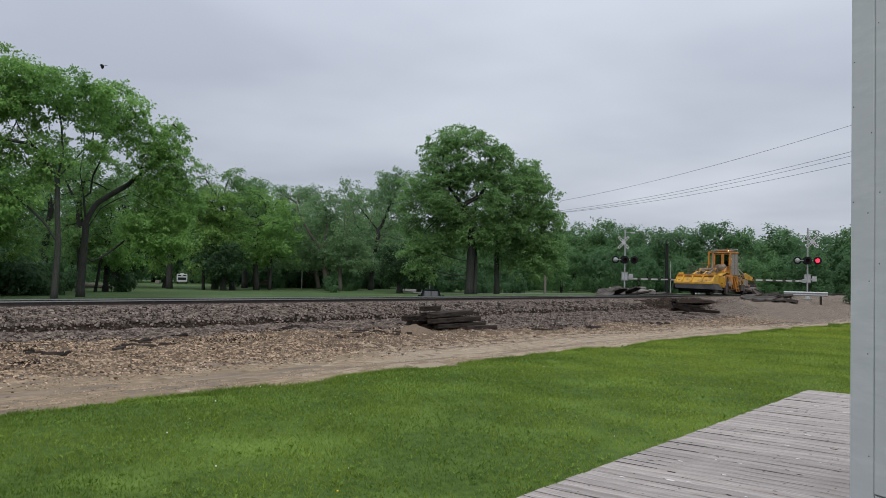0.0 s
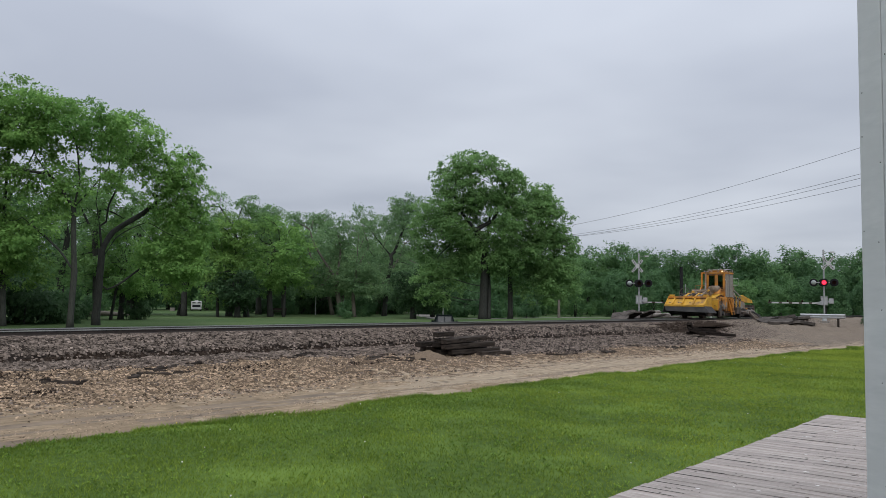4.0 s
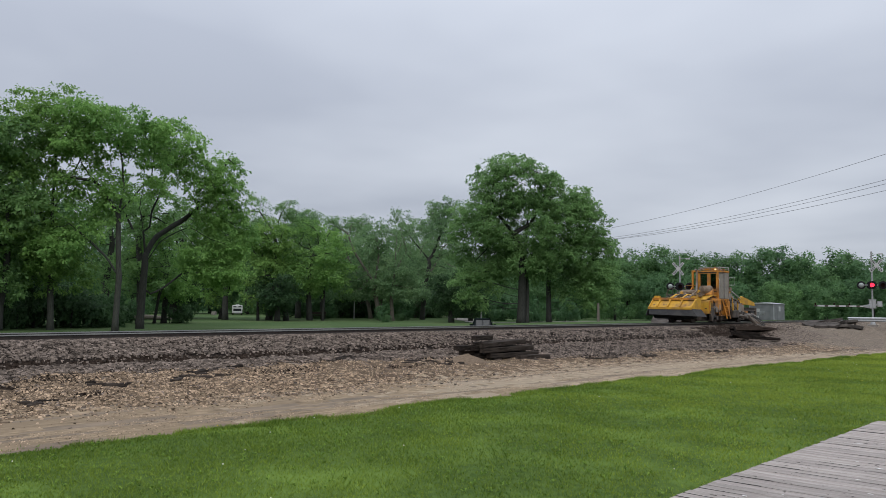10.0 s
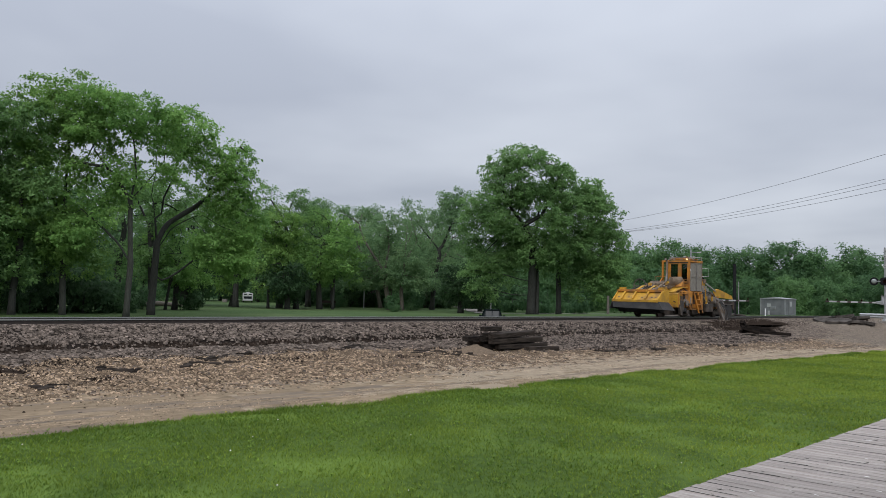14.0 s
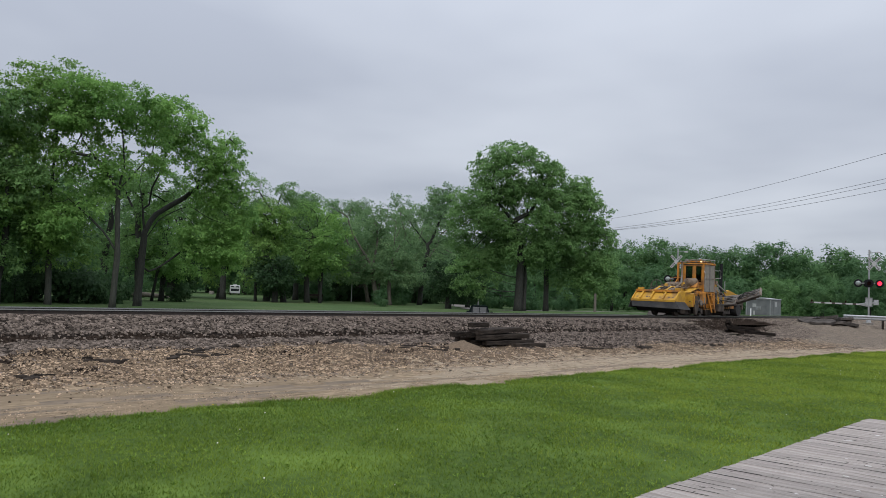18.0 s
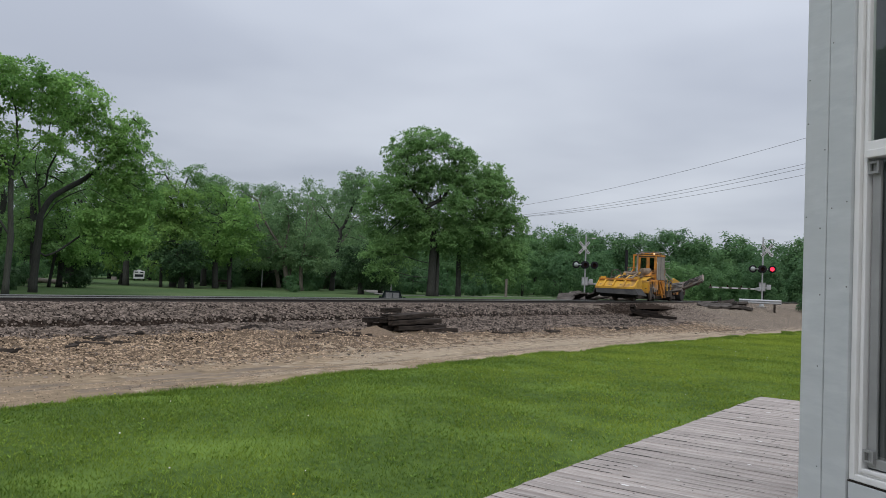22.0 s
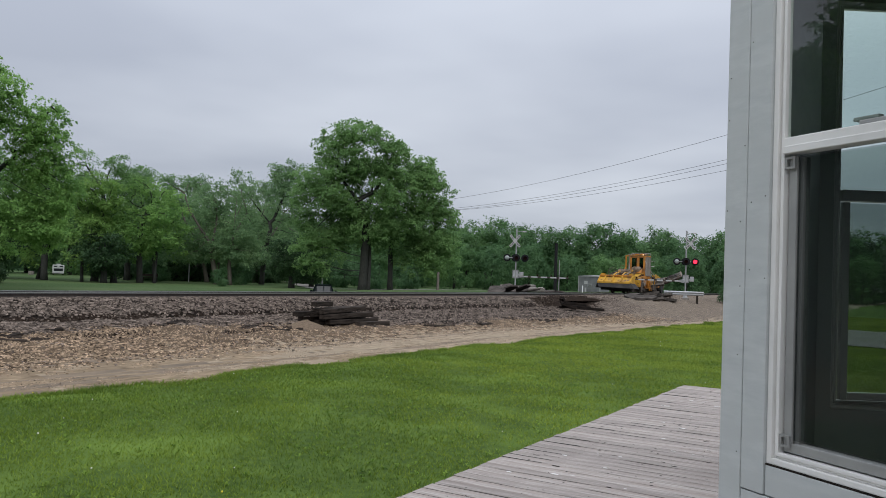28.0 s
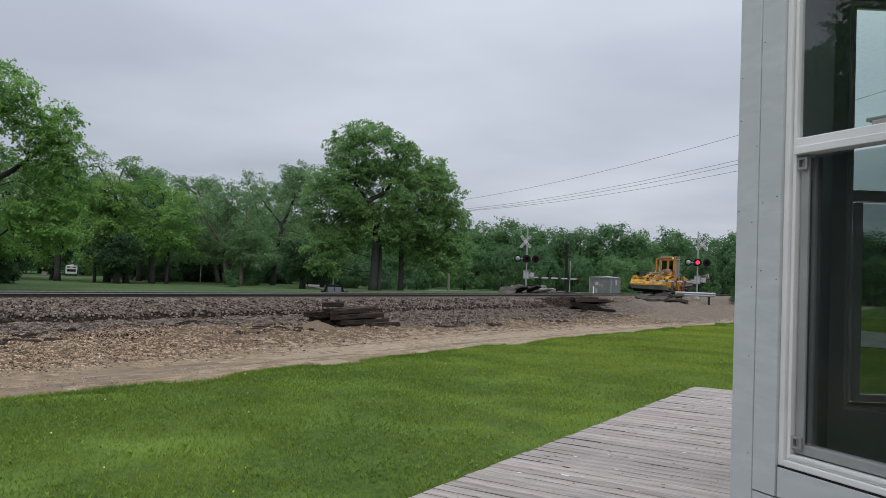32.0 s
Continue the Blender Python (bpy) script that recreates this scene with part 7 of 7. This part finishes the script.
    # rear: tank, valve bank, boom with yellow cheeks
    mp("rear_tank", Geo().box((0.2, 4.3, 1.25), (1.5, 0.8, 0.75)), M_GREASE, None, "oily dark hydraulic tank", 0.05)
    mp("valve_bank", Geo().box((0.5, 5.1, 1.15), (0.9, 0.5, 0.5)).box((0.3, 5.0, 1.5), (0.25, 0.25, 0.5)).box((0.75, 5.15, 1.55), (0.2, 0.3, 0.35)), M_STEELGREY, None, bevel=0.02)
    for x in (-0.75, 0.85):
        mp("rear_cheek", Geo().prism([(6.4, 1.35), (6.5, 1.78), (7.0, 1.88), (9.1, 1.46), (9.3, 1.2), (7.3, 1.3)], x - 0.06, x + 0.06, "x"), M_YEL, None, "yellow rear boom cheek", 0.015)
    mp("rear_deck", Geo().box((0, 6.9, 0.86), (2.2, 4.0, 0.08)), M_GREASE, None, bevel=0.01)
    mp("rear_broom", Geo().disc((0, 8.2, 0.45), 0.40, 2.3, "x", 16), M_RUBBER, None, "black rotary broom")
    mp("rear_guard", Geo().box((0, 8.9, 0.8), (2.3, 0.06, 0.55)), M_GREASE, None, bevel=0.01)
    for k in range(6):
        a = 0.4 + 0.1 * k
        mp("hose", Geo().tube([(a, 4.8, 1.5), (a + 0.15, 5.2, 1.9 - 0.06 * k), (a + 0.25, 5.7, 1.6), (a + 0.3, 6.1, 1.2)], 0.028, 6), M_RUBBER)
    mp("wing_pedestal", Geo().prism([(5.2, 0.7), (6.3, 0.7), (6.2, 1.25), (5.4, 1.35)], 0.85, 1.35, "x"), M_STEELGREY, None, bevel=0.02)
    # clutter behind the cab: valve stack, cable drum, brackets, rods and hanging hoses
    r = random.Random(12)
    mp("valve_stack", Geo().box((0.7, 5.55, 1.5), (0.34, 0.3, 0.75)).box((0.7, 5.5, 1.95), (0.2, 0.2, 0.16)).box((0.95, 5.6, 1.35), (0.2, 0.25, 0.3)), M_CHROME, None, "pale hydraulic valve stack", 0.015)
    mp("oil_drum", Geo().tube([(0.75, 4.75, 0.95), (0.75, 4.75, 1.62)], 0.3, 14), M_GREASE, None, "dark blue-grey oil drum")
    for k in range(9):
        y = r.uniform(4.0, 6.3)
        mp("bracket", Geo().box((r.uniform(0.7, 1.25), y, r.uniform(0.75, 1.45)), (r.uniform(0.06, 0.2), r.uniform(0.08, 0.3), r.uniform(0.1, 0.4))), r.choice((M_ORANGE, M_GREASE, M_GREASE, M_STEELGREY)), None, bevel=0.01)
    for k in range(7):
        y = 4.2 + 0.32 * k
        mp("hose", Geo().tube([(1.0, y, 1.3), (1.25, y + 0.1, 1.0 - 0.05 * (k % 3)), (1.3, y + 0.3, 0.6), (1.1, y + 0.45, 0.45)], 0.03, 6), M_RUBBER)
    mp("tie_rod", Geo().tube([(1.2, 4.1, 1.5), (1.35, 4.75, 0.7)], 0.04, 8), M_CHROME)
    mp("tie_rod", Geo().tube([(1.1, 5.3, 1.7), (1.2, 6.6, 1.1)], 0.035, 8), M_STEELGREY)
    for k in range(6):
        y = r.uniform(0.4, 3.6)
        mp("underframe_box", Geo().box((1.1 + r.uniform(0, 0.3), y, r.uniform(0.35, 0.62)), (0.3, r.uniform(0.2, 0.5), r.uniform(0.15, 0.3))), r.choice((M_GREASE, M_GREASE, M_RUBBER)), None, bevel=0.015)
    for k in range(5):
        mp("hose", Geo().tube([(1.3, 0.2 + 0.4 * k, 1.0), (1.58, 0.35 + 0.4 * k, 0.85), (1.5, 0.6 + 0.4 * k, 0.55), (1.2, 0.8 + 0.4 * k, 0.45)], 0.026, 6), M_RUBBER)
    # roof clutter on the cab
    mp("roof_unit", Geo().box((0.35, 2.75, 3.66), (0.7, 0.8, 0.14)).box((1.0, 3.2, 3.64), (0.4, 0.5, 0.1)), M_GREASE, None, "dusty air-conditioning unit", 0.015)
    mp("roof_pipe", Geo().tube([(-0.05, 2.2, 3.63), (0.3, 2.5, 3.78), (1.2, 2.55, 3.76), (1.4, 2.6, 3.6)], 0.025, 6), M_STEELGREY)
    mp("roof_pipe", Geo().tube([(0.2, 3.5, 3.65), (1.42, 3.5, 3.68)], 0.02, 6), M_STEELGREY)
    mp("cab_louvre", Geo().box((0.63, 2.07, 3.42), (1.3, 0.04, 0.07)), M_GREASE)
    # slotted rail and hinges along the broom box
    for x in (-1.6, -1.15, -0.7, -0.25, 0.2, 0.65, 1.0):
        mp("lid_hinge", Geo().box((x, -1.03, 1.52), (0.1, 0.2, 0.09)), M_ORANGE, None, bevel=0.01)
        mp("lip_slot", Geo().box((x + 0.1, -1.698, 0.97), (0.16, 0.008, 0.05)), M_GREASE)
    # dark bar added as the shadow under the box tube
    mp("tube_shadow_bar", Geo().box((-0.25, -0.96, 1.50), (2.95, 0.1, 0.06)), M_GREASE)
    # wheels
    for y in (-0.45, 2.5, 6.6):
        mp("axle", Geo().tube([(-0.85, y, 0.38), (0.85, y, 0.38)], 0.06, 8), M_GREASE)
        for x in (-0.75, 0.75):
            w = mp("wheel", Geo().disc((x, y, 0.385), 0.385, 0.12, "x", 24), M_GREASE, None, "dark steel rail wheel", 0.01)
            sgn = 1 if x > 0 else -1
            mp("flange", Geo().disc((x - 0.075 * sgn, y, 0.385), 0.415, 0.03, "x", 24), M_GREASE, w)
            mp("hub", Geo().disc((x + 0.09 * sgn, y, 0.385), 0.13, 0.08, "x", 12), M_STEELGREY, w)
    for y in (-0.4, 0.9, 4.6, 6.0):
        mp("brake_hanger", Geo().box((1.0, y, 0.45), (0.12, 0.25, 0.4)), M_GREASE, None, bevel=0.01)


build_machine()

# the side wing in two hinged sections: local x outwards from each hinge
WING = new("side_wing")
WING.parent = MACHINE
WING["label"] = "hinged grey ballast wing with worn plates"
WING_TIP = new("side_wing_tip")
WING_TIP.parent = MACHINE
WING_TIP["label"] = "folding outer section of the ballast wing"


def wing_section(owner, length, wide, seed):
    r = random.Random(seed)
    for k, y in enumerate((-1, 0, 1)):
        a = r.uniform(0.0, 0.12)
        part("wing_plate", Geo().prism([(a, -0.03), (length - r.uniform(0, 0.1), -0.05), (length, 0.06), (a + 0.05, 0.09)], y * wide * 0.36 - wide * 0.13, y * wide * 0.36 + wide * 0.13, "y"), M_WING, owner, bevel=0.01)
        part("plate_rib", Geo().box((length * 0.5, y * wide * 0.36, 0.10), (length * 0.8, 0.02, 0.04)), M_STEELGREY, owner)
    for x in (0.12, length * 0.36, length * 0.66, length - 0.12):
        part("cross_member", Geo().box((x, 0, -0.08), (0.09, wide, 0.09)), M_GREASE, owner, bevel=0.01)
    part("end_plate", Geo().prism([(-0.5 * wide, -0.1), (0.5 * wide, -0.1), (0.42 * wide, 0.15), (-0.42 * wide, 0.15)], length, length + 0.03, "x"), M_STEELGREY, owner, bevel=0.006)
    part("wing_edge", Geo().box((length * 0.5, -0.54 * wide, -0.02), (length * 0.9, 0.04, 0.17)), M_GREASE, owner, bevel=0.01)
    for k in range(5):
        part("wing_bracket", Geo().box((r.uniform(0.1, length * 0.8), r.uniform(-0.4, 0.4) * wide, r.uniform(-0.2, 0.15)), (r.uniform(0.1, 0.3), r.uniform(0.08, 0.2), r.uniform(0.08, 0.22))), r.choice((M_GREASE, M_GREASE, M_DUSTY)), owner, bevel=0.01)
    for k in range(3):
        part("wing_hose", Geo().tube([(0.05, (-0.3 + 0.2 * k) * wide, 0.1), (length * 0.4, (-0.25 + 0.2 * k) * wide, 0.28), (length * 0.8, (-0.3 + 0.25 * k) * wide, 0.12)], 0.026, 6), M_RUBBER, owner)


wing_section(WING, 1.55, 0.95, 6)
wing_section(WING_TIP, 1.65, 0.75, 8)
part("wing_cylinder", Geo().tube([(0.1, 0.2, -0.2), (1.4, 0.2, -0.14)], 0.06, 8), M_CHROME, WING)
part("hinge_drum", Geo().disc((0.0, 0, -0.02), 0.13, 0.7, "y", 14), M_GREASE, WING_TIP)


# ---- a passing fly ----
def passing_fly():
    t = thing("fly", "small dark flying insect above the deck", "insect")
    part("body", Geo().ball((0, 0, 0), 0.006, 1.3, 5, 8), M_BLACK, t)
    part("head", Geo().ball((0, -0.008, 0.003), 0.004, 1.0, 4, 7), M_BLACK, t)
    for k in (-1, 1):
        part("wing", Geo().prism([(0.0, 0.0), (0.013 * k, 0.004), (0.014 * k, 0.009), (0.004 * k, 0.008)], 0.006, 0.0064, "z"), M_GREASE, t)
    return t


FLY = passing_fly()


# ---- what moves ----
def motions():
    """The machine creeps towards the station, stops, and backs over the crossing; its wing folds; the red lamps alternate."""
    travel = [(0, 62.6), (1, 61.6), (2, 60.4), (2.5, 59.8), (4.5, 57.6), (5, 56.9), (6, 55.4), (7, 54.0), (8, 52.6), (9, 51.1), (10, 49.6), (11, 47.7), (12, 45.9),
              (12.5, 45.1), (13, 44.6), (13.5, 44.2), (14, 44.0), (14.5, 43.95), (15.2, 44.2), (16.5, 45.8), (17, 46.5), (18, 47.8), (19, 49.5), (20, 51.5), (21, 53.6),
              (22, 55.8), (23, 58.1), (24, 60.5), (25, 62.9), (26, 65.3), (26.5, 66.5), (28.5, 71.6), (29, 72.7), (30, 74.3), (31, 75.5), (32, 76.0)]
    walk(MACHINE, [(t, pose(TRACK_X, y, RAIL_Z)) for t, y in travel])
    # t, hinge x and z, slope and roll of the inner section, slope of the outer one
    wing = [(0, 0.45, 0.62, 4, 10, 44), (4.5, 0.45, 0.62, 4, 10, 44), (11.5, 0.5, 0.62, 5, 10, 46), (12.3, 0.4, 0.62, 3, 8, 62), (13.0, 0.2, 0.66, 0, 4, 80), (13.6, 0.1, 0.7, -4, 2, 76), (14.5, 0.05, 0.78, -16, 4, 58),
            (15.5, 0.3, 0.85, -10, 18, 18), (16.5, 0.55, 0.9, -3, 30, -10), (17.2, 0.6, 0.95, -5, 38, -14), (18.0, 0.6, 1.0, -8, 42, -20), (19.0, 0.65, 1.0, -10, 42, -24), (32.0, 0.65, 1.0, -10, 42, -24)]
    inner = [(t, pose(x, 5.6, z, roll, a, 0)) for t, x, z, a, roll, b in wing]
    walk(WING, inner)
    walk(WING_TIP, [(t, pose(*(m @ Vector((1.62, 0, 0.02))), roll, b, 0)) for (t, m), (_, _, _, _, roll, b) in zip(inner, wing)])
    lens = []
    z = 2.72 * 5.45 / 5.0
    n = 0
    lens.append((0.0, pose(0.72, 0, z)))
    while True:
        c = 0.25 + 0.965 * n
        a, b = c - 0.21, c + 0.21
        if a > 31.9:
            break
        lens += [(a - 0.034, pose(0.72, 0, z)), (a, pose(0.02, 0, z))]
        if b < 31.95:
            lens += [(b - 0.034, pose(0.02, 0, z)), (b, pose(0.72, 0, z))]
        n += 1
    fly = [(0.0, -2.79, 1.37, 2.67), (0.09, -2.4, 1.2, 4.2), (2.0, -1.0, -1.5, 4.6), (4.5, -0.9, 2.9, 4.7), (4.6, -1.31, 3.22, 2.76), (4.72, -0.7, 3.2, 4.6), (5.9, -2.6, 4.0, 5.2), (6.0, -3.53, 4.70, 3.20), (6.12, -2.2, 4.6, 5.4), (9.0, -1.0, -2.0, 4.8), (32.0, -1.0, -2.0, 4.8)]
    walk(FLY, [(t, pose(x, y, z_, 0, 0, 30)) for t, x, y, z_ in fly])
    last = lens[-1][1]
    lens.append((32.0, last))
    walk(RED_LIGHT, lens)



# ---- park: drive, vehicles, odds and ends ----
M_DRIVE = material("pale_park_drive", (0.15, 0.14, 0.122), (0.24, 0.222, 0.197), 6.0, 0.95, c3=(0.16, 0.145, 0.125), scale3=0.6)
M_CARDARK = material("dark_green_car_paint", (0.006, 0.010, 0.010), (0.012, 0.017, 0.016), 3.0, 0.8, spec=0.0)
M_CARGLASS = material("car_glass", (0.012, 0.015, 0.016), (0.03, 0.034, 0.036), 3.0, 0.7, spec=0.03)
M_SCREENPANE = material("dull_windscreen", (0.010, 0.012, 0.013), (0.02, 0.023, 0.024), 3.0, 0.3, spec=0.35)
M_CAMPER = material("camper_white", (0.38, 0.39, 0.385), (0.48, 0.49, 0.48), 3.0, 0.4)


def drive():
    pts = [(-54, 62), (-55, 75), (-55, 95), (-54, 130)]
    branch = [(-55, 64), (-63, 71.5), (-75, 82), (-90, 97), (-103, 108), (-120, 114), (-150, 120)]
    yard = [(-5.2, 37.5), (2, 36.5), (14, 36.5), (45, 38)]
    for k, (line, half) in enumerate(((pts, 1.35), (branch, 1.35), (yard, 6.0))):
        g = Geo()
        vs, fs = [], []
        n = 40
        for i in range(n + 1):
            t = i / n * (len(line) - 1)
            j = min(int(t), len(line) - 2)
            a, b = Vector((*line[j], 0)), Vector((*line[j + 1], 0))
            p = a.lerp(b, t - j)
            d = (b - a).normalized()
            w = half + 0.15 * math.sin(i * 1.7)
            for s in (-1, 1):
                q = p + Vector((-d.y, d.x, 0)) * w * s
                vs.append((q.x, q.y, float(ground_z(q.x, q.y)) + 0.03 + 0.006 * k))
        for i in range(n):
            fs.append((2 * i, 2 * i + 1, 2 * i + 3, 2 * i + 2))
        tagged(part("park_road", g.add(vs, fs), M_DRIVE), "pale gravel drive through the lawn", "road", kind="structure")


drive()


def jeep():
    t = thing("jeep", "dark green jeep with a soft top parked on the drive", "car", at=pose(-40.6, 47.0, -0.80, 0, 0, 133) @ Matrix.Diagonal((0.9, 0.88, 0.93, 1)))
    part("body", Geo().prism([(-1.9, 0.45), (-1.95, 1.05), (-0.7, 1.22), (1.85, 1.24), (1.9, 0.45)], -0.96, 0.96, "y"), M_CARDARK, t, bevel=0.05)
    part("cabin", Geo().add([(-0.7, -0.86, 1.2), (-0.35, -0.62, 1.78), (1.7, -0.62, 1.80), (1.85, -0.86, 1.22), (-0.7, 0.86, 1.2), (-0.35, 0.62, 1.78), (1.7, 0.62, 1.80), (1.85, 0.86, 1.22)], [(0, 1, 2, 3), (7, 6, 5, 4), (0, 4, 5, 1), (1, 5, 6, 2), (2, 6, 7, 3), (3, 7, 4, 0)]), M_CARGLASS, t, "smoky side windows", bevel=0.04)
    for y in (-0.31, 0.31):
        part("windscreen", Geo().prism([(-0.72, 1.26), (-0.69, 1.26), (-0.41, 1.72), (-0.44, 1.72)], y - 0.27, y + 0.27, "y"), M_SCREENPANE, t, "grey windscreen pane")
    part("roof", Geo().box((0.7, 0, 1.81), (2.15, 1.28, 0.08)), M_CARDARK, t, bevel=0.03)
    for x in (-0.55, 0.55, 1.72):
        for y in (-1, 1):
            part("pillar", Geo().tube([(x - 0.12 * (x < 0), 0.87 * y, 1.2), (x, 0.64 * y, 1.79)], [0.05, 0.045], 6), M_CARDARK, t)
    part("bumper", Geo().box((-2.0, 0, 0.55), (0.12, 1.86, 0.18)), M_BLACK, t, bevel=0.02)
    part("bumper", Geo().box((1.95, 0, 0.55), (0.12, 1.6, 0.18)), M_BLACK, t, bevel=0.02)
    for y in (-0.85, 0.85):
        part("mirror", Geo().box((-0.55, y * 1.24, 1.32), (0.08, 0.2, 0.17)), M_CARDARK, t, bevel=0.02)
        part("headlight", Geo().disc((-1.95, y * 0.8, 0.9), 0.1, 0.05, "x", 12), M_SIGN, t)
    for x in (-1.25, 1.25):
        for y in (-0.88, 0.88):
            w = part("wheel", Geo().disc((x, y, 0.37), 0.38, 0.24, "y", 18), M_RUBBER, t, bevel=0.03)
            part("rim", Geo().disc((x, y + math.copysign(0.12, y), 0.37), 0.2, 0.03, "y", 12), M_GALV, w)


jeep()


def camper():
    t = thing("camper_van", "old white camper with dark windows and a roof hatch", "camper van", at=pose(-108.2, 67.3, 0, 0, 0, -32) @ Matrix.Diagonal((0.74, 0.74, 0.74, 1)))
    part("body", Geo().prism([(-1.0, 0.35), (-1.05, 1.35), (-1.02, 2.0), (1.02, 2.0), (1.05, 1.35), (1.0, 0.35)], -2.4, 2.4, "x"), M_CAMPER, t, bevel=0.08)
    part("roof_hatch", Geo().box((1.9, 0, 2.1), (0.6, 0.7, 0.2)), M_CAMPER, t, bevel=0.04)
    part("rear_window", Geo().box((2.42, 0, 1.05), (0.04, 1.6, 0.5)), M_CARGLASS, t)
    for y in (-0.5, 0.5):
        part("upper_window", Geo().box((2.42, y, 1.7), (0.04, 0.6, 0.22)), M_CARGLASS, t)
    part("side_window", Geo().box((0.3, -1.06, 1.4), (1.2, 0.03, 0.5)), M_CARGLASS, t)
    part("bumper", Geo().box((2.5, 0, 0.45), (0.14, 1.9, 0.16)), M_GALV, t)
    for x in (-1.5, 1.4):
        for y in (-0.85, 0.85):
            part("wheel", Geo().disc((x, y, 0.33), 0.33, 0.22, "y", 16), M_RUBBER, t)


camper()


def park_bits():
    # a fallen pale log, a low bench, boxes near the camper, lamp posts
    o = part("fallen_log", Geo().tube([(-76, 35.0, 0.25), (-75, 36.4, 0.40), (-74.2, 37.8, 0.3), (-74, 38.6, 0.2)], [0.22, 0.25, 0.2, 0.1], 9), M_BARKPALE, smooth=True)
    tagged(o, "pale fallen tree log on the lawn", "log")
    t = thing("picnic_bench", "low dark timber park bench on the lawn", "bench", at=pose(-79, 60.5, 0, 0, 0, 40))
    part("seat", Geo().box((0, 0, 0.45), (1.8, 0.4, 0.06)), M_TIE, t)
    part("backrest", Geo().box((0, 0.22, 0.75), (1.8, 0.05, 0.3)), M_TIE, t)
    for x in (-0.7, 0.7):
        part("leg", Geo().box((x, 0.05, 0.22), (0.08, 0.4, 0.44)), M_TIE, t)
    for x, y, s in ((-107, 62.6, 0.5),):
        b = part("storage_crate", Geo().box((0, 0, s / 2), (s * 1.2, s, s)), M_CONCRETE, bevel=0.03)
        b.matrix_basis = pose(x, y, 0, 0, 0, 30)
        tagged(b, "pale storage crate beside the camper", "crate", "crates by the camper")
    slim_post("park_post", "white park marker post", -63.2, 72.9, 0, 3.2, 0.09, M_GALV, "post")
    slim_post("park_post", "white park marker post", -80.5, 67.5, 0, 2.4, 0.07, M_GALV, "post")
    slim_post("marker_post", "short white marker post by the track", -29.6, 72.0, 0.6, 1.5, 0.06, M_SIGN, "post")


park_bits()


def shelter():
    t = thing("park_shelter", "dark open timber park shelter under the trees", "shelter", at=pose(-86, 73.2, -0.1, 0, 0, 10))
    part("roof", Geo().prism([(-1.7, 1.95), (0, 2.5), (1.7, 1.95), (1.7, 1.85), (-1.7, 1.85)], -3.0, 3.0, "y"), M_TIE, t)
    for x in (-1.5, 1.5):
        for y in (-2.8, -0.9, 0.9, 2.8):
            part("post", Geo().box((x, y, 0.925), (0.14, 0.14, 1.85)), M_BARK, t)
    part("back_wall", Geo().box((-1.61, 0, 0.92), (0.06, 5.7, 1.84)), M_TIE, t)
    part("bench", Geo().box((-1.0, 0, 0.45), (0.5, 5.0, 0.08)), M_BARK, t)


shelter()
again(T_S, -15.6, 69.5, 30, size=0.42)
again(T_S, -14.8, 71.2, 130, size=0.5)
for x, y, a, s in ((-80, 62, 10, 0.8), (-84, 66, 80, 0.9), (-86, 76, 300, 0.8), (-64, 58, 40, 0.6), (-70, 31, 140, 0.9)):
    again(T_S, x, y, a, size=s)

motions()
